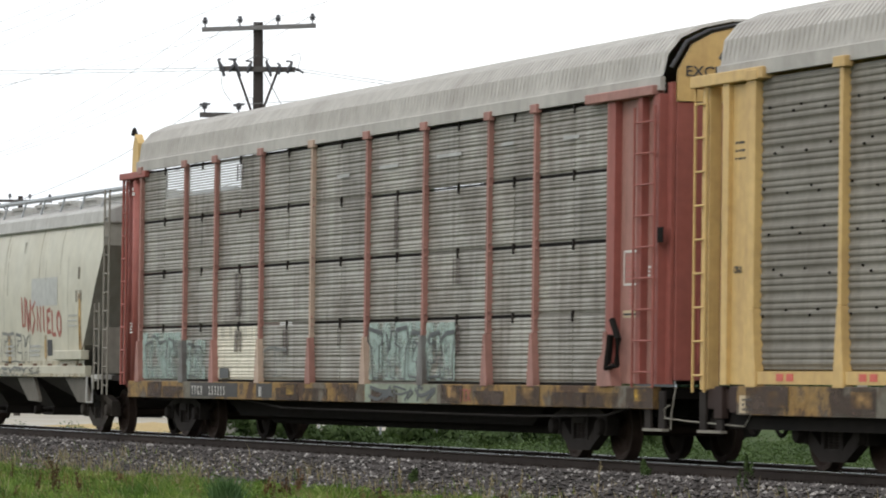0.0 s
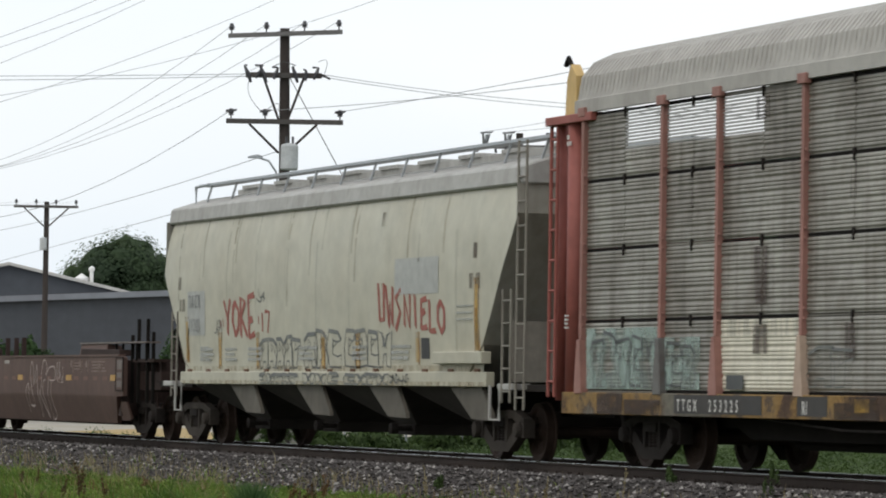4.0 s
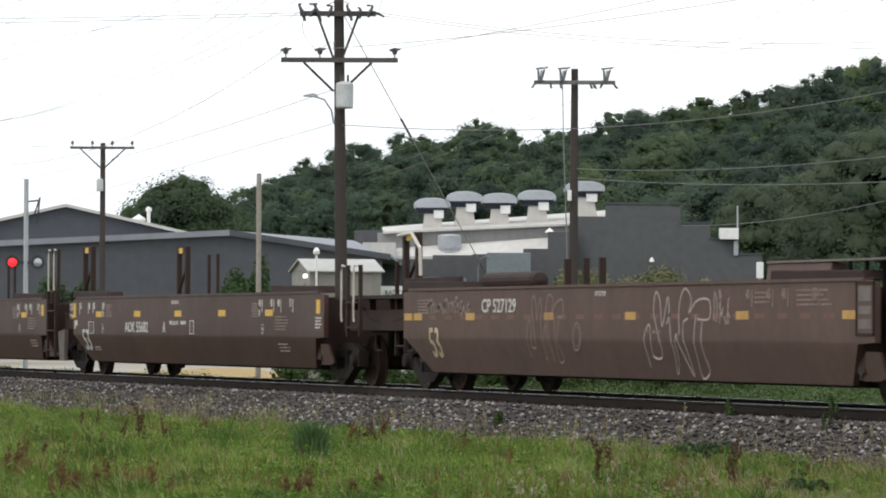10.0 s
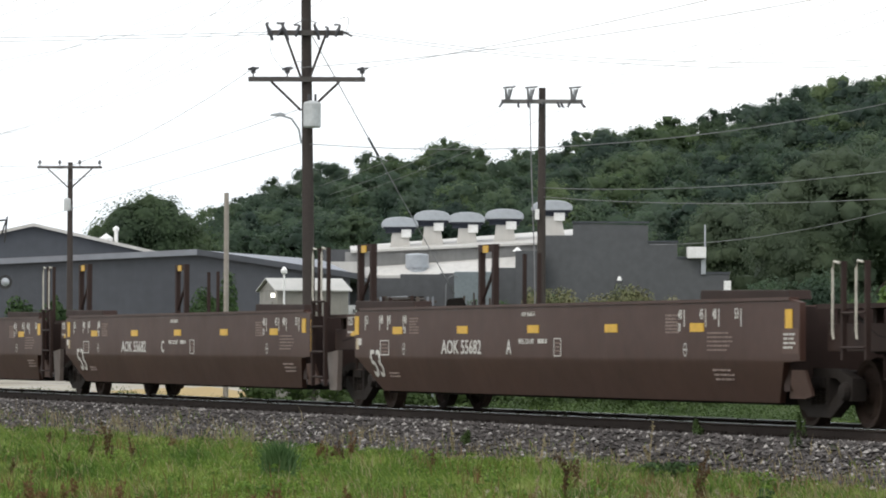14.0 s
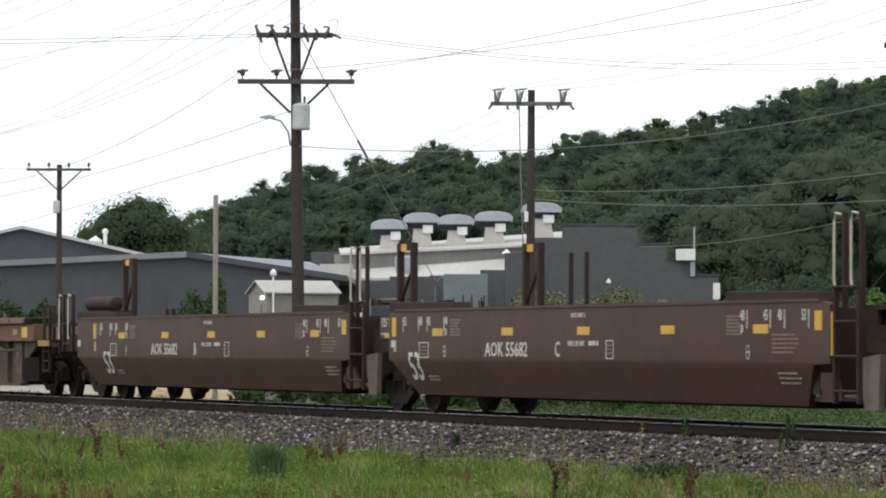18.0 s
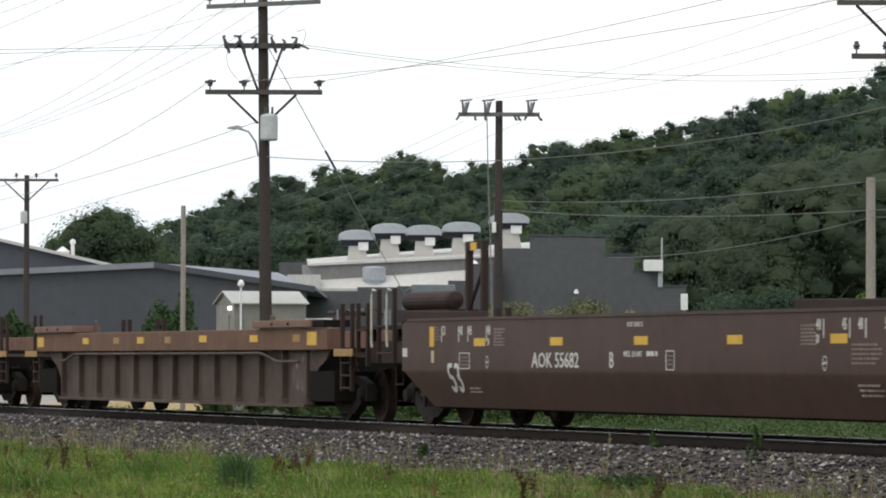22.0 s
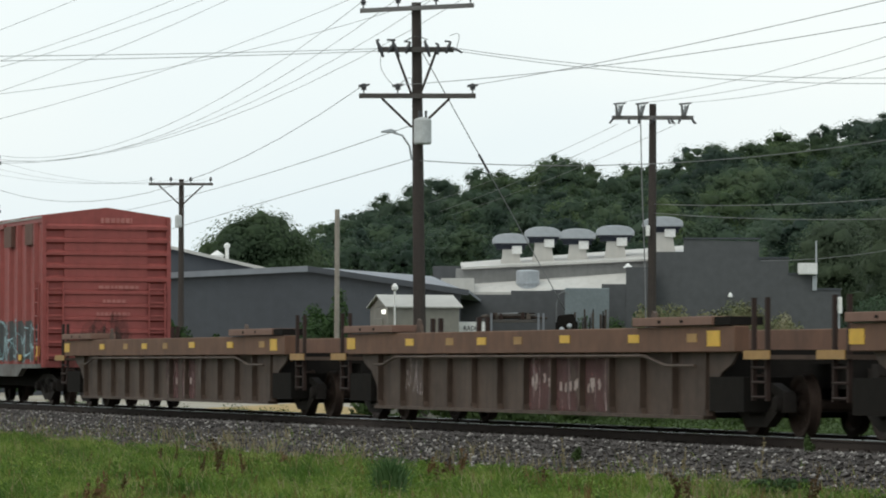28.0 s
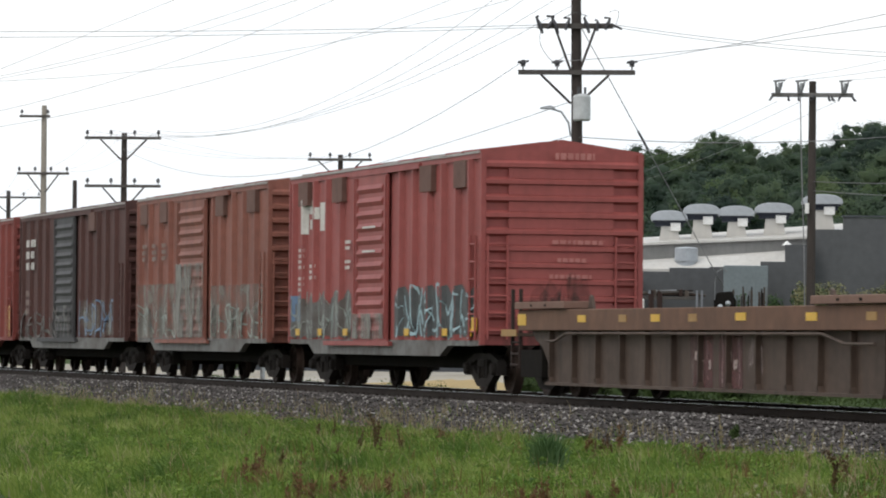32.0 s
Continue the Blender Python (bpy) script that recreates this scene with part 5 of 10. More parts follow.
for i in range(15):
    bx = 3.7 + 0.36 * i
    bush(bx, 181 + 2.0 * math.sin(i * 2.1), 4.0 + 0.35 * math.sin(i * 1.3) + 0.1 * (i > 10), 2.3, M_dry, "tall pale dry weeds in front of the factory wall", 80 + i, per=700, size=0.055, name="weeds")
for i, (bx, h) in enumerate(((2.1, 3.9), (2.7, 4.1), (3.2, 3.9))):
    bush(bx, 182, h, 1.9, M_bush, "dark green weeds against the factory wall", 300 + i, per=520, size=0.055, name="weeds")
bush(9.0, 183, 4.6, 1.6, M_seedhead, "pale feathery seeding weeds before the factory wall", 310, per=700, size=0.035, name="weeds")
g0 = np.random.default_rng(5)
for i in range(17):
    bush(-4.3 + 0.62 * i, 104.0 + 1.5 * math.sin(i * 2.3), 1.2 + 0.25 * math.sin(i * 1.7), 1.1, M_verge, "low rough growth at the edge of the yard", 260 + i, per=260, size=0.05, z=-0.85, name="weeds")
for i in range(44):
    x = -50 - i * 2.4 + g0.random()
    y = 30.5 + 3.5 * g0.random()
    n = 6 + int(3 * g0.random())
    lumps = [((x + g0.normal() * 0.7, y + g0.normal() * 0.4, ground_z(x, y) + 0.02 + 0.16 * g0.random()), (0.6, 0.45, 0.12)) for _ in range(n)]
    if -152 < x < -112:
        continue
    ob = new("undergrowth", foliage("undergrowth", lumps, 130, 0.045, 100 + i, M_verge))
    tagged(ob, "low green undergrowth on the far side of the track", "undergrowth", group="undergrowth beyond the track")


# ---- things standing behind the track ----
def build_yard():
    s = thing("radio_sign", "small white board sign lettered RADIO on two posts", "sign", back(-2.47, 116, 0))
    bm = bmesh.new()
    box(bm, -0.41, 0.41, -0.02, 0.02, 1.83, 2.12)
    part("board", bm, M_white, s, "white sign board", bevel=0.005)
    for x in (-0.3, 0.3):
        bm = bmesh.new()
        tube(bm, [(x, 0.04, -0.6), (x, 0.04, 2.0)], 0.025, 6)
        part("post", bm, M_galv, s)
    lettering(s, "RADIO", -0.19, 1.89, 0.13, -0.02, M_sign, squeeze=0.85)
    g = random.Random(8)
    r = thing("storage_rack", "open steel storage rack loaded with dark pipe and old timber", "storage rack", back(-1.45, 125, 0))
    for x in (-0.62, 0.72, 0.86):
        bm = bmesh.new()
        box(bm, x - 0.03, x + 0.03, -0.05, 0.0, -0.6, 2.46)
        part("upright", bm, M_roofgrey, r, "pale steel upright")
    for z in (1.45, 2.2):
        bm = bmesh.new()
        box(bm, -0.9, 0.9, 0.0, 0.8, z, z + 0.08)
        part("shelf", bm, M_arm, r)
    for z in (2.28, 1.53):
        for i in range(16):
            # long bars and pipes lying along the shelf, ends uneven
            bm = bmesh.new()
            x, y, w, t = g.uniform(-1.0, 0.1), 0.04 + 0.045 * i, g.uniform(0.5, 1.0), g.uniform(0.02, 0.045)
            lift = g.uniform(0.0, 0.16)
            if i % 3:
                tube(bm, [(x, y, z + t + lift), (x + w, y, z + t + lift + g.uniform(-0.03, 0.05))], t, 7)
            else:
                box(bm, x, x + w, y, y + 0.06, z + lift, z + lift + 2 * t)
            part("stored_bar", bm, (M_arm, M_tie, M_ribbody, M_cutout, M_truck)[i % 5], r)
        for i in range(5):
            bm = bmesh.new()
            x = g.uniform(-0.9, 0.75)
            prism(bm, [(x, z), (x + 0.14, z), (x + 0.12, z + 0.12 + 0.1 * g.random()), (x + 0.03, z + 0.2)], 0.02, 0.5)
            part("stored_casting", bm, M_tie if i % 2 else M_wellpost, r, bevel=0.01)
    pallet = thing("scrap_pile", "heap of rusty brackets and pipe ends beside the works", "scrap pile", back(0.75, 125, 0))
    for i in range(22):
        bm = bmesh.new()
        x, h = g.uniform(-0.5, 0.5), g.uniform(2.2, 2.6)
        tube(bm, [(x, g.uniform(0, 0.6), -0.6), (x + g.uniform(-0.12, 0.12), g.uniform(0, 0.6), h)], g.uniform(0.015, 0.04), 6)
        part("standing_bar", bm, (M_truck, M_tie, M_cutout)[i % 3], pallet)
    c = thing("compressor", "black compressor with pale bent exhaust pipe beside the works", "machine", back(0.05, 125, 0))
    bm = bmesh.new()
    prism(bm, [(-0.3, -0.6), (0.32, -0.6), (0.32, 2.2), (0.2, 2.45), (-0.22, 2.4), (-0.3, 2.2)], 0.0, 0.8)
    part("body", bm, M_under, c, bevel=0.03)
    for x, z in ((-0.12, 2.0), (0.1, 2.1), (0.22, 1.85)):
        bm = bmesh.new()
        lathe(bm, [(0.02, -0.1), (0.07, -0.08), (0.08, 0.0)], "y", (x, 0.0, z), 10)
        part("gauge", bm, M_galv, c)
    bm = bmesh.new()
    tube(bm, [(-0.28, -0.05, 2.2), (-0.27, -0.05, 2.75), (-0.2, -0.05, 3.0), (-0.06, -0.05, 3.08), (0.08, -0.05, 3.0)], 0.018, 8)
    part("exhaust_pipe", bm, M_cutout, c, "thin bent grey pipe")
    p = thing("white_meter_post", "small white box on a post beside the factory", "meter post", back(14.3, 230, 0))
    bm = bmesh.new()
    tube(bm, [(0, 0, -0.6), (0, 0, 4.2)], 0.06, 8)
    part("post", bm, M_galv, p)
    bm = bmesh.new()
    box(bm, -0.18, 0.18, -0.15, 0.15, 3.75, 4.6)
    part("box", bm, M_white, p, bevel=0.02)


# ---- train paints ----
M_truckdusty = surface("dusty_truck_steel", (0.060, 0.051, 0.043), (0.028, 0.023, 0.020), rough=0.85, grain=9, patch=2.2, bump=0.3, gloss=0.12, amount=0.8)
# Steel darkened in colour for the shade between and under the cars.
M_truck = surface("truck_steel", (0.030, 0.025, 0.022), (0.013, 0.011, 0.010), rough=0.85, grain=9, patch=2.2, bump=0.3, gloss=0.12, amount=0.8)
M_wheel = surface("wheel_steel", (0.042, 0.028, 0.022), (0.02, 0.016, 0.014), rough=0.7, metal=0.3, grain=9, patch=2, bump=0.15, gloss=0.12)
# Blacker than paint: deep shade under the cars is in this colour.
M_under = surface("underframe_black", (0.013, 0.012, 0.011), (0.024, 0.020, 0.017), rough=0.9, grain=6, patch=1, bump=0.2, gloss=0.04)
M_spring = surface("spring_steel", (0.03, 0.024, 0.021), rough=0.7, grain=9, patch=2, bump=0.1, gloss=0.12)
M_zinc = surface("side_screen", (0.318, 0.302, 0.260), (0.112, 0.091, 0.071), rough=0.48, metal=0.3, grain=7, patch=0.9, streak=0.75, bump=0.1, spread=0.24, amount=0.8)
M_screen_open = surface("pale_screen", (0.375, 0.375, 0.360), (0.270, 0.262, 0.240), rough=0.6, metal=0.1, grain=7, patch=0.9, streak=0.3, bump=0.1)
M_screen_cream = surface("cream_screen", (0.598, 0.564, 0.460), (0.414, 0.380, 0.310), rough=0.65, grain=7, patch=0.9, streak=0.5, bump=0.1)
M_roofzinc = surface("weathered_zinc_roof", (0.413, 0.394, 0.356), (0.250, 0.231, 0.206), rough=0.6, metal=0.15, grain=5, patch=0.7, streak=0.3, bump=0.1)
M_arred = surface("faded_red_paint", (0.275, 0.082, 0.064), (0.18, 0.062, 0.05), rough=0.65, grain=7, patch=0.9, streak=0.45, bump=0.08)
M_arpost = surface("salmon_post_paint", (0.315, 0.155, 0.125), (0.19, 0.10, 0.08), rough=0.65, grain=8, patch=1.2, streak=0.6, bump=0.1)
M_arpost_tan = surface("bleached_post", (0.42, 0.315, 0.24), (0.28, 0.18, 0.135), rough=0.65, grain=8, patch=1.2, streak=0.5, bump=0.1)
M_aryellow = surface("yellow_autorack_paint", (0.55, 0.375, 0.145), (0.36, 0.23, 0.10), rough=0.6, grain=7, patch=0.9, streak=0.5, bump=0.08)
M_sill = patchy("rusty_yellow_sill", ((0.0, (0.036, 0.026, 0.021)), (0.44, (0.076, 0.046, 0.030)), (0.485, (0.240, 0.144, 0.048)), (0.53, (0.216, 0.140, 0.060)), (0.555, (0.088, 0.060, 0.040)), (0.62, (0.144, 0.132, 0.104)), (1.0, (0.048, 0.036, 0.029))), 0.55)
M_sillblack = surface("black_stencil_panel", (0.04, 0.038, 0.036), (0.07, 0.06, 0.05), rough=0.7, grain=8, patch=1.5, bump=0.05)
M_reflect = surface("yellow_reflector", (0.62, 0.36, 0.02), (0.45, 0.26, 0.03), rough=0.45, grain=9, patch=3, bump=0.02)
M_reflect_faded = surface("faded_reflector", (0.45, 0.26, 0.06), (0.32, 0.18, 0.06), rough=0.55, grain=9, patch=3, bump=0.02)
M_reflect_worn = surface("worn_reflector", (0.33, 0.19, 0.06), (0.22, 0.12, 0.05), rough=0.6, grain=9, patch=3, bump=0.02)
M_redmark = surface("red_reflector", (0.55, 0.10, 0.07), rough=0.5, grain=9, patch=3, bump=0.02)
M_stripdim = surface("worn_red_strip", (0.135, 0.060, 0.042), (0.10, 0.052, 0.038), rough=0.6, grain=9, patch=3, bump=0.02)
M_cream = surface("hopper_cream", (0.44, 0.424, 0.333), (0.335, 0.30, 0.218), rough=0.46, grain=3, patch=0.4, streak=0.2, bump=0.06, amount=0.55)
M_hopgrey = surface("hopper_roof_grey", (0.40, 0.395, 0.37), (0.22, 0.20, 0.175), rough=0.65, grain=5, patch=1.4, streak=0.45, bump=0.08)
M_hopendshade = surface("hopper_end_shade", (0.30, 0.288, 0.245), (0.17, 0.155, 0.13), rough=0.75, grain=5, patch=0.8, streak=0.4, bump=0.08)
M_hopladder = surface("weathered_ladder", (0.22, 0.205, 0.17), (0.13, 0.11, 0.09), rough=0.7, grain=8, patch=1.5, streak=0.5, bump=0.08)
M_hopbayshade = surface("hopper_bay", (0.042, 0.036, 0.029), (0.022, 0.018, 0.015), rough=0.75, grain=5, patch=0.9, streak=0.7, bump=0.08, amount=0.8)
M_hopbaylit = surface("hopper_bay_lit", (0.112, 0.100, 0.080), (0.062, 0.054, 0.043), rough=0.75, grain=5, patch=0.9, streak=0.6, bump=0.08, amount=0.7)
M_greypatch = surface("grey_overpaint", (0.375, 0.38, 0.355), (0.325, 0.325, 0.30), rough=0.6, grain=6, patch=2, bump=0.02)
M_rustdark = surface("rust_spot", (0.15, 0.075, 0.045), (0.08, 0.045, 0.03), rough=0.85, grain=15, patch=4, bump=0.1)
M_wellbrown = surface("well_car_brown", (0.064, 0.031, 0.023), (0.043, 0.022, 0.016), rough=0.55, grain=4, patch=0.45, streak=0.4, bump=0.06, gloss=0.3)
M_wellfaded = surface("faded_well_brown", (0.101, 0.058, 0.045), (0.062, 0.039, 0.031), rough=0.7, grain=5, patch=0.5, streak=0.45, bump=0.08)
M_scuffed = surface("scuffed_plate", (0.150, 0.122, 0.106), (0.08, 0.06, 0.052), rough=0.6, grain=9, patch=2.5, streak=0.4, bump=0.08)
M_wellpost = surface("well_post_brown", (0.038, 0.023, 0.019), (0.022, 0.016, 0.014), rough=0.75, grain=6, patch=1.5, bump=0.1, gloss=0.2)
M_ribrust = surface("rusty_top_chord", (0.150, 0.076, 0.046), (0.066, 0.040, 0.029), rough=0.8, grain=5, patch=0.7, streak=0.35, bump=0.12, amount=0.7)
M_ribcover = surface("pale_rust_cover", (0.185, 0.105, 0.078), (0.11, 0.066, 0.05), rough=0.8, grain=5, patch=0.9, streak=0.2, bump=0.1)
M_zincdark = surface("dusty_side_screen", (0.190, 0.177, 0.147), (0.10, 0.086, 0.068), rough=0.65, metal=0.1, grain=7, patch=0.8, streak=0.6, bump=0.1, spread=0.2, amount=0.7)
M_ribbody = surface("rib_side_brown", (0.084, 0.055, 0.040), (0.036, 0.023, 0.017), rough=0.75, grain=6, patch=1.1, streak=0.75, bump=0.1, amount=0.75)
M_bx1 = surface("boxcar_red", (0.29, 0.070, 0.062), (0.19, 0.054, 0.048), rough=0.6, grain=6, patch=0.7, streak=0.35, bump=0.06)
M_bx2 = surface("boxcar_orange_red", (0.235, 0.086, 0.060), (0.12, 0.054, 0.042), rough=0.65, grain=6, patch=0.7, streak=0.6, bump=0.08)
M_bx3 = surface("boxcar_dark_brown", (0.082, 0.032, 0.026), (0.045, 0.024, 0.020), rough=0.7, grain=6, patch=0.7, streak=0.4, bump=0.08)
M_bx3door = surface("boxcar_grey_door", (0.062, 0.060, 0.062), (0.04, 0.037, 0.036), rough=0.7, grain=6, patch=0.9, streak=0.4, bump=0.08)
M_bx4 = surface("boxcar_maroon", (0.22, 0.05, 0.04), (0.13, 0.04, 0.033), rough=0.7, grain=6, patch=0.7, streak=0.4, bump=0.08)
M_bxroof = surface("boxcar_roof_zinc", (0.40, 0.37, 0.35), (0.24, 0.19, 0.17), rough=0.6, metal=0.2, grain=5, patch=0.7, streak=0.2, bump=0.1)
M_soot = surface("soot_stain", (0.145, 0.078, 0.062), (0.09, 0.052, 0.042), rough=0.85, grain=7, patch=1.2, bump=0.05)
M_pipe = surface("pale_pipe", (0.50, 0.47, 0.40), (0.34, 0.31, 0.26), rough=0.5, grain=12, patch=2, bump=0.03)
M_letter = surface("white_lettering", (0.58, 0.56, 0.52), (0.40, 0.37, 0.33), rough=0.6, grain=18, patch=3, bump=0.0)
M_letterdim = surface("worn_lettering", (0.24, 0.18, 0.155), (0.13, 0.09, 0.078), rough=0.7, grain=18, patch=3, bump=0.0)
M_letterpink = surface("pink_worn_lettering", (0.42, 0.17, 0.15), (0.3, 0.09, 0.08), rough=0.7, grain=18, patch=3, bump=0.0)
M_lettertan = surface("tan_lettering", (0.46, 0.37, 0.24), (0.33, 0.25, 0.16), rough=0.7, grain=18, patch=3, bump=0.0)
M_letterblack = surface("black_lettering", (0.05, 0.05, 0.05), rough=0.7, grain=18, patch=3, bump=0.0)
M_lettergrey = surface("grey_lettering", (0.235, 0.24, 0.235), rough=0.7, grain=18, patch=3, bump=0.0)
M_tagred = surface("tag_red", (0.27, 0.068, 0.048), (0.33, 0.14, 0.10), rough=0.6, grain=18, patch=3, bump=0.0)
M_tagdark = surface("tag_dark", (0.055, 0.06, 0.062), (0.13, 0.13, 0.12), rough=0.6, grain=12, patch=2, bump=0.0)
M_taggrey = surface("tag_grey", (0.12, 0.125, 0.12), (0.26, 0.26, 0.22), rough=0.6, grain=12, patch=1.5, streak=0.5, bump=0.0)
M_tagteal = surface("tag_teal", (0.25, 0.31, 0.285), (0.30, 0.30, 0.26), rough=0.6, grain=9, patch=1.8, streak=0.6, bump=0.0, amount=0.9)
M_tagmint = surface("tag_mint_sill", (0.24, 0.29, 0.22), (0.12, 0.09, 0.06), rough=0.7, grain=9, patch=1.5, bump=0.0, amount=0.9)
M_tagblue = surface("tag_pale_blue", (0.33, 0.47, 0.50), (0.25, 0.32, 0.36), rough=0.6, grain=9, patch=1.5, bump=0.0)
M_tagsteel = surface("tag_deep_blue", (0.12, 0.19, 0.30), (0.2, 0.26, 0.32), rough=0.6, grain=9, patch=1.5, bump=0.0)
M_tagsilver = surface("tag_silver", (0.150, 0.148, 0.140), (0.068, 0.050, 0.041), rough=0.6, grain=7, patch=1.6, streak=0.8, bump=0.0, amount=1.0)
M_tagwhite = surface("tag_chalk", (0.40, 0.33, 0.30), (0.24, 0.17, 0.145), rough=0.7, grain=14, patch=2.5, bump=0.0)



def stain(name, color, strength, across=9.0, up=0.9):
    """A thin see-through rust wash, densest in broken vertical runs."""
    m, n, l, p = nodes_of(name)
    co = n.new("ShaderNodeTexCoord")
    mp = n.new("ShaderNodeMapping")
    mp.inputs["Scale"].default_value = (across, across, up)
    l.new(co.outputs["Object"], mp.inputs["Vector"])
    t = n.new("ShaderNodeTexNoise")
    t.inputs["Scale"].default_value, t.inputs["Detail"].default_value = 1.0, 5
    l.new(mp.outputs[0], t.inputs["Vector"])
    r = n.new("ShaderNodeMapRange")
    r.inputs["From Min"].default_value, r.inputs["From Max"].default_value, r.inputs["To Max"].default_value = 0.35, 0.65, strength
    l.new(t.outputs["Fac"], r.inputs["Value"])
    l.new(r.outputs[0], p.inputs["Alpha"])
    p.inputs["Base Color"].default_value, p.inputs["Roughness"].default_value = (*color, 1), 0.85
    return m


M_hopstrip = surface("worn_yellow_strip", (0.46, 0.29, 0.07), (0.36, 0.30, 0.2), rough=0.6, grain=14, patch=4, bump=0.02, amount=0.9)
M_rustrun = stain("brown_rust_run", (0.33, 0.24, 0.12), 0.32, 6.0, 1.2)
M_sillgrime = stain("sill_grime", (0.075, 0.050, 0.036), 0.85, 1.7, 3.0)
M_stain = stain("rust_wash", (0.07, 0.045, 0.03), 0.7)
M_grime = stain("grime_wash", (0.22, 0.21, 0.18), 0.16)
M_sootwash = stain("soot_wash", (0.07, 0.042, 0.035), 0.42)
M_sign = surface("sign_black", (0.03, 0.03, 0.03), rough=0.7, grain=10, patch=3, bump=0.0)
M_rustwash = stain("orange_rust_wash", (0.34, 0.19, 0.06), 0.75)
M_silverwash = stain("silver_spray", (0.26, 0.25, 0.225), 0.8, 2.6, 1.1)
M_maroonwash = stain("maroon_spray", (0.125, 0.055, 0.052), 0.85, 1.5, 1.0)
M_chalkwash = stain("chalk_wash", (0.40, 0.32, 0.31), 0.75)
M_tealwash = stain("teal_spray", (0.40, 0.50, 0.45), 0.62, 2.5, 2.5)
NEAR = -1.53       # the train side that faces the camera
CARS, WHEELS = [], []


def progress(t):
    """How far the train has rolled at t seconds, in metres."""
    u = t / 32.0
    return ((((10.749 * u - 9.031) * u + 5.282) * u + 172.073) * u) - 0.026


# ---- shared train pieces ----
def wheelset_mesh():
    bm = bmesh.new()
    for s in (-1, 1):
        prof = [(0.10, 0.10), (0.13, 0.07), (0.15, 0.03), (0.32, 0.025), (0.37, 0.06), (0.425, 0.068), (0.43, -0.045), (0.455, -0.06), (0.455, -0.085), (0.37, -0.085), (0.33, -0.02), (0.15, -0.05), (0.1, -0.09)]
        lathe(bm, [(r, s * a) for r, a in prof], "y", (0, s * 0.755, 0), 28)
        for k in range(6):     # dished web holes and mould marks
            a = k * math.pi / 3
            box(bm, 0.25 * math.cos(a) - 0.02, 0.25 * math.cos(a) + 0.02, s * 0.755 + s * 0.02, s * 0.755 + s * 0.04, 0.25 * math.sin(a) - 0.02, 0.25 * math.sin(a) + 0.02)
    lathe(bm, [(0.085, -1.05), (0.085, 1.05)], "y", (0, 0, 0), 12)
    return finish(bm, "wheelset", M_wheel)


def side_frame_mesh(material):
    bm = bmesh.new()
    y0, y1 = -0.07, 0.07
    # compression member, tension members, columns, journal jaws
    prism(bm, [(-1.02, 0.50), (-1.02, 0.62), (-0.55, 0.74), (0.55, 0.74), (1.02, 0.62), (1.02, 0.50), (0.8, 0.52), (0.5, 0.62), (-0.5, 0.62), (-0.8, 0.52)], y0, y1)
    prism(bm, [(-0.80, 0.36), (-0.66, 0.52), (-0.30, 0.29), (0.30, 0.29), (0.66, 0.52), (0.80, 0.36), (0.36, 0.13), (-0.36, 0.13)], y0, y1)
    for s in (-1, 1):
        box(bm, s * 0.27 - 0.045, s * 0.27 + 0.045, y0 - 0.01, y1 + 0.01, 0.27, 0.66)
        prism(bm, [(s * 0.72, 0.34), (s * 1.06, 0.34), (s * 1.06, 0.6), (s * 0.72, 0.6)], y0 - 0.02, y1 + 0.02)
        lathe(bm, [(0.03, -0.18), (0.10, -0.17), (0.12, -0.12), (0.12, 0.0)], "y", (s * 0.89, 0, 0.455), 14)
    return finish(bm, "side_frame", material)


def spring_mesh():
    bm = bmesh.new()
    prof = [(0.045, 0.285)]
    for k in range(6):
        z = 0.295 + k * 0.038
        prof += [(0.05, z), (0.068, z + 0.012), (0.05, z + 0.024)]
    lathe(bm, prof + [(0.045, 0.525)], "z", (0, 0, 0), 10)
    return finish(bm, "spring", M_spring)


def bolster_mesh():
    bm = bmesh.new()
    prism(bm, [(-1.12, 0.5), (1.12, 0.5), (1.12, 0.62), (0.6, 0.72), (-0.6, 0.72), (-1.12, 0.62)], -0.21, 0.21, "x")
    box(bm, -0.62, -0.55, -0.7, 0.7, 0.4, 0.5)
    box(bm, 0.55, 0.62, -0.7, 0.7, 0.4, 0.5)
    return finish(bm, "bolster", M_truck)


SHARED = dict(wheelset=wheelset_mesh(), frame=side_frame_mesh(M_truck), dusty=side_frame_mesh(M_truckdusty), spring=spring_mesh(), bolster=bolster_mesh())
WHEEL_R, AXLE = 0.43, 0.875


def truck(car, x, frame_kind="frame"):
    t = new("truck", SHARED["bolster"])
    t.parent, t.location = car, (x, 0, 0)
    t["label"] = "dark cast steel two-axle truck"
    for s in (-1, 1):
        f = new("side_frame", SHARED[frame_kind])
        f.parent, f.location = t, (0, s * 1.02, 0)
        if s > 0:
            f.rotation_euler = (0, 0, math.pi)
        for dx in (-0.15, 0.0, 0.15):
            c = new("spring", SHARED["spring"])
            c.parent, c.location = t, (dx, s * 1.02, 0)
        w = new("wheelset", SHARED["wheelset"])
        w.parent, w.location = t, (s * AXLE, 0, WHEEL_R)
        WHEELS.append((w, s * AXLE))
    return t


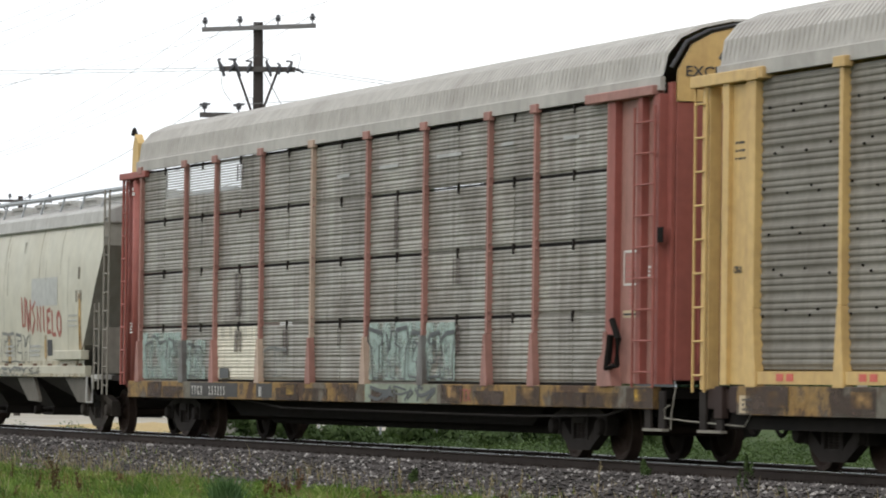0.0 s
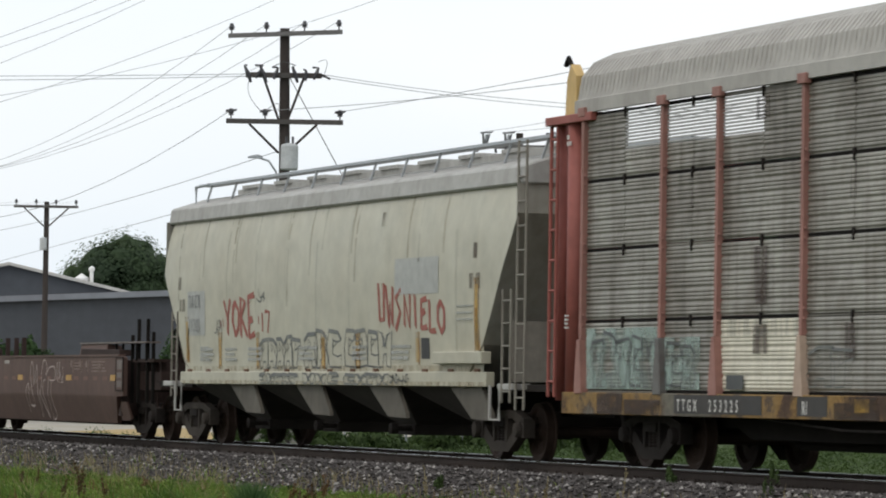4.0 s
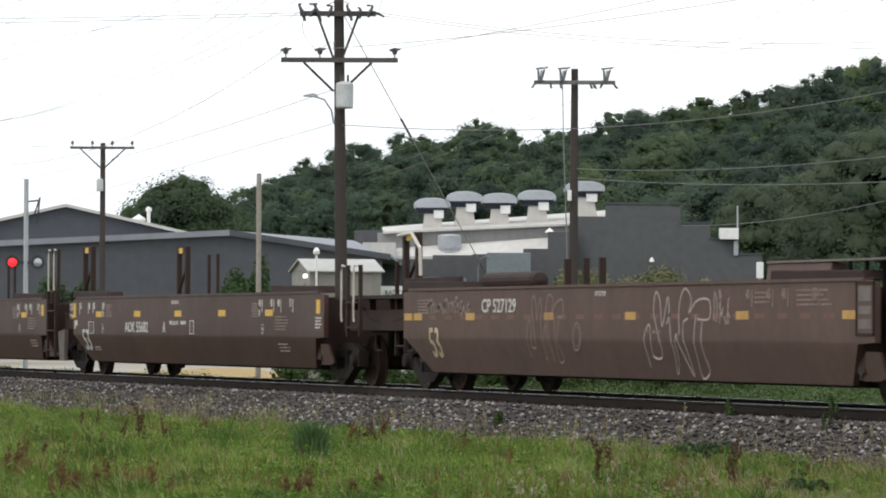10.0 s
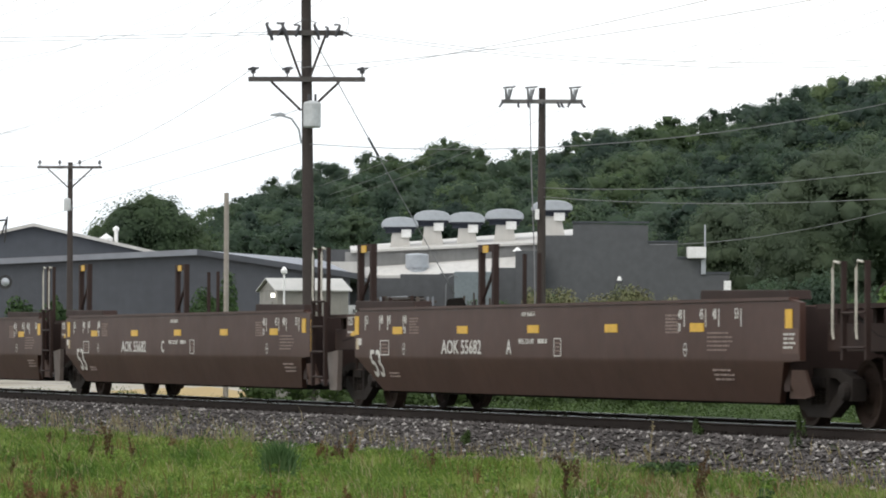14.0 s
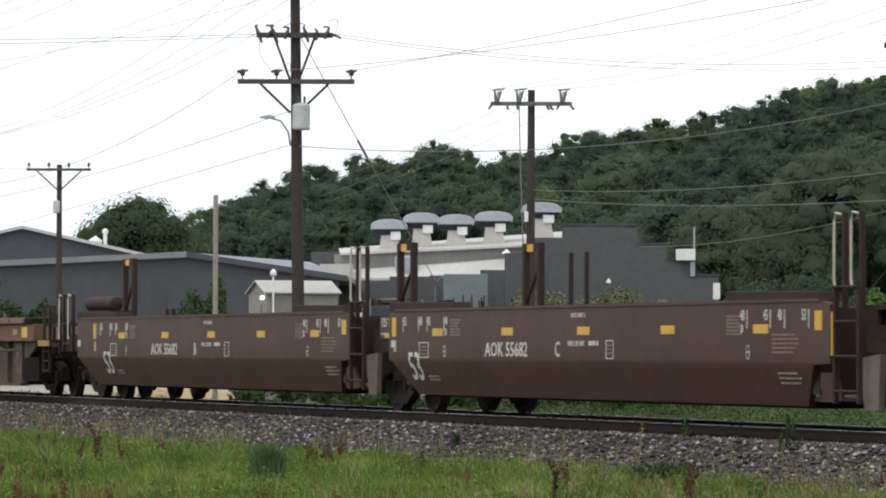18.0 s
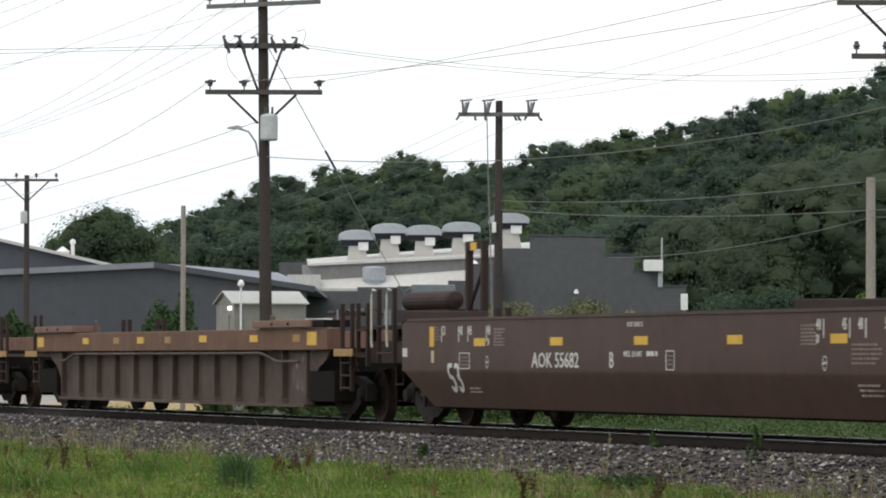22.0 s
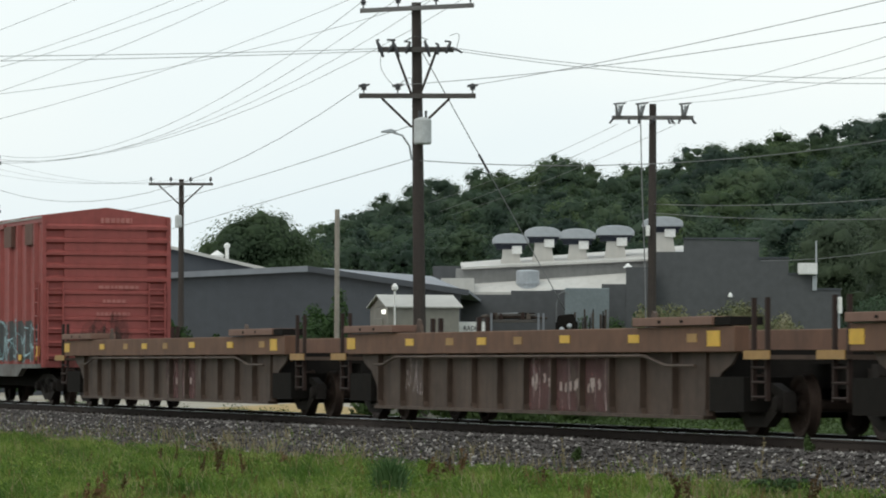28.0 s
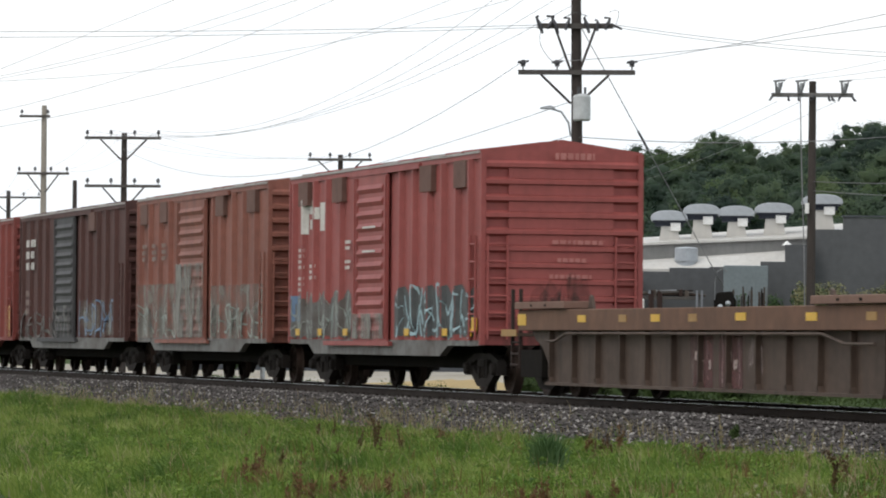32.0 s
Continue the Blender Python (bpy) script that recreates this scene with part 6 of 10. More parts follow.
def coupler(car, x, s, reach=0.75):
    """A draw bar and knuckle at the car's end; s: which way it points."""
    bm = bmesh.new()
    box(bm, min(x, x + s * reach * 0.6), max(x, x + s * reach * 0.6), -0.09, 0.09, 0.76, 0.94)
    a = x + s * reach * 0.55
    prism(bm, [(a, -0.14), (a + s * 0.3, -0.17), (a + s * 0.36, -0.02), (a + s * 0.2, 0.0), (a + s * 0.3, 0.12), (a, 0.15)], 0.70, 1.0, "z")
    part("coupler", bm, M_truck, car, "rusty steel coupler")
    bm = bmesh.new()
    pts = [(x + s * reach * (0.1 + 0.9 * i / 8), -0.3, 0.72 - 0.32 * math.sin(math.pi * i / 8)) for i in range(9)]
    tube(bm, pts, 0.03, 6)
    part("brake_hose", bm, M_under, car)


def ladder(car, x0, x1, y, z0, z1, n, material, r=0.022, axis="x", label=""):
    """Two uprights with rungs, along x or along y."""
    lad = new("ladder")
    lad.parent = car
    if label:
        lad["label"] = label
    for a in (x0, x1):
        bm = bmesh.new()
        p = (lambda z: (a, y, z)) if axis == "x" else (lambda z: (y, a, z))
        tube(bm, [p(z0), p(z1)], r * 1.3, 6)
        part("upright", bm, material, lad)
    for i in range(n):
        z = z0 + (z1 - z0) * (i + 0.5) / n
        bm = bmesh.new()
        tube(bm, [(x0, y, z), (x1, y, z)] if axis == "x" else [(y, x0, z), (y, x1, z)], r, 6)
        part("rung", bm, material, lad)
    return lad


def stirrup(car, x0, x1, z0, z1):
    """A corner step: two flat hangers and a worn rung under the sill's end."""
    st = new("corner_step")
    st.parent = car
    st["label"] = "dark hanging corner step with a worn rung"
    for a in (x0, x1 - 0.2):
        bm = bmesh.new()
        box(bm, a, a + 0.2, NEAR + 0.03, NEAR + 0.07, z0, z1)
        part("hanger", bm, M_truck, st, bevel=0.006)
    bm = bmesh.new()
    box(bm, x0, x1, NEAR, NEAR + 0.1, z0 - 0.025, z0 + 0.01)
    part("rung", bm, M_hopladder, st, "worn pale rung")


def cut_lever(car, x0, x1, z):
    """The long uncoupling rod with its bent handle and upright."""
    bm = bmesh.new()
    tube(bm, [(x0 + 0.12, NEAR + 0.02, z + 0.2), (x0 + 0.0, NEAR, z + 0.14), (x0 + 0.02, NEAR, z + 0.03), (x0 + 0.6, NEAR + 0.05, z), (x1, NEAR + 0.1, z - 0.05), (x1 + 0.2, NEAR + 0.1, z + 0.1)], 0.011, 6)
    tube(bm, [(x0 + 0.33, NEAR + 0.02, z + 0.42), (x0 + 0.25, NEAR, z + 0.1), (x0 + 0.22, NEAR, z - 0.12)], 0.011, 6)
    part("cut_lever", bm, M_hopladder, car, "pale bent uncoupling lever")


def plate(car, name, x0, x1, z0, z1, y, material, thick=0.008, label=""):
    bm = bmesh.new()
    box(bm, x0, x1, y - thick, y, z0, z1)
    return part(name, bm, material, car, label)


def lettering(car, words, x, z, height, y, material, squeeze=0.62, name="lettering", face="side", label="", gap=1.0, weight=0.014):
    """Words in plain type on the side (or, face 'end', on the +x end), from their lower left corner."""
    cu = bpy.data.curves.new("type", "FONT")
    cu.body, cu.size, cu.extrude, cu.resolution_u, cu.offset = words, height / 0.72, 0.002, 2, height * weight
    cu.space_character = gap
    tmp = bpy.data.objects.new("type", cu)
    me = bpy.data.meshes.new_from_object(tmp)
    bpy.data.objects.remove(tmp)
    me.materials.clear()
    me.materials.append(material)
    ob = new(name, me)
    ob.parent = car
    if face == "side":
        ob.matrix_basis = Matrix.Translation((x, y - 0.006, z)) @ pose(0, 0, 0, 90, 0, 0) @ Matrix.Diagonal((squeeze, 1, 1, 1))
    else:
        ob.matrix_basis = Matrix.Translation((y + 0.006, x, z)) @ pose(0, 0, 0, 90, 0, 90) @ Matrix.Diagonal((squeeze, 1, 1, 1))
    ob["label"] = label or f"painted lettering {words}"
    return ob


def bent(ob, z, crease=0.828, slope=0.377):
    """Folds lettering over the crease of a well car's side, from z up."""
    bm = bmesh.new()
    bm.from_mesh(ob.data)
    bmesh.ops.bisect_plane(bm, geom=bm.verts[:] + bm.edges[:] + bm.faces[:], plane_co=(0, crease - z, 0), plane_no=(0, 1, 0))
    for v in bm.verts:
        v.co.z -= max(0.0, crease - z - v.co.y) * slope
    bm.to_mesh(ob.data)
    bm.free()
    return ob


def bars(car, x, z, w, rows, y, material, pitch=0.055, h=0.028, seed=1, name="stencil", slope=0.0):
    """Rows of short plain bars, where small writing stands."""
    g = random.Random(seed)
    bm = bmesh.new()
    for r in range(rows):
        a = x
        while a < x + w * (0.7 + 0.3 * g.random()):
            b = a + g.uniform(0.03, 0.09) * max(1.0, h / 0.05)
            zz = z - r * pitch
            yy = y + slope * (zz - z)
            box(bm, a, min(b, x + w), yy - 0.006, yy, zz - h, zz)
            a = b + (0.022 + 0.3 * h) * g.uniform(0.7, 1.6)
    return tagged(part(name, bm, material, car, "rows of small stencilled writing"), kind="stuff")


def ribbon(bm, pts, width, y, slope=None, side=None):
    """A flat painted stroke along points (x, z) on a face at y (slope: y as a function of z)."""
    prev = None
    for i, (x, z) in enumerate(pts):
        a, b = pts[max(i - 1, 0)], pts[min(i + 1, len(pts) - 1)]
        dx, dz = b[0] - a[0], b[1] - a[1]
        n = math.hypot(dx, dz) or 1
        ox, oz = -dz / n * width / 2, dx / n * width / 2
        yy = side(x) if side else y if slope is None else slope(z)
        cur = (bm.verts.new((x + ox, yy - 0.006, z + oz)), bm.verts.new((x - ox, yy - 0.006, z - oz)))
        if prev:
            bm.faces.new((prev[0], prev[1], cur[1], cur[0]))
        prev = cur


def wobble(g, x, z, w, h, kind):
    """A loose sprayed stroke inside a cell: a hooked upright, a bow or a swoop."""
    if kind == 0:
        base = [(0.2, 0.0), (0.3, 0.5), (0.25, 1.0), (0.6, 0.85)]
    elif kind == 1:
        base = [(0.1, 0.8), (0.5, 0.45), (0.9, 0.7), (0.8, 0.1)]
    elif kind == 2:
        base = [(0.85, 0.95), (0.7, 0.4), (0.75, 0.0)]
    else:
        base = [(0.0, 0.25), (0.4, 0.1), (0.7, 0.5), (1.0, 0.3)]
    pts = [(x + (px + g.uniform(-0.14, 0.14)) * w, z + min(1.0, max(0.0, pz + g.uniform(-0.15, 0.15))) * h) for px, pz in base]
    fine = []
    for i in range(len(pts) - 1):
        p0, p1, p2, p3 = pts[max(i - 1, 0)], pts[i], pts[i + 1], pts[min(i + 2, len(pts) - 1)]
        for k in range(6):
            t = k / 6
            fine.append(tuple(0.5 * (2 * b + (c - a) * t + (2 * a - 5 * b + 4 * c - d) * t * t + (3 * b - a - 3 * c + d) * t ** 3) for a, b, c, d in zip(p0, p1, p2, p3)))
    return fine + [pts[-1]]


def tag_strokes(car, n, x, z, w, h, y, material, width, slope=None, seed=3, drop=0.0, label=""):
    """A row of loose sprayed strokes."""
    g = random.Random(seed)
    bm = bmesh.new()
    cell = w / n
    for i in range(n):
        for kind in g.sample(range(4), 2):
            ribbon(bm, wobble(g, x + i * cell, z - drop * i, cell * 0.9, h * g.uniform(0.8, 1.1), kind), width * g.uniform(0.8, 1.1), y, slope)
    return tagged(part("graffiti_tag", bm, material, car, label or "hand-sprayed graffiti tag"), kind="stuff")


def tag_blocks(car, x0, x1, z0, z1, y, line, fill=None, n=6, seed=5, slope=None, width=0.05, label="", side=None):
    """A large piece of graffiti: blotchy fill and sprayed strokes over it."""
    g = random.Random(seed)
    step = (x1 - x0) / n
    if fill:
        bm = bmesh.new()
        k = max(5 * n, int((x1 - x0) / 0.05)) if side else 5 * n
        at = lambda px, pz: bm.verts.new((px, (side(px) if side else slope(pz) if slope else y) - 0.004, pz))
        low = [at(x0 + (x1 - x0) * i / k, z0 + g.uniform(0, 0.08)) for i in range(k + 1)]
        top = [at(x0 + (x1 - x0) * i / k, z1 - 0.16 * (1 + math.sin(i * 0.9 * 5 * n / k)) * g.uniform(0.5, 1.0)) for i in range(k + 1)]
        for i in range(k):
            bm.faces.new((low[i], low[i + 1], top[i + 1], top[i]))
        part("graffiti_fill", bm, fill, car, label or "faded graffiti fill")
    bm = bmesh.new()
    for i in range(n):
        for kind in g.sample(range(4), 3):
            ribbon(bm, wobble(g, x0 + i * step, z0, step, (z1 - z0) * g.uniform(0.9, 1.0), kind), width * g.uniform(0.6, 1.2), y, slope, side)
    return tagged(part("graffiti", bm, line, car, label or "sprayed graffiti strokes"), kind="stuff")


GLYPHS = {"Y": [[(0, 1), (.5, .5), (1, 1)], [(.5, .5), (.4, 0)]], "O": [[(.5, 1), (.1, .8), (0, .4), (.4, 0), (.9, .2), (1, .7), (.5, 1)]], "R": [[(0, 0), (.1, 1), (.8, .85), (.1, .5), (.9, 0)]],
          "E": [[(1, 1), (.1, .95), (0, 0), (.9, .05)], [(.05, .5), (.7, .55)]], "U": [[(0, 1), (.1, .1), (.7, .1), (.9, 1)]], "W": [[(0, 1), (.2, 0), (.5, .6), (.8, 0), (1, 1)]], "S": [[(1, 1), (.2, .8), (.8, .4), (0, 0)]],
          "N": [[(0, 0), (.1, 1), (.8, 0), (1, 1)]], "I": [[(.5, 1), (.4, 0)]], "L": [[(.1, 1), (0, 0), (.9, .05)]], "1": [[(.5, 1), (.4, 0)]], "7": [[(0, 1), (1, .95), (.4, 0)]], " ": []}


def tag_words(car, words, x, z, w, h, y, material, width, slope=None, seed=3, drop=0.0, label="", twice=False):
    """Sprayed words that can be read, in plain strokes."""
    g = random.Random(seed)
    bm = bmesh.new()
    cell = w / len(words)
    for i, c in enumerate(words):
        for stroke in GLYPHS[c]:
            hh = h * g.uniform(0.85, 1.2)
            pts = [(x + i * cell + px * cell * 0.78 - 0.12 * hh * (pz - 0.5) + g.uniform(-0.015, 0.015), z - drop * i + pz * hh + g.uniform(-0.02, 0.02)) for px, pz in stroke]
            ribbon(bm, pts, width, y, slope)
            if twice:      # a second, thinner pass beside the first
                ribbon(bm, [(px + 0.45 * width, pz - 0.4 * width) for px, pz in pts], width * 0.6, y, slope)
    return tagged(part("graffiti_tag", bm, material, car, label or "hand-sprayed graffiti tag"), kind="stuff")


LOOPS = [[(0.0, 0.1), (0.03, 0.45), (0.1, 0.62), (0.14, 0.4), (0.1, 0.25), (0.2, 0.22), (0.25, 0.4), (0.17, 0.75), (0.2, 0.94), (0.27, 0.85), (0.3, 0.6), (0.38, 0.9), (0.42, 0.75), (0.36, 0.6)],
         [(0.4, 0.72), (0.43, 0.3), (0.38, 0.02), (0.46, 0.15), (0.5, 0.5), (0.55, 0.4), (0.6, 0.02), (0.63, 0.3), (0.62, 0.6), (0.7, 0.66)],
         [(0.56, 0.45), (0.56, 0.8), (0.64, 0.98), (0.74, 0.9), (0.7, 0.7), (0.82, 0.86), (1.0, 0.88), (1.0, 0.66), (0.84, 0.68)],
         [(0.8, 0.68), (0.78, 0.3), (0.74, 0.02), (0.88, 0.06), (0.86, 0.3), (0.9, 0.65)]]


def tag_loops(car, x0, x1, z0, z1, material, slope, width, seed):
    """One thin looping sprayed line, in long linked letters."""
    g = random.Random(seed)
    bm = bmesh.new()
    for loop in LOOPS:
        pts = [(x0 + (x1 - x0) * (a + g.uniform(-0.015, 0.015)), z0 + (z1 - z0) * min(1.0, b + g.uniform(-0.03, 0.03))) for a, b in loop]
        fine = []
        for i in range(len(pts) - 1):
            p0, p1, p2, p3 = pts[max(i - 1, 0)], pts[i], pts[i + 1], pts[min(i + 2, len(pts) - 1)]
            for k in range(6):
                t = k / 6
                fine.append(tuple(0.5 * (2 * b + (c - a) * t + (2 * a - 5 * b + 4 * c - d) * t * t + (3 * b - a - 3 * c + d) * t ** 3) for a, b, c, d in zip(p0, p1, p2, p3)))
        ribbon(bm, fine + [pts[-1]], width, 0, slope)
    return tagged(part("graffiti_tag", bm, material, car, "thin looping white graffiti line"), kind="stuff")


def tag_letters(car, x0, x1, z0, z1, line, n, seed, slope, width=0.038):
    """Tall outlined letter shapes with heavy tops, each a closed crooked line with a hole."""
    g = random.Random(seed)
    step, h = (x1 - x0) / n, z1 - z0
    bm = bmesh.new()
    for i in range(n):
        cx, lean = x0 + (i + 0.5) * step, g.uniform(-0.12, 0.12) * h
        wd = step * g.uniform(0.85, 1.2)
        top = g.uniform(0.86, 1.0)
        shape = g.choice(([(-0.5, 0.0), (-0.42, 0.55), (-0.5, top), (0.1, top * 0.97), (0.45, top * 0.8), (0.3, 0.5), (0.52, 0.3), (0.4, 0.0), (0.12, 0.02), (0.1, 0.22), (-0.18, 0.2), (-0.2, 0.0), (-0.5, 0.0)],
                          [(-0.45, 0.05), (-0.55, 0.5), (-0.35, top), (0.35, top * 0.95), (0.5, 0.7), (0.2, 0.66), (-0.1, 0.7), (-0.15, 0.35), (0.2, 0.3), (0.5, 0.32), (0.42, 0.02), (-0.45, 0.05)],
                          [(-0.4, 0.0), (-0.55, top), (-0.2, top * 0.96), (0.05, 0.5), (0.2, top * 0.9), (0.55, top), (0.42, 0.0), (0.15, 0.05), (0.1, 0.35), (-0.1, 0.3), (-0.15, 0.02), (-0.4, 0.0)],
                          [(-0.3, 0.0), (-0.38, 0.6), (-0.6, 0.7), (-0.5, top), (0.5, top * 0.93), (0.55, 0.68), (0.2, 0.62), (0.15, 0.0), (-0.3, 0.0)]))
        if g.random() < 0.4:
            shape = [(-a, b) for a, b in shape]
        pts = [(cx + a * wd + lean * b + g.uniform(-0.02, 0.02), z0 + b * h + g.uniform(-0.02, 0.02) * h) for a, b in shape]
        ribbon(bm, pts, width * g.uniform(0.8, 1.1), 0, slope)
        ribbon(bm, pts[2:5], width * 1.8, 0, lambda z: slope(z) - 0.001)
        hole = [(cx - 0.15 * wd + lean * 0.6, z0 + 0.5 * h), (cx + 0.12 * wd + lean * 0.7, z0 + 0.62 * h), (cx - 0.12 * wd + lean * 0.8, z0 + 0.76 * h)]
        ribbon(bm, hole + hole[:1], width * 0.7, 0, slope)
    return tagged(part("graffiti_outline", bm, line, car, "dark outlined graffiti letters"), kind="stuff")


# ---- autorack cars ----
def corrugated(bm, x0, x1, z0, z1, y, ridges=5, deep=0.013):
    """A screen with wide horizontal corrugations; light thickness behind."""
    prof = []
    h = (z1 - z0) / ridges
    for i in range(ridges):
        b = z0 + i * h
        prof += [(0.004, b + 0.02 * h), (0.004, b + 0.09 * h)]
        for k in range(3):     # three fine beads, then the deep groove
            c = b + (0.16 + 0.27 * k) * h
            prof += [(-0.2 * deep, c), (-deep, c + 0.07 * h), (-deep, c + 0.16 * h), (-0.2 * deep, c + 0.24 * h)]
    prof.append((0.0, z1))
    prism(bm, [(y + a, z) for a, z in prof] + [(y + 0.035, z1), (y + 0.035, z0)], x0, x1, "x")


def slatted(panel, x0, x1, z0, z1, y, n):
    """Separate level slats with gaps, on a panel."""
    h = (z1 - z0) / n
    for i in range(n):
        bm = bmesh.new()
        box(bm, x0, x1, y - 0.012, y + 0.012, z0 + i * h, z0 + (i + 0.58) * h)
        part("slat", bm, M_screen_open, panel)


def roof_shell(car, x0, x1, material, label, eave=4.98, top=5.86, pitch=0.15):
    """Arched roof of narrow ribbed sheets with an upright flange at each eave."""
    prof = [(-1.50, eave), (-1.50, eave + 0.1), (-1.47, eave + 0.12), (-1.40, eave + 0.40), (-1.22, eave + 0.62), (-0.92, eave + 0.76), (-0.5, eave + 0.86), (0, top)]
    prof += [(-a, b) for a, b in prof[-2::-1]]
    n = int((x1 - x0) / pitch)
    bm = bmesh.new()
    prev = None
    for i in range(n):
        for at, up in ((0.0, 0.035), (0.62, 0.035), (0.70, 0.0), (0.92, 0.0)):     # broad crown, narrow groove
            x = x0 + (x1 - x0) * (i + at) / n
            ring = [bm.verts.new((x, a * (1 + (up * 0.5 if 2 < j < len(prof) - 3 else 0)), b + (up if 2 < j < len(prof) - 3 else 0))) for j, (a, b) in enumerate(prof)]
            if prev:
                for j in range(len(prof) - 1):
                    bm.faces.new((prev[j], ring[j], ring[j + 1], prev[j + 1]))
            prev = ring
    part("roof", bm, material, car, label)
    # lap seams with dark patches
    for i in range(14):
        x = x0 + (x1 - x0) * (i + 0.5) / 14
        bm = bmesh.new()
        for (a, b), (c, d) in zip(prof[3:8], prof[4:9]):
            v = [bm.verts.new(p) for p in ((x - 0.03, a * 1.012, b + 0.03), (x + 0.06, a * 1.012, b + 0.03), (x + 0.06, c * 1.012, d + 0.03), (x - 0.03, c * 1.012, d + 0.03))]
            bm.faces.new(v)
        part("roof_seam", bm, M_grime, car)


def end_gable(car, x, s, material, label, words=False):
    """The arched panel over the end doors."""
    bm = bmesh.new()
    arc = [(-1.35, 4.75), (-1.35, 5.15), (-1.15, 5.5), (-0.85, 5.66), (-0.45, 5.76), (0, 5.8), (0.45, 5.76), (0.85, 5.66), (1.15, 5.5), (1.35, 5.15), (1.35, 4.75)]
    prism(bm, arc, x - 0.02, x + 0.02, "x")
    part("gable_panel", bm, material, car, label)
    bm = bmesh.new()
    arc2 = [(a * 1.07, b + 0.03) for a, b in arc[1:-1]]
    tube(bm, [(x + s * 0.02, a, b) for a, b in arc2], 0.03, 6)
    part("gable_edge", bm, M_black, car, "black gable edge strip")
    if words:
        lettering(car, "EXCESS", -1.25, 5.08, 0.14, x + 0.025, M_letterblack, squeeze=1.1, face="end")
        lettering(car, "HEIGHT CAR", -0.2, 5.08, 0.14, x + 0.025, M_letterblack, squeeze=1.1, face="end")


def autorack_red():
    x0 = -66.4
    car = thing("autorack_car", "weathered grey screened autorack freight car with faded red posts", "freight car", group="freight train")
    CARS.append((car, x0))
    L = lambda v: v - x0
    left, right = L(-78.65), L(-55.05)
    posts = [L(v) for v in (-78.65, -75.72, -73.8, -71.08, -68.25, -65.42, -62.68, -59.85, -57.93, -55.1)]
    rows = [1.04, 2.0, 2.985, 3.94, 4.87]
    g = random.Random(11)
    for i, (a, b) in enumerate(zip(posts, posts[1:])):
        for j in range(4):
            z0, z1 = rows[j] + 0.02, rows[j + 1] - 0.025
            mid = (a + b) / 2
            for k, (p, q) in enumerate(((a + 0.05, mid - 0.008), (mid + 0.008, b - 0.05))):
                name = "side_panel"
                if j == 3 and i < 3 and not (i == 0 and k == 0) and not (i == 2 and k == 1):
                    bm = bmesh.new()
                    corrugated(bm, p, q, z0, z0 + 0.37, NEAR + 0.08, 2)
                    slatted(part(name, bm, M_zinc, car, "half-open slatted screen panel"), p, q, z0 + 0.38, z1, NEAR + 0.08, 11)
                    continue
                bm = bmesh.new()
                corrugated(bm, p, q, z0, z1, NEAR + 0.08 + g.uniform(-0.006, 0.006))
                part(name, bm, M_screen_cream if (j == 0 and i == 2) else M_zinc, car, "cream repainted panel" if (j == 0 and i == 2) else "")
    # far side as plain screens, left open where the sky shows through
    for i, (a, b) in enumerate(zip(posts, posts[1:])):
        for j in range(4):
            bm = bmesh.new()
            if j == 3 and i < 4:
                box(bm, a + 0.03, b - 0.03, 1.44, 1.46, rows[j] + 0.02, rows[j] + 0.3)
            else:
                box(bm, a + 0.03, b - 0.03, 1.44, 1.46, rows[j] + 0.02, rows[j + 1] - 0.02)
            part("far_panel", bm, M_zinc, car)
    # horizontal dark channels between the rows, hinge clips
    for j in range(5):
        for i, (a, b) in enumerate(zip(posts, posts[1:])):
            # rusted channel, dark where the gap gapes and dusty elsewhere
            bm = bmesh.new()
            e = g.uniform(-0.008, 0.008)
            box(bm, a, b, NEAR + 0.075, NEAR + 0.13, rows[j] - 0.020 + e, rows[j] + 0.012 - e)
            part("panel_channel", bm, M_under if (i * 3 + j) % 5 else M_zincdark, car)
        if j:
            for a, b in zip(posts, posts[1:]):
                bm = bmesh.new()
                m = (a + b) / 2
                box(bm, m - 0.016, m + 0.016, NEAR + 0.045, NEAR + 0.08, rows[j] - 0.10, rows[j] + 0.03)
                box(bm, m - 0.02, m + 0.02, NEAR + 0.045, NEAR + 0.08, rows[j] - 0.02, rows[j] + 0.05)
                part("clip", bm, M_truck, car)
                if g.random() < 0.35:
                    w, d = g.uniform(0.12, 0.45), g.uniform(0.25, 0.8)
                    plate(car, "rust_run", m - w / 2, m + w / 2, rows[j] - 0.1 - d, rows[j] - 0.1, NEAR + 0.052, M_sootwash, thick=0.002)
    for i, p in enumerate(posts[1:-1] + [posts[0], posts[-1]]):
        tan = i == 3
        bm = bmesh.new()
        box(bm, p - 0.045, p + 0.045, NEAR - 0.0, NEAR + 0.1, 1.75, 4.86)
        box(bm, p - 0.13, p + 0.13, NEAR - 0.03, NEAR + 0.06, 4.84, 4.97)
        post = part("side_post", bm, M_arpost_tan if tan else M_arpost, car, "bleached tan side post" if tan else "faded red side post", bevel=0.008)
        bm = bmesh.new()
        prism(bm, [(p - 0.045, 1.75), (p + 0.045, 1.75), (p + 0.13, 1.12), (p + 0.13, 1.0), (p - 0.13, 1.0), (p - 0.13, 1.12)], NEAR - 0.03, NEAR + 0.1)
        foot, words = {0: (M_tagsilver, "grey repainted post foot"), 2: (M_arpost_tan, "pale bleached post foot"), 4: (M_arpost_tan, "pale bleached post foot"), 5: (M_tagsilver, "grey repainted post foot")}.get(i, (M_arpost, ""))
        part("post_foot", bm, foot, post, words, bevel=0.008)
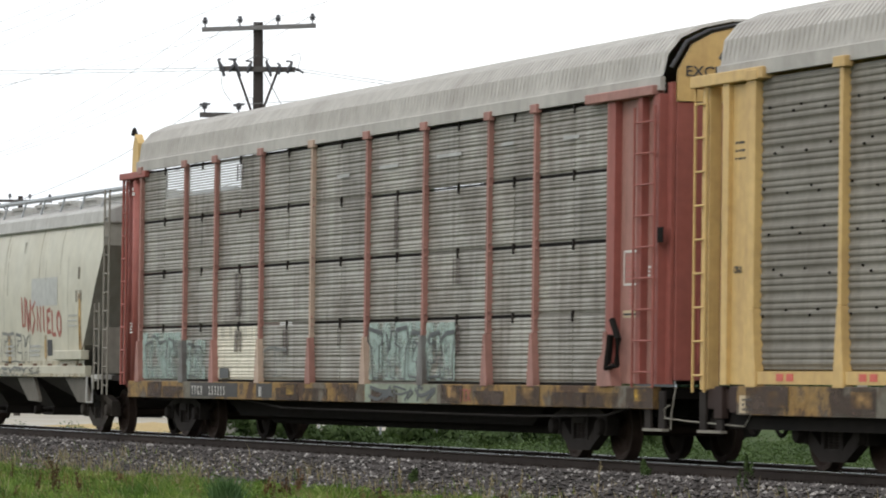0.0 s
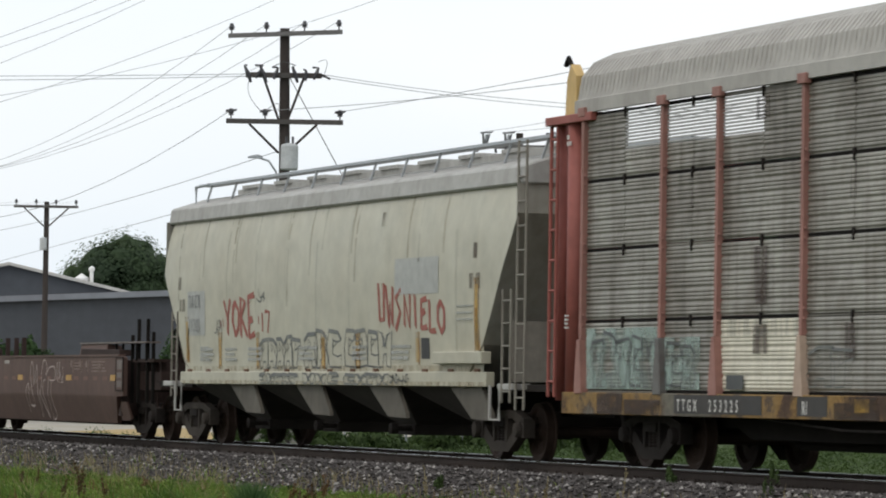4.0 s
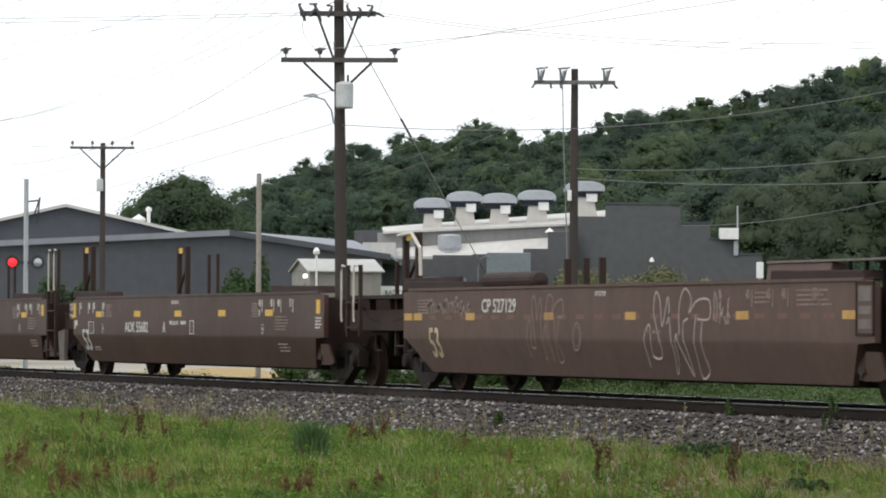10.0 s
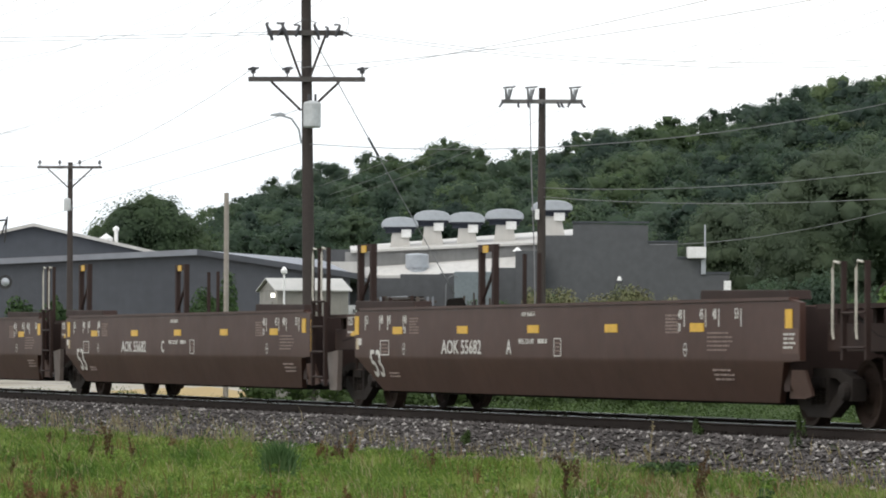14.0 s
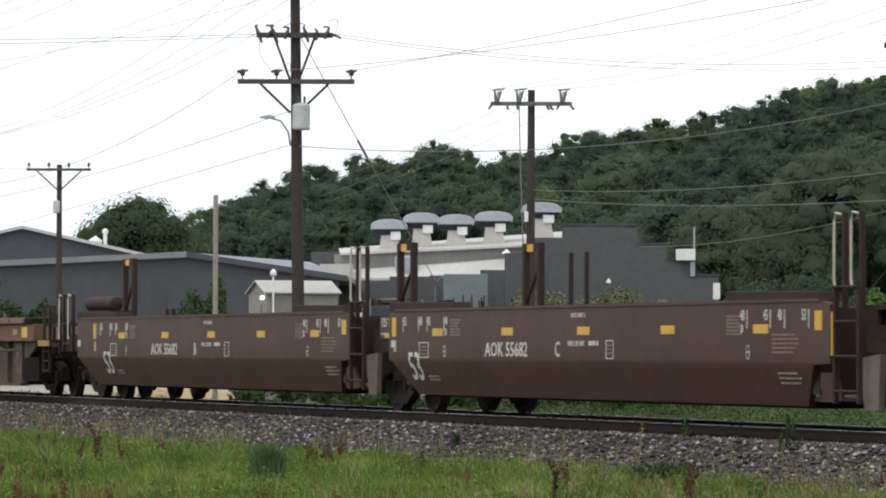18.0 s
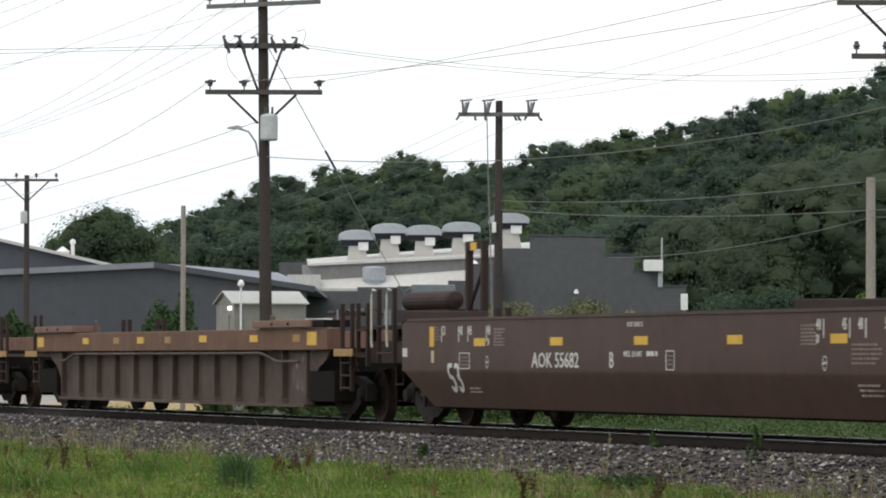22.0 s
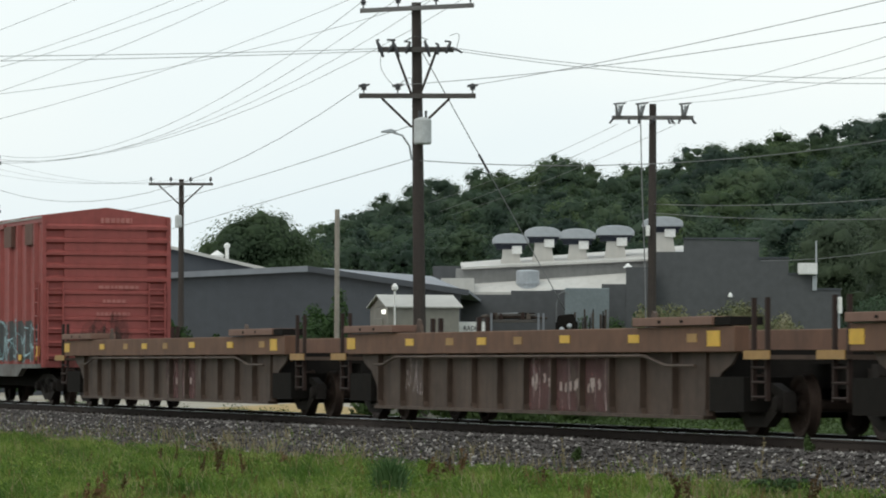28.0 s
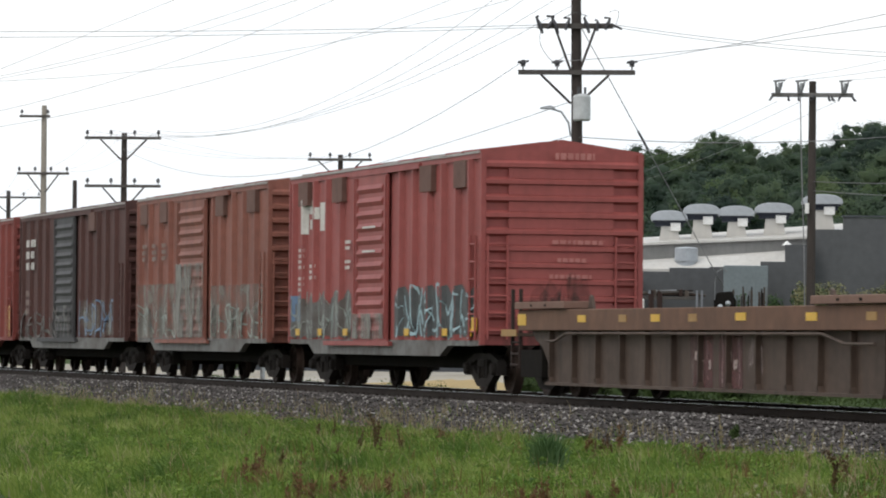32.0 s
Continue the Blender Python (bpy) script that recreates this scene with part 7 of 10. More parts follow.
        # small looped hinges on both edges of the post
        for j in (1, 2, 3):
            for e in (-1, 1):
                for dz in (-0.05, 0.075):
                    bm = bmesh.new()
                    tube(bm, [(p + e * 0.04, NEAR + 0.03, rows[j] + dz - 0.03), (p + e * 0.075, NEAR + 0.02, rows[j] + dz), (p + e * 0.04, NEAR + 0.03, rows[j] + dz + 0.03)], 0.010, 5)
                    part("hinge_loop", bm, M_arpost, post)
    # sill, yellow rusty, with black number panel
    bm = bmesh.new()
    box(bm, L(-79.3), L(-53.4), NEAR - 0.01, NEAR + 0.12, 0.72, 1.02)
    part("side_sill", bm, M_sill, car, "rust-streaked yellow side sill", bevel=0.01)
    bm = bmesh.new()
    box(bm, L(-79.3), L(-53.4), 1.41, 1.53, 0.72, 1.02)
    part("far_sill", bm, M_sill, car)
    plate(car, "number_panel", L(-75.1), L(-72.2), 0.76, 1.0, NEAR - 0.01, M_sillblack, label="black stencil panel")
    lettering(car, "TTGX", L(-74.98), 0.79, 0.16, NEAR - 0.02, M_letter, squeeze=0.8, gap=1.8)
    lettering(car, "253225", L(-73.9), 0.79, 0.16, NEAR - 0.02, M_letter, squeeze=0.8, gap=2.0)
    lettering(car, "R1", L(-70.95), 0.78, 0.17, NEAR - 0.012, M_letter, squeeze=0.7)
    plate(car, "number_panel", L(-71.1), L(-70.2), 0.76, 1.0, NEAR - 0.01, M_sillblack, thick=0.004)
    for v in (-77.4, -69.2, -66.2, -61.2, -58.0, -53.8):
        plate(car, "reflector", L(v) - 0.2, L(v) + 0.2, 0.82, 0.98, NEAR - 0.01, M_reflect if v in (-69.2, -53.8) else M_reflect_worn, label="yellow reflector plate")
        plate(car, "grime", L(v) - 0.5, L(v) + 0.45, 0.73, 1.01, NEAR - 0.02, M_sillgrime, thick=0.002, label="rusty grime over the sill")
    for v in (-76.2, -69.3, -67.8, -64.3, -59.6, -56.4, -55.2):
        plate(car, "grime", L(v) - 0.7, L(v) + 0.6, 0.73, 0.93, NEAR - 0.014, M_sillgrime, thick=0.002, label="rusty grime over the sill")
    stirrup(car, L(-53.76), L(-53.08), 0.46, 0.96)
    cut_lever(car, L(-53.0), L(-50.6), 0.58)
    lettering(car, "TTX", L(-60.9), 0.77, 0.19, NEAR - 0.012, M_tagred, squeeze=1.0)
    plate(car, "sill_paint", L(-65.3), L(-61.9), 0.73, 1.015, NEAR - 0.01, M_tagmint, thick=0.003, label="mint overspray on the sill")
    tag_blocks(car, L(-65.0), L(-62.0), 0.76, 1.0, NEAR - 0.015, M_tagdark, n=3, seed=9, width=0.05)
    # floor, deck and underframe
    bm = bmesh.new()
    box(bm, L(-79.3), L(-53.4), -1.4, 1.4, 0.86, 1.0)
    part("deck", bm, M_under, car)
    bm = bmesh.new()
    prism(bm, [(L(-78.5), 0.86), (L(-54.2), 0.86), (L(-54.6), 0.62), (L(-58.9), 0.55), (L(-59.8), 0.32), (L(-73.2), 0.32), (L(-74.2), 0.55), (L(-78.0), 0.62)], -0.55, 0.55)
    part("centre_sill", bm, M_under, car, "black centre sill")
    bm = bmesh.new()
    prism(bm, [(L(-75.2), 0.86), (L(-58.6), 0.86), (L(-59.4), 0.44), (L(-73.9), 0.44)], -0.95, 0.95)
    part("underfloor_beam", bm, M_under, car, "black underfloor beams")
    bm = bmesh.new()
    tube(bm, [(L(-73.0), NEAR + 0.3, 0.72), (L(-70), NEAR + 0.12, 0.60), (L(-58.5), NEAR + 0.12, 0.58), (L(-55.4), NEAR + 0.12, 0.62), (L(-54.6), NEAR + 0.12, 0.72)], 0.018, 6)
    part("brake_pipe", bm, M_truck, car)
    # two inner decks seen through the gaps
    for z in (2.4, 3.6):
        bm = bmesh.new()
        box(bm, L(-78.4), L(-55.2), -1.36, 1.36, z, z + 0.06)
        part("auto_deck", bm, M_under, car)
    roof_shell(car, L(-79.0), L(-53.3), M_roofzinc, "weathered zinc arched roof with ribbed sheets")
    bm = bmesh.new()
    box(bm, L(-79.0), L(-53.3), -1.52, -1.45, 4.9, 5.08)
    part("eave_flange", bm, M_roofzinc, car)
    # front end: wide end panel, ladder, door leaves, gable
    bm = bmesh.new()
    box(bm, L(-55.0), L(-53.35), NEAR + 0.1, NEAR + 0.16, 1.05, 4.85)
    part("end_panel", bm, M_arpost, car, "faded red end panel", bevel=0.01)
    bm = bmesh.new()
    box(bm, L(-53.3), L(-53.14), NEAR + 0.12, -1.36, 1.05, 5.0)
    part("end_jamb", bm, M_arred, car)
    for a, b in ((-55.12, -54.84), (-54.04, -53.88), (-53.5, -53.28)):
        bm = bmesh.new()
        box(bm, L(a), L(b), NEAR, NEAR + 0.14, 1.05, 4.85)
        part("end_stiffener", bm, M_arred, car)
    bm = bmesh.new()
    box(bm, L(-55.85), L(-53.4), NEAR - 0.06, NEAR + 0.12, 4.84, 4.97)
    part("top_bracket", bm, M_arpost, car, "salmon top bracket", bevel=0.01)
    ladder(car, L(-54.02), L(-53.30), NEAR - 0.05, 1.0, 4.7, 9, M_arred, r=0.014, label="thin red side ladder rungs across a channel")
    bm = bmesh.new()
    prism(bm, [(L(-55.3), 1.02), (L(-54.75), 1.02), (L(-54.85), 1.3), (L(-55.05), 1.5), (L(-55.3), 1.35)], NEAR - 0.05, NEAR + 0.1)
    part("sill_step", bm, M_arpost, car)
    bm = bmesh.new()
    tube(bm, [(L(-54.75), NEAR - 0.05, 1.9), (L(-54.5), NEAR - 0.06, 1.65), (L(-54.55), NEAR - 0.06, 1.3), (L(-54.9), NEAR - 0.06, 1.25), (L(-54.8), NEAR - 0.05, 1.7)], 0.05, 6)
    part("cable_coil", bm, M_under, car, "black coiled strap")
    plate(car, "data_panel", L(-54.72), L(-54.08), 1.93, 2.03, NEAR + 0.1, M_lettertan)
    plate(car, "data_stripe", L(-54.68), L(-54.12), 1.965, 1.99, NEAR + 0.09, M_sillblack)
    bars(car, L(-54.64), 2.74, 0.42, 6, NEAR + 0.1, M_letterpink, seed=4)
    bm = bmesh.new()
    for q in ((-54.72, -54.14, 2.80, 2.83), (-54.72, -54.14, 2.36, 2.39), (-54.72, -54.69, 2.36, 2.83), (-54.17, -54.14, 2.36, 2.83)):
        box(bm, L(q[0]), L(q[1]), NEAR + 0.092, NEAR + 0.1, q[2], q[3])
    part("stencil_frame", bm, M_letter, car, "white outlined data stencil")
    bars(car, L(-54.5), 2.3, 0.16, 4, NEAR + 0.1, M_letterpink, seed=6)
    for y0, y1 in ((-1.35, -0.46), (-0.44, 0.44), (0.46, 1.35)):
        bm = bmesh.new()
        box(bm, L(-53.2), L(-53.12), y0, y1, 1.1, 4.74)
        part("end_door", bm, M_arred, car, "red folding end door leaf", bevel=0.01)
        bm = bmesh.new()
        box(bm, L(-53.12), L(-53.08), (y0 + y1) / 2 - 0.12, (y0 + y1) / 2 + 0.12, 1.3, 2.2)
        part("door_rib", bm, M_arred, car)
    plate(car, "door_latch", L(-53.3), L(-53.1), 2.9, 3.1, NEAR - 0.0, M_under)
    bm = bmesh.new()
    box(bm, L(-53.09), L(-53.05), -0.95, -0.7, 2.95, 3.2)
    part("door_lock", bm, M_under, car, "black door lock box")
    bars(car, L(-53.6), 2.6, 0.1, 3, NEAR, M_letter, seed=8)
    end_gable(car, L(-53.12), 1, M_aryellow, "weathered yellow gable panel", words=True)
    # rear end: round red posts, brackets, yellow gable edge
    for v, r in ((-79.25, 0.15), (-79.85, 0.07)):
        bm = bmesh.new()
        tube(bm, [(L(v), NEAR + 0.18, 0.9), (L(v), NEAR + 0.18, 4.85)], r, 14)
        part("end_column", bm, M_arred, car, "round faded red end column", smooth=True)
    ladder(car, L(-80.0), L(-79.75), NEAR + 0.05, 0.95, 4.8, 9, M_arred)
    bm = bmesh.new()
    box(bm, L(-80.1), L(-78.3), NEAR - 0.02, NEAR + 0.2, 4.78, 4.9)
    part("top_bracket", bm, M_arred, car, bevel=0.01)
    bm = bmesh.new()
    prism(bm, [(L(-79.5), 4.9), (L(-79.05), 4.9), (L(-79.1), 5.45), (L(-79.3), 5.62), (L(-79.45), 5.4)], NEAR + 0.06, NEAR + 0.2)
    part("gable_post", bm, M_aryellow, car, "rusty yellow gable post")
    bm = bmesh.new()
    tube(bm, [(L(-79.4), NEAR + 0.1, 5.3), (L(-79.35), NEAR + 0.1, 5.6), (L(-79.5), NEAR + 0.1, 5.72), (L(-79.6), NEAR + 0.1, 5.62)], 0.04, 6)
    part("roof_hook", bm, M_under, car)
    bars(car, L(-79.32), 4.62, 0.16, 2, NEAR + 0.03, M_letter, seed=12, h=0.06, pitch=0.09)
    bars(car, L(-79.32), 2.1, 0.16, 4, NEAR + 0.03, M_letter, seed=13)
    for y0, y1 in ((-1.35, -0.46), (-0.44, 0.44), (0.46, 1.35)):
        bm = bmesh.new()
        box(bm, L(-79.2), L(-79.12), y0, y1, 1.1, 4.3)
        part("end_door", bm, M_arred, car)
    # graffiti on the lowest row
    for v0, v1, z1, n, sd, w in ((-65.3, -62.75, 1.96, 4, 21, 0.036), (-62.6, -61.3, 1.94, 2, 24, 0.036), (-78.5, -75.8, 1.90, 5, 22, 0.024), (-75.62, -74.4, 1.76, 2, 25, 0.022)):
        plate(car, "overspray", L(v0), L(v1), 1.07, z1, NEAR + 0.052, M_tealwash, thick=0.003, label="thin teal overspray on the screens")
        tag_letters(car, L(v0) + 0.1, L(v1) - 0.1, 1.10, z1 - 0.06, M_tagdark, n, sd, lambda z: NEAR + 0.046, width=w)
    tag_letters(car, L(-70.9), L(-69.6), 1.12, 1.62, M_taggrey, 2, 23, lambda z: NEAR + 0.046, width=0.022)
    plate(car, "grey_patch", L(-73.5), L(-72.95), 1.08, 1.26, NEAR + 0.05, M_tagdark, thick=0.003, label="dark grey patch on the cream panel")
    plate(car, "overspray", L(-73.7), L(-71.2), 1.75, 1.97, NEAR + 0.05, M_grime, thick=0.003, label="grey dirt along the cream panel's top")
    # scrapes and repaired pale strips on the top row
    for v, z, w in ((-64.9, 4.35, 0.9), (-62.2, 4.4, 1.1), (-59.4, 4.45, 0.5), (-56.9, 4.42, 0.6), (-67.0, 4.3, 0.6)):
        plate(car, "scrape", L(v), L(v) + w, z, z + 0.05, NEAR + 0.045, M_screen_open, thick=0.004)
    for v in (-77.0, -57.15):
        truck(car, L(v))
    coupler(car, L(-79.4), -1)
    coupler(car, L(-53.3), 1)


def autorack_yellow():
    x0 = -38.6
    car = thing("autorack_car", "yellow autorack freight car with grey corrugated side screens", "freight car", group="freight train")
    CARS.append((car, x0))
    L = lambda v: v - x0
    posts = [L(-50.15), L(-47.55), L(-44.9), L(-42.2), L(-39.5), L(-36.8), L(-34.1), L(-31.4), L(-28.7), L(-26.9)]
    for a, b in zip(posts, posts[1:]):
        bm = bmesh.new()
        corrugated(bm, a + 0.04, b - 0.04, 1.24, 4.86, NEAR + 0.09, 12, 0.016)
        p = part("side_panel", bm, M_zincdark, car)
        for i in range(4):
            for j in range(6):
                if a > L(-47):
                    continue
                bm = bmesh.new()
                x, z = a + 0.35 + i * 0.55, 1.9 + j * 0.5
                lathe(bm, [(0.008, -0.03), (0.018, -0.02), (0.018, 0.0)], "y", (x + 0.16 * ((i * 7 + j * 5) % 3 - 1), NEAR + 0.06, z + 0.07 * ((i + j) % 2)), 8)
                part("rivet", bm, M_under, p)
        bm = bmesh.new()
        box(bm, a + 0.05, b - 0.05, 1.44, 1.47, 1.1, 4.86)
        part("far_panel", bm, M_zincdark, car)
    for p in posts:
        bm = bmesh.new()
        box(bm, p - 0.05, p + 0.05, NEAR - 0.02, NEAR + 0.1, 2.0, 4.85)
        prism(bm, [(p - 0.05, 2.0), (p + 0.05, 2.0), (p + 0.16, 1.02), (p - 0.16, 1.02)], NEAR - 0.03, NEAR + 0.1)
        box(bm, p - 0.17, p + 0.17, NEAR - 0.06, NEAR + 0.06, 4.83, 4.96)
        part("side_post", bm, M_aryellow, car, bevel=0.008)
    bm = bmesh.new()
    box(bm, L(-50.2), L(-25.5), NEAR, NEAR + 0.1, 1.06, 1.22)
    part("kick_rail", bm, M_aryellow, car)
    for v in (-49.4, -49.1, -47.0, -46.7):
        plate(car, "reflector", L(v), L(v) + 0.2, 1.1, 1.19, NEAR, M_redmark, label="red reflector")
    bm = bmesh.new()
    box(bm, L(-50.6), L(-25.3), NEAR - 0.01, NEAR + 0.12, 0.68, 1.04)
    part("side_sill", bm, M_sill, car, "rusty yellow side sill")
    bm = bmesh.new()
    box(bm, L(-51.9), L(-50.6), NEAR + 0.06, NEAR + 0.2, 0.74, 1.0)
    box(bm, L(-51.35), L(-51.1), NEAR - 0.0, NEAR + 0.1, 0.62, 1.03)
    box(bm, L(-50.85), L(-50.62), NEAR - 0.0, NEAR + 0.1, 0.70, 1.03)
    part("end_sill", bm, M_wellpost, car, "rusty dark end sill brackets", bevel=0.01)
    stirrup(car, L(-51.9), L(-51.15), 0.46, 0.96)
    plate(car, "data_plate", L(-50.5), L(-49.98), 0.70, 0.92, NEAR - 0.01, M_lettertan, label="pale yellow data plate")
    bars(car, L(-50.4), 0.88, 0.3, 3, NEAR - 0.02, M_sillblack, seed=31, pitch=0.06)
    for v in (-49.7, -47.2):
        plate(car, "reflector", L(v), L(v) + 0.6, 0.78, 0.98, NEAR - 0.01, M_reflect_worn)
        plate(car, "grime", L(v) - 0.6, L(v) + 0.7, 0.69, 1.03, NEAR - 0.02, M_sillgrime, thick=0.002, label="rusty grime over the sill")
    bm = bmesh.new()
    box(bm, L(-51.8), L(-25.4), -1.4, 1.4, 0.5, 1.0)
    part("underframe", bm, M_under, car)
    roof_shell(car, L(-51.4), L(-25.6), M_roofzinc, "pale galvanised arched roof")
    bm = bmesh.new()
    box(bm, L(-51.4), L(-25.6), -1.52, -1.45, 4.9, 5.08)
    part("eave_flange", bm, M_roofzinc, car)
    # left end: panel, ladder posts, bracket
    bm = bmesh.new()
    box(bm, L(-51.1), L(-50.25), NEAR + 0.05, NEAR + 0.12, 1.05, 4.82)
    part("end_panel", bm, M_aryellow, car, "yellow end panel", bevel=0.01)
    for a, b in ((-51.15, -50.95), (-50.4, -50.2)):
        bm = bmesh.new()
        box(bm, L(a), L(b), NEAR - 0.01, NEAR + 0.1, 1.05, 4.85)
        part("end_stiffener", bm, M_aryellow, car)
    bm = bmesh.new()
    box(bm, L(-52.15), L(-49.85), NEAR - 0.05, NEAR + 0.15, 4.84, 4.99)
    part("top_bracket", bm, M_aryellow, car, bevel=0.01)
    bm = bmesh.new()
    box(bm, L(-51.9), L(-51.66), NEAR + 0.03, NEAR + 0.2, 0.98, 4.85)
    part("ladder_post", bm, M_aryellow, car, "yellow end post", bevel=0.01)
    bm = bmesh.new()
    box(bm, L(-52.06), L(-51.9), NEAR + 0.14, NEAR + 0.2, 0.98, 4.85)
    part("ladder_web", bm, M_rustdark, car, "rust-brown web of the ladder channel")
    ladder(car, L(-52.06), L(-51.68), NEAR + 0.0, 0.95, 4.85, 9, M_aryellow, r=0.016, label="yellow side ladder")
    for y0, y1 in ((-1.35, -0.46), (-0.44, 0.44), (0.46, 1.35)):
        bm = bmesh.new()
        box(bm, L(-51.5), L(-51.42), y0, y1, 1.1, 4.74)
        part("end_door", bm, M_aryellow, car)
    end_gable(car, L(-51.45), -1, M_aryellow, "yellow gable panel")
    lettering(car, "CPR-D", L(-50.86), 2.45, 0.09, NEAR + 0.045, M_letterblack, squeeze=0.7)
    bars(car, L(-50.85), 4.1, 0.3, 3, NEAR + 0.05, M_letterblack, seed=3, pitch=0.1)
    for x in (-48.7, -29.0):
        truck(car, L(x))
    coupler(car, L(-51.6), -1)


# ---- covered hopper ----
def hopper():
    x0 = -90.9
    car = thing("covered_hopper", "cream covered hopper car with rust runs and graffiti", "freight car", group="freight train")
    CARS.append((car, x0))
    L = lambda v: v - x0
    a, b = L(-100.3), L(-81.3)
    # curved side: outline across, swept along with slanted ends
    prof = [(1.30, 0.0), (1.50, 0.0), (2.2, 0.03), (2.9, 0.045), (3.5, 0.02), (3.95, -0.06), (4.06, -0.1)]   # (z, out)
    def end_x(z, s):
        # the side sheet's slanted end edge
        if s < 0:
            return L(-98.95) if z < 1.5 else L(-98.95) - 1.4 * (z - 1.5) / 1.6 if z < 3.1 else L(-100.35) + 0.2 * (z - 3.1)
        return L(-82.75) if z < 1.7 else L(-82.75) + 1.45 * (z - 1.7) / 1.9 if z < 3.6 else L(-81.3)
    for side, nm in ((-1, "side_sheet"), (1, "far_side_sheet")):
        bm = bmesh.new()
        prev = None
        nz = 14
        for i in range(nz + 1):
            z = 1.30 + (4.06 - 1.30) * i / nz
            out = np.interp(z, [p[0] for p in prof], [p[1] for p in prof])
            xs = [end_x(z, -1) + (end_x(z, 1) - end_x(z, -1)) * k / 10 for k in range(11)]
            row = [bm.verts.new((x, side * (1.47 + out), z)) for x in xs]
            if prev:
                for k in range(10):
                    bm.faces.new((prev[k], prev[k + 1], row[k + 1], row[k]))
            prev = row
        part(nm, bm, M_cream, car, "curved cream side sheet with rust runs" if side < 0 else "", smooth=True)
    def side_y(z):
        return -(1.47 + float(np.interp(z, [p[0] for p in prof], [p[1] for p in prof])))
    # slope sheets at the ends, their shade put into a darker grey
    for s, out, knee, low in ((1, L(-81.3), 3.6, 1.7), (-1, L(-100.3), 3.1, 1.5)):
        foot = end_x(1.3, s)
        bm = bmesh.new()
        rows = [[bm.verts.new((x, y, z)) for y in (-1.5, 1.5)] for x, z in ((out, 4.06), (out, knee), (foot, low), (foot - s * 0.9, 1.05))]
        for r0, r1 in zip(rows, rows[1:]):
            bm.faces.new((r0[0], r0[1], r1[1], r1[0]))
        part("slope_sheet", bm, M_hopendshade, car, "shaded grey end slope sheet")
        bm = bmesh.new()
        box(bm, foot + s * 0.55, foot + s * 0.59, -1.25, 1.25, 1.16, 2.05)
        part("end_web", bm, M_hopladder, car, "tan-grey upright end web plate")
    # roof edge band and roof
    bm = bmesh.new()
    prism(bm, [(-1.46, 4.02), (-1.42, 4.30), (-0.8, 4.50), (0.8, 4.50), (1.42, 4.30), (1.46, 4.02)], L(-100.3), L(-81.25), "x")
    part("roof", bm, M_hopgrey, car, "pale grey dusty roof with rounded edge", bevel=0.03)
    bm = bmesh.new()
    box(bm, L(-99.4), L(-82.0), -0.4, 0.4, 4.5, 4.66)
    part("hatch_trough", bm, M_hopgrey, car)
    for i in range(9):
        bm = bmesh.new()
        x = L(-98.5) + i * 2.0
        box(bm, x - 0.5, x + 0.5, -0.44, 0.44, 4.66, 4.72)
        part("hatch_cover", bm, M_hopgrey, car)
    # running boards on stands
    for y in (-0.95, 0.95):
        bm = bmesh.new()
        box(bm, L(-99.6), L(-80.4), y - 0.14, y + 0.14, 4.70, 4.745)
        rb = part("running_board", bm, M_galv, car, "galvanised roof running board")
        for i in range(12):
            x = L(-99.0) + i * 1.6
            bm = bmesh.new()
            tube(bm, [(x, y * 1.16, 4.4), (x + 0.12, y * 1.1, 4.7)], 0.022, 5)
            part("stand", bm, M_galv, rb)
    bm = bmesh.new()
    tube(bm, [(L(-99.75), -1.1, 4.25), (L(-99.75), -1.1, 4.70), (L(-98.9), -1.1, 4.72)], 0.03, 6)
    part("roof_rail", bm, M_galv, car)
    # side sill and lower flange
    bm = bmesh.new()
    box(bm, L(-99.15), L(-82.55), NEAR + 0.02, NEAR + 0.16, 1.08, 1.30)
    part("side_sill", bm, M_cream, car, "cream side sill with scrawled graffiti", bevel=0.01)
    bm = bmesh.new()
    box(bm, L(-99.15), L(-82.55), 1.37, 1.51, 1.08, 1.30)
    part("far_sill", bm, M_cream, car)
    for i in range(14):
        x = L(-98.6) + i * 1.2
        bm = bmesh.new()
        box(bm, x - 0.1, x + 0.1, side_y(1.35) - 0.03, side_y(1.35), 1.30, 1.345)
        part("rivet_pad", bm, M_rustdark, car)
    bm = bmesh.new()
    box(bm, L(-84.75), L(-82.55), NEAR - 0.06, NEAR + 0.1, 1.42, 1.6)
    part("corner_box", bm, M_cream, car, "cream corner step box", bevel=0.01)
    for v0, v1 in ((-82.55, -80.2), (-101.4, -99.15)):
        bm = bmesh.new()
        box(bm, L(v0), L(v1), NEAR + 0.25, 1.28, 1.02, 1.12)
        part("end_platform", bm, M_truck, car)
        bm = bmesh.new()
        step = v0 + 0.55 if v0 > -90 else v1 - 1.1
        box(bm, L(step), L(step) + 0.6, NEAR, NEAR + 0.3, 1.04, 1.13)
        part("corner_step", bm, M_hopgrey, car, "pale grey corner step", bevel=0.01)
        bm = bmesh.new()
        box(bm, L(v0) + 0.1, L(v1) - 0.1, -0.35, 0.35, 0.66, 1.05)
        part("draft_sill", bm, M_under, car)
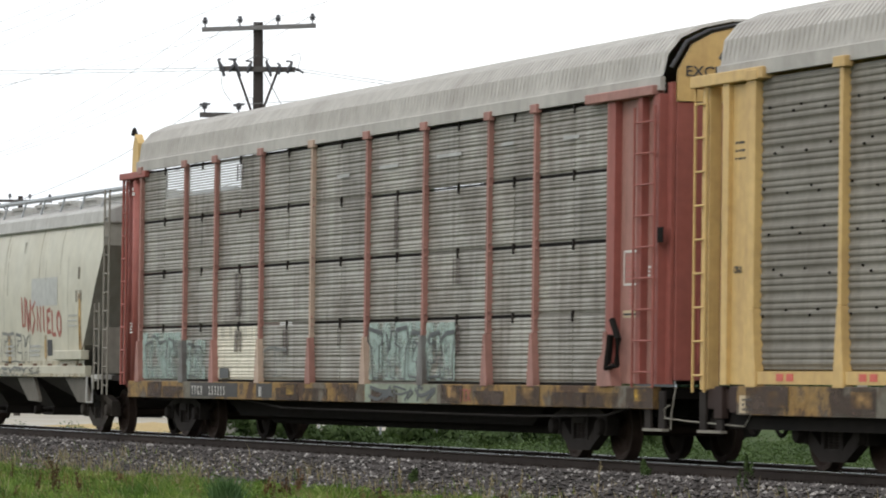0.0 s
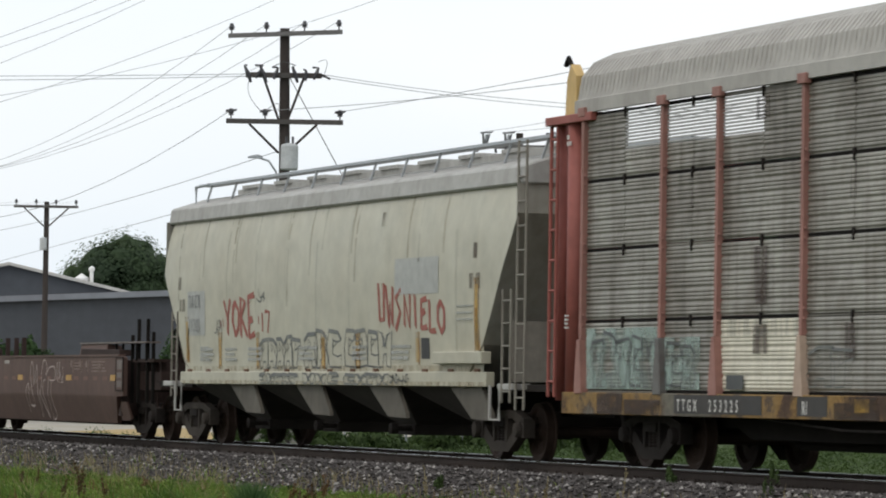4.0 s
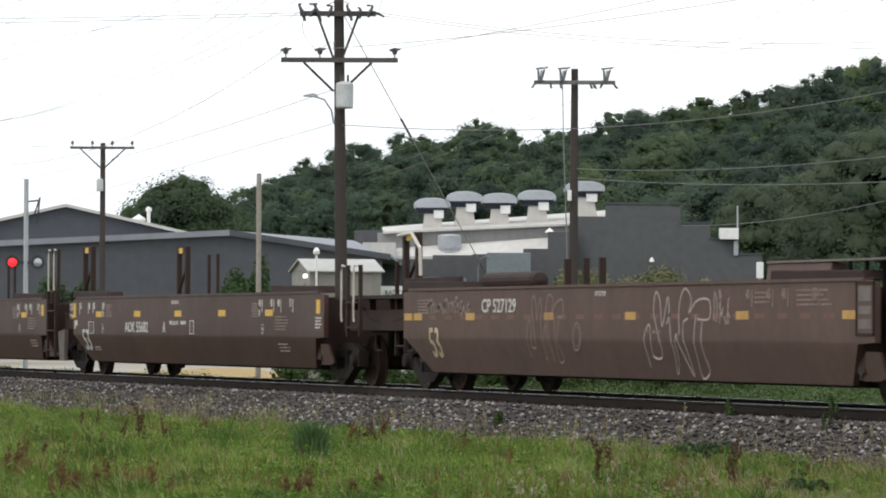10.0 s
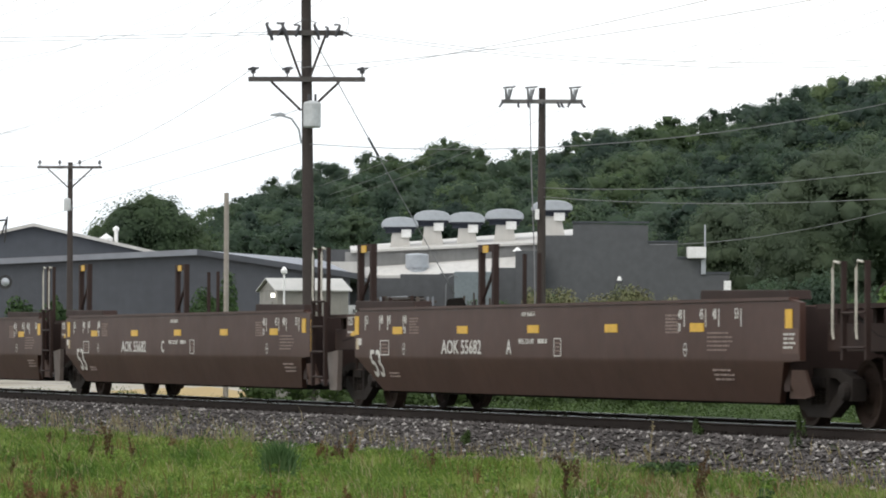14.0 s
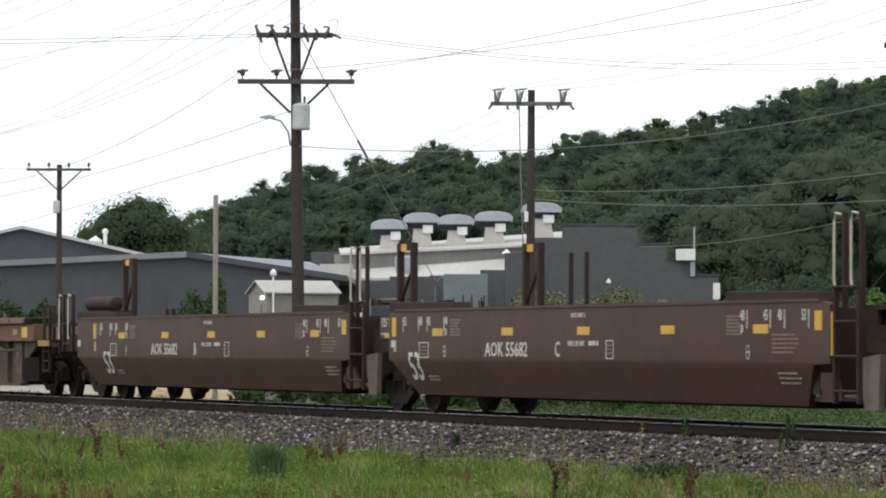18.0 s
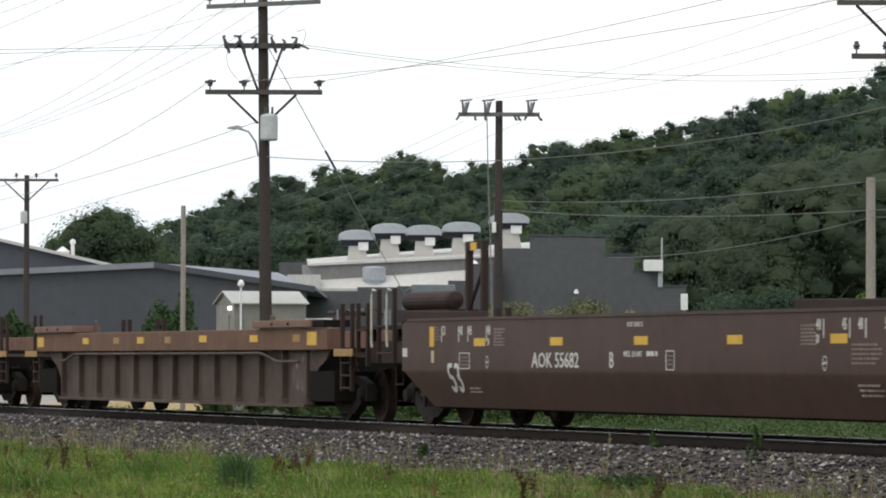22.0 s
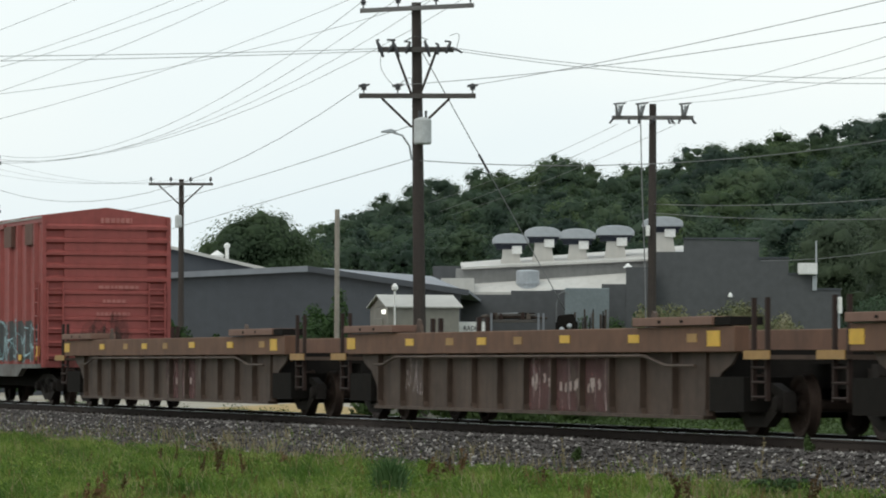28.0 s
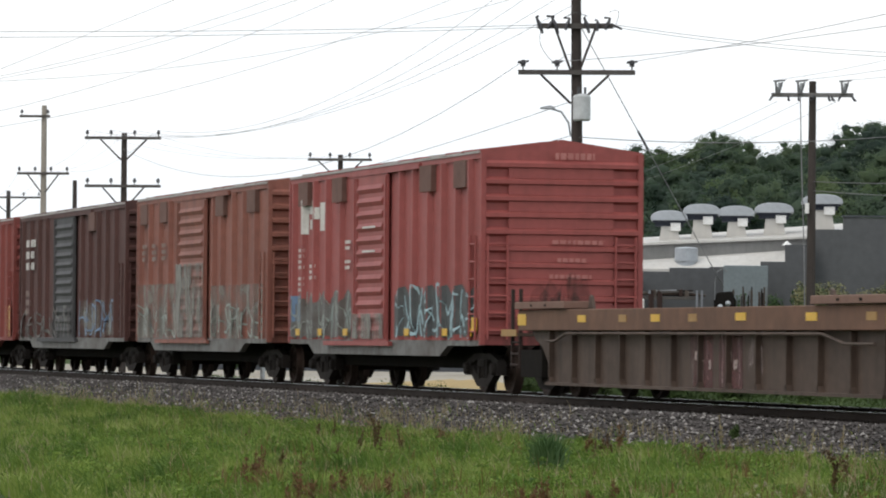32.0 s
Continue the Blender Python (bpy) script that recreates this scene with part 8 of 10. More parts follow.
    # hopper bays: V outlets, shade under the car put in as near-black
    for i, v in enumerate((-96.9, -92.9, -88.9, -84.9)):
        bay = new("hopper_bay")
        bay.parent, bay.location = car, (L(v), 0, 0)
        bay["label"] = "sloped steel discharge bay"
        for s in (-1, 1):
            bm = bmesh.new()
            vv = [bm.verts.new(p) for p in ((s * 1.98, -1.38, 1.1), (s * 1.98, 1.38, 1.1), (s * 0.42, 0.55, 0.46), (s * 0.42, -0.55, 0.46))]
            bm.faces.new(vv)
            part("slope_plate", bm, M_hopbayshade, bay)
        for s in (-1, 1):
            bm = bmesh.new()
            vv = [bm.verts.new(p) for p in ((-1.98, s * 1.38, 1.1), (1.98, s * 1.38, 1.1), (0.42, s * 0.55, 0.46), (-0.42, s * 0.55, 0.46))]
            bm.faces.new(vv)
            part("side_plate", bm, M_hopbayshade, bay)
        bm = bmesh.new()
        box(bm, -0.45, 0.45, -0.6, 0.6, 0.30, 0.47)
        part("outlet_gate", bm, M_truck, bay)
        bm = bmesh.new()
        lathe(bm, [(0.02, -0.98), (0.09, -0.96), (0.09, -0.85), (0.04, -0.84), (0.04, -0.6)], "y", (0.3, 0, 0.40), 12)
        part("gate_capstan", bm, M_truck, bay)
    # Paler plates: lit faces of the bay slopes, light put in colour.
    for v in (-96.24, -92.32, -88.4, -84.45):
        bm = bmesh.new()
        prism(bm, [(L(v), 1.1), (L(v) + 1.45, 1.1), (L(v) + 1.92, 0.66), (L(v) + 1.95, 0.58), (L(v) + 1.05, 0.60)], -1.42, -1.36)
        part("bay_lit_plate", bm, M_hopbaylit, car, "paler grey slanted plate for a bay's lit slope")
    # ladders and grab irons at both ends
    ladder(car, L(-81.35), L(-81.0), NEAR + 0.05, 0.75, 4.65, 11, M_hopladder, r=0.016, label="grey end ladder")
    ladder(car, L(-81.8), L(-81.45), NEAR - 0.0, 0.85, 2.5, 5, M_hopladder, r=0.016)
    ladder(car, L(-99.75), L(-99.4), NEAR + 0.02, 0.85, 2.4, 5, M_hopladder, r=0.016)
    for v in (-82.1, -99.2):
        bm = bmesh.new()
        tube(bm, [(L(v) - 0.2, NEAR, 1.1), (L(v) - 0.2, NEAR, 0.6), (L(v) + 0.2, NEAR, 0.6), (L(v) + 0.2, NEAR, 1.1)], 0.025, 6)
        part("sill_step", bm, M_hopgrey, car)
    bm = bmesh.new()
    lathe(bm, [(0.2, -1.0), (0.2, 0.2), (0.15, 0.25)], "y", (L(-80.9), 0, 1.5), 14)
    part("air_reservoir", bm, M_truck, car, smooth=False)
    # paint marks and tags
    sl = side_y
    def sheet(name, xa, xb, za, zb, m, label):
        bm = bmesh.new()
        n = 4
        for i in range(n):
            z1, z2 = za + (zb - za) * i / n, za + (zb - za) * (i + 1) / n
            bm.faces.new([bm.verts.new(p) for p in ((xa, sl(z1) - 0.006, z1), (xb, sl(z1) - 0.006, z1), (xb, sl(z2) - 0.006, z2), (xa, sl(z2) - 0.006, z2))])
        part(name, bm, m, car, label)
    sheet("overpaint_patch", L(-86.85), L(-84.75), 2.5, 3.06, M_greypatch, "square grey overpainted patch")
    sheet("overpaint_patch", L(-98.75), L(-97.6), 1.95, 2.75, M_greypatch, "grey patch behind the car number")
    for words, z in (("DACX", 2.45), ("11201", 2.02)):
        lettering(car, words, L(-98.62), z, 0.25, sl(z) - 0.02, M_lettergrey, squeeze=0.6, gap=1.5, weight=-0.012)
    tag_words(car, "YORE", L(-96.35), 1.98, 1.95, 0.62, 0, M_tagred, 0.10, sl, seed=4, drop=0.02, label="red-brown sprayed tag", twice=True)
    tag_words(car, "17", L(-94.15), 1.98, 0.6, 0.3, 0, M_tagred, 0.07, sl, seed=5)
    for v in (-96.62, -96.48, -94.28):
        tag_words(car, "I", L(v), 2.1, 0.1, 0.12, 0, M_tagred, 0.04, sl, seed=int(-v * 10))
    tag_words(car, "UWS", L(-87.65), 2.08, 1.2, 0.55, 0, M_tagred, 0.085, sl, seed=6, drop=0.05, label="red-brown sprayed tag", twice=True)
    tag_words(car, "NIELO", L(-86.4), 2.02, 2.0, 0.52, 0, M_tagred, 0.085, sl, seed=7, drop=0.03, label="red-brown sprayed tag", twice=True)
    # three groups of outlined letters that run down over the sill
    for v0, v1, z1, n, sd in ((-94.2, -91.9, 1.92, 5, 8), (-91.7, -89.6, 2.0, 3, 9), (-89.45, -87.1, 2.02, 4, 10)):
        tag_letters(car, L(v0), L(v1), 1.36, z1, M_taggrey, n, sd, sl)
        tag_letters(car, L(v0 + 0.1), L(v1), 1.10, 1.28, M_taggrey, n, sd + 20, lambda z: NEAR + 0.014, width=0.03)
    tag_strokes(car, 4, L(-87.0), 1.12, 1.0, 0.16, NEAR + 0.014, M_tagdark, 0.025, seed=12)
    tag_strokes(car, 2, L(-97.0), 1.95, 0.5, 0.25, 0, M_taggrey, 0.025, sl, seed=40)
    tag_strokes(car, 1, L(-94.35), 2.45, 0.5, 0.35, 0, M_taggrey, 0.025, sl, seed=41)
    # upright yellow reflector strips, worn
    for v, z0, z1 in ((-98.85, 1.52, 2.2), (-96.72, 1.4, 1.9), (-94.42, 1.4, 1.88), (-90.68, 1.4, 1.86), (-88.82, 1.4, 1.84), (-85.85, 1.45, 1.82), (-83.1, 1.62, 2.6)):
        sheet("reflector_strip", L(v), L(v) + 0.13, z0, z1, M_hopstrip, "worn yellow reflector strip")
        sheet("rust_run", L(v) - 0.04, L(v) + 0.2, z0 - 0.05, z1 + 0.1, M_rustwash, "yellow-brown rust run")
    for v, z0 in ((-95.9, 2.7), (-95.75, 3.2), (-92.65, 2.4), (-90.7, 3.3), (-91.4, 2.9), (-88.95, 2.75), (-89.15, 3.2), (-86.3, 2.8), (-84.6, 3.1), (-97.8, 3.0), (-99.4, 2.6)):
        sheet("rust_run", L(v), L(v) + 0.10, z0, 4.02, M_rustrun, "brown rust run under the roof edge")
    for v, z in ((-83.1, 3.15), (-99.25, 2.95), (-83.25, 2.7), (-82.95, 2.7), (-99.2, 2.55), (-99.0, 2.55), (-87.6, 3.75)):
        sheet("rust_spot", L(v) - 0.09, L(v) + 0.09, z - 0.16, z + 0.07, M_stain, "dark rust spot")
    for i in range(9):
        v = -98.0 + i * 1.75
        sheet("dirt_run", L(v), L(v) + 0.05 + 0.03 * (i % 3), 1.6 + 0.35 * (i % 4), 4.0, M_grime, "faint grey dirt run")
    sheet("dirt_band", L(-98.8), L(-83.0), 1.31, 1.4, M_rustrun, "brown grime along the sill")
    plate(car, "sill_rust", L(-99.1), L(-82.6), 1.085, 1.15, NEAR + 0.02, M_rustrun, thick=0.003)
    for v, w in ((-97.9, 0.9), (-96.3, 0.7), (-94.9, 0.9), (-91.9, 1.0), (-89.0, 0.8), (-87.0, 1.0)):
        bars(car, L(v), 1.72, w, 3, sl(1.7) - 0.014, M_greypatch, seed=int(-v * 7), pitch=0.09, h=0.05)
    bars(car, L(-83.9), 2.3, 0.8, 3, sl(2.3) - 0.012, M_greypatch, seed=21, pitch=0.1)
    bars(car, L(-97.9), 1.75, 0.5, 4, sl(1.75) - 0.012, M_greypatch, seed=22)
    sheet("black_data_panel", L(-85.6), L(-85.2), 1.5, 1.82, M_letterblack, "small black data panel")
    for v in (-99.6, -83.05):
        truck(car, L(v), "dusty")
    coupler(car, L(-101.4), -1)
    coupler(car, L(-80.2), 1)


# ---- smooth-sided well cars ----
def guide_frame(car, x, y, z0=1.6, z1=2.6, w=0.34, label="brown upright guide frame with yellow plate"):
    f = new("guide_frame")
    f.parent, f.location = car, (x, y, 0)
    f["label"] = label
    for s in (-1, 1):
        bm = bmesh.new()
        box(bm, s * w - 0.055, s * w + 0.055, -0.05, 0.05, z0, z1)
        part("leg", bm, M_wellpost, f, bevel=0.008)
    bm = bmesh.new()
    box(bm, -w - 0.055, w + 0.055, -0.05, 0.05, z1, z1 + 0.12)
    part("head", bm, M_wellpost, f)
    bm = bmesh.new()
    box(bm, -0.13, 0.13, -0.062, -0.05, z1 - 0.02, z1 + 0.1)
    part("yellow_plate", bm, M_reflect, f)
    bm = bmesh.new()
    tube(bm, [(-w, 0, z0 + 0.15), (w, 0, z1 - 0.25)], 0.03, 6)
    part("diagonal", bm, M_wellpost, f)


def hand_posts(car, x0, x1, y, z0, z1, pale, rungs=2):
    """Two tall posts with pale bent handrails, and rungs between them."""
    p = new("hand_posts")
    p.parent = car
    p["label"] = "tall end posts with pale bent handrail"
    for x in (x0, x1):
        bm = bmesh.new()
        box(bm, x - 0.028, x + 0.028, y, y + 0.06, z0, z1)
        part("post", bm, M_wellpost, p)
        if pale:
            bm = bmesh.new()
            tube(bm, [(x - 0.17, y - 0.03, z0 + 0.25), (x - 0.2, y - 0.03, z0 + 0.35), (x - 0.2, y - 0.03, z1 - 0.1), (x - 0.15, y - 0.03, z1), (x, y - 0.03, z1 - 0.02)], 0.017, 6)
            part("handrail", bm, M_pipe, p, "pale bent pipe handrail")
    for i in range(rungs):
        bm = bmesh.new()
        z = z0 + 0.15 + i * 0.42
        tube(bm, [(x0, y, z), (x1, y, z)], 0.02, 6)
        part("rung", bm, M_wellpost, p)


def end_platform(car, xa, xb, s):
    """The car's end over the truck: bolster box, walkway, beams."""
    a, b = min(xa, xb), max(xa, xb)
    bm = bmesh.new()
    box(bm, a, b, -1.2, 1.2, 0.95, 1.3)
    part("end_box", bm, M_wellpost, car, "brown end platform box", bevel=0.01)
    bm = bmesh.new()
    box(bm, a, b, -1.35, 1.35, 1.48, 1.54)
    part("walkway", bm, M_wellpost, car)
    for x in (a + 0.25, (a + b) / 2, b - 0.2):
        bm = bmesh.new()
        box(bm, x - 0.05, x + 0.05, -1.15, -1.05, 1.3, 1.48)
        part("stanchion", bm, M_wellpost, car)
    bm = bmesh.new()
    box(bm, a - 0.2, b + 0.2, -0.35, 0.35, 0.66, 0.98)
    part("draft_sill", bm, M_under, car)
    bm = bmesh.new()
    x = (a + b) / 2 + s * 0.2
    tube(bm, [(x, -1.1, 0.9), (x, -1.1, 0.62), (x + 0.35, -1.1, 0.62), (x + 0.35, -1.1, 0.9)], 0.02, 6)
    part("sill_step", bm, M_wellpost, car)
    bm = bmesh.new()
    lathe(bm, [(0.10, -1.12), (0.13, -1.08), (0.13, -0.8)], "y", (x - s * 0.3, 0, 1.05), 12)
    tube(bm, [(x - s * 0.7, -1.18, 1.4), (x, -1.18, 1.15), (x + s * 0.5, -1.18, 1.1)], 0.025, 6)
    part("brake_gear", bm, M_truck, car)


def well_body(car, xl, xr, material, label):
    """Shell of a smooth-sided well: a side plate on each side, folded inward along its lower third, floor and ends."""
    zs = (1.60, 1.56, 1.2, 0.87, 0.835, 0.815, 0.78, 0.55, 0.30)
    for s in (-1, 1):
        bm = bmesh.new()
        outer, inner = [], []
        for z in zs:
            d = 0.0 if z > 0.87 else 0.377 * max(0.0, 0.828 - z) + (0.004 if 0.8 < z < 0.85 else 0.0)
            k = max(0.0, (0.828 - z) / 0.528)
            x0 = xl + (0.3 if z > 1.57 else 0.0) + (0.1 + 0.85 * k if k > 0 else 0.0)
            x1 = xr - (0.3 if z > 1.57 else 0.0) - (0.5 + 0.6 * k if k > 0 else 0.0)
            xs = [x0 + (x1 - x0) * i / 6 for i in range(7)]
            outer.append([bm.verts.new((x, s * (1.53 - d), z)) for x in xs])
            inner.append([bm.verts.new((x, s * (1.45 - d), z)) for x in xs])
        for rows in (outer, inner):
            for p, q in zip(rows, rows[1:]):
                for i in range(6):
                    f = bm.faces.new((p[i], p[i + 1], q[i + 1], q[i]))
                    f.smooth = True
        rim = [r[0] for r in outer] + outer[-1][1:] + [r[-1] for r in outer[-2::-1]] + outer[0][-2:0:-1]
        rin = [r[0] for r in inner] + inner[-1][1:] + [r[-1] for r in inner[-2::-1]] + inner[0][-2:0:-1]
        ra, rb = [bm.verts.new(v.co) for v in rim], [bm.verts.new(v.co) for v in rin]
        for i in range(len(ra)):
            bm.faces.new((ra[i], ra[i - 1], rb[i - 1], rb[i]))
        part("side_plate", bm, material, car, label if s < 0 else "")
        bm = bmesh.new()
        out = [(xr - 0.42, 0.72, 0.04), (xr - 0.02, 0.72, 0.04), (xr - 0.05, 0.40, 0.16), (xr - 0.3, 0.36, 0.17), (xr - 0.78, 0.36, 0.17)]
        fa = [bm.verts.new((x, s * (1.5 - d), z)) for x, z, d in out]
        fb = [bm.verts.new((x, s * (1.46 - d), z)) for x, z, d in out]
        bm.faces.new(fa)
        bm.faces.new(fb[::-1])
        for i in range(5):
            bm.faces.new((fa[i - 1], fa[i], fb[i], fb[i - 1]))
        part("end_bracket", bm, M_wellfaded, car)
    bm = bmesh.new()
    box(bm, xl + 1.0, xr - 1.1, -1.25, 1.25, 0.27, 0.36)
    part("well_floor", bm, M_under, car)
    for x in (xl + 0.6, xr - 0.7):
        bm = bmesh.new()
        box(bm, x - 0.1, x + 0.1, -1.4, 1.4, 0.45, 1.52)
        part("bulkhead", bm, M_wellpost, car)
    # flaps over the ends of the top chord
    for a, b in ((xl, xl + 3.1), (xr - 3.3, xr - 0.3)):
        bm = bmesh.new()
        prism(bm, [(a, 1.60), (b, 1.60), (b - 0.05, 1.72), (a + 0.03, 1.75)], NEAR + 0.0, NEAR + 0.3)
        part("top_flap", bm, M_wellpost, car, bevel=0.01)
    bm = bmesh.new()
    box(bm, xl + 0.3, xr - 0.3, NEAR - 0.02, NEAR + 0.12, 1.59, 1.63)
    part("top_chord", bm, material, car)


def size_marks(car, xs, z, y, material=M_letter, bar=0.19):
    for i, (x, words) in enumerate(xs):
        lettering(car, words, x, z, 0.14, y, material, squeeze=0.72, name="length_mark")
        plate(car, "length_bar", x + bar, x + bar + 0.025, z - 0.1, z + 0.13, y, material, thick=0.006)


def well_aok(unit, xl, xr, x_truck, marks, joint=None):
    x0 = (xl + xr) / 2
    car = thing("well_car", f"brown smooth-sided container well car lettered {unit}", "well car", group="freight train")
    CARS.append((car, x0))
    L = lambda v: v - x0
    a, b = L(xl), L(xr)
    well_body(car, a, b, M_wellbrown, "dark red-brown smooth side plate")
    for v in x_truck:
        truck(car, L(v))
    # lettering, from the marks' own origin
    m = L(marks)
    lettering(car, "AOK 55682", m + 4.42, 0.90, 0.215, NEAR, M_letter, squeeze=1.26)
    lettering(car, unit, m + 7.40, 0.90, 0.22, NEAR, M_letter, squeeze=1.0)
    bent(lettering(car, "53", m + 0.80, 0.53, 0.44, NEAR - 0.004, M_letter, squeeze=1.0), 0.53)
    lettering(car, "WELL LD LMT", m + 7.92, 1.05, 0.075, NEAR, M_letter, squeeze=1.05)
    bars(car, m + 8.75, 1.12, 0.42, 1, NEAR, M_letter, seed=2, h=0.065)
    lettering(car, f"AOK 55682 {unit}", m + 8.05, 1.45, 0.065, NEAR, M_letter, squeeze=1.1)
    if not joint:
        bars(car, m + 0.02, 1.5, 0.5, 5, NEAR, M_letterdim, seed=9, pitch=0.045, h=0.02)
    bars(car, m + 2.85, 1.46, 0.45, 6, NEAR, M_letterdim, seed=3, pitch=0.045)
    bars(car, m + 1.6, 0.60, 0.55, 2, NEAR + 0.080, M_letterdim, seed=13, pitch=0.05, slope=-0.377)
    bars(car, m + 13.75, 1.44, 0.5, 6, NEAR, M_letterdim, seed=4, pitch=0.045)
    bars(car, m + 15.22, 1.20, 0.95, 5, NEAR, M_letterdim, seed=7, pitch=0.055, h=0.024)
    bars(car, m + 15.33, 0.72, 0.75, 3, NEAR + 0.036, M_letterdim, seed=8, pitch=0.06, slope=-0.377)
    size_marks(car, [(m + 0.60, "53"), (m + 1.36, "48"), (m + 1.77, "45"), (m + 2.57, "40")], 1.37, NEAR, bar=-0.05)
    for x in (m + 2.57, m + 14.2):
        lettering(car, "20", x, 1.215, 0.11, NEAR, M_letter, squeeze=0.6, name="length_mark")
    size_marks(car, [(m + 14.2, "40"), (m + 14.95, "45"), (m + 15.4, "48"), (m + 16.15, "53")], 1.37, NEAR, bar=0.2)
    for dx, z, w, h in ((0.02, 1.2, 0.2, 0.3), (2.0, 1.205, 0.48, 0.115), (5.16, 1.205, 0.48, 0.115), (8.31, 1.205, 0.48, 0.115), (11.47, 1.205, 0.48, 0.115), (14.62, 1.205, 0.48, 0.115), (b - m - 0.45, 1.24, 0.22, 0.24)):
        plate(car, "reflector", m + dx, m + dx + w, z, z + h, NEAR, M_reflect, label="yellow reflector plate")
    plate(car, "reflector", m + 0.1, m + 0.22, 0.96, 1.14, NEAR, M_lettertan)
    # stencil boxes
    for x, z, w, h in ((m + 1.35, 0.87, 0.46, 0.24), (m + 9.42, 0.87, 0.29, 0.26)):
        bm = bmesh.new()
        for q in ((x, x + w, z, z + 0.014), (x, x + w, z + h - 0.014, z + h), (x, x + 0.014, z, z + h), (x + w - 0.014, x + w, z, z + h)):
            box(bm, q[0], q[1], NEAR - 0.007, NEAR, q[2], q[3])
        part("stencil_box", bm, M_letter, car, "white outlined stencil box")
        bars(car, x + 0.06, z + h - 0.06, w - 0.12, 3, NEAR, M_letterdim, seed=31, h=0.022)
    for x in (m + 2.57, m + 14.45):
        bm = bmesh.new()
        ribbon(bm, [(x + 0.06 * math.cos(k * 0.449), 0.97 + 0.085 * math.sin(k * 0.449)) for k in range(15)], 0.016, NEAR)
        ribbon(bm, [(x - 0.05, 0.97), (x + 0.05, 0.97)], 0.02, NEAR)
        part("round_mark", bm, M_letter, car)
    if joint:      # the shared truck and posts to the left of this unit
        j = L(joint)
        end_platform(car, j - 1.0, a + 0.1, -1)
        guide_frame(car, j - 0.55, -0.78)
        guide_frame(car, j + 0.3, 1.08)
        hand_posts(car, j - 1.2, j - 0.5, NEAR - 0.02, 0.35, 1.75, False, 4)
        hand_posts(car, j - 1.1, j - 0.6, NEAR + 0.06, 1.5, 2.66, True, 0)
        hand_posts(car, j + 1.1, j + 1.8, 1.4, 0.35, 2.55, False, 3)
        bm = bmesh.new()
        prism(bm, [(j - 0.75, 0.9), (j - 0.15, 0.95), (j - 0.2, 0.28), (j - 0.6, 0.28)], NEAR + 0.12, NEAR + 0.2)
        part("step_plate", bm, M_scuffed, car, "scuffed pale step plate")
        plate(car, "number_plate", a - 0.7, a + 0.06, 1.17, 1.52, NEAR + 0.1, M_wellbrown, thick=0.02)
        lettering(car, "125 T", a - 0.62, 1.36, 0.14, NEAR + 0.078, M_letter, squeeze=1.0)
        bars(car, a - 0.62, 1.26, 0.3, 1, NEAR + 0.078, M_letter, seed=17, h=0.03)
        plate(car, "corner_mark", a - 0.45, a + 0.02, 1.18, 1.26, NEAR + 0.078, M_reflect, thick=0.004, label="yellow corner mark")
        plate(car, "placard", a + 0.14, a + 0.36, 1.03, 1.14, NEAR, M_letter, label="small white placard")
        plate(car, "step_edge", j - 1.35, j - 1.23, 0.93, 1.46, NEAR + 0.02, M_reflect, thick=0.01, label="yellow post marking")
    return car, L


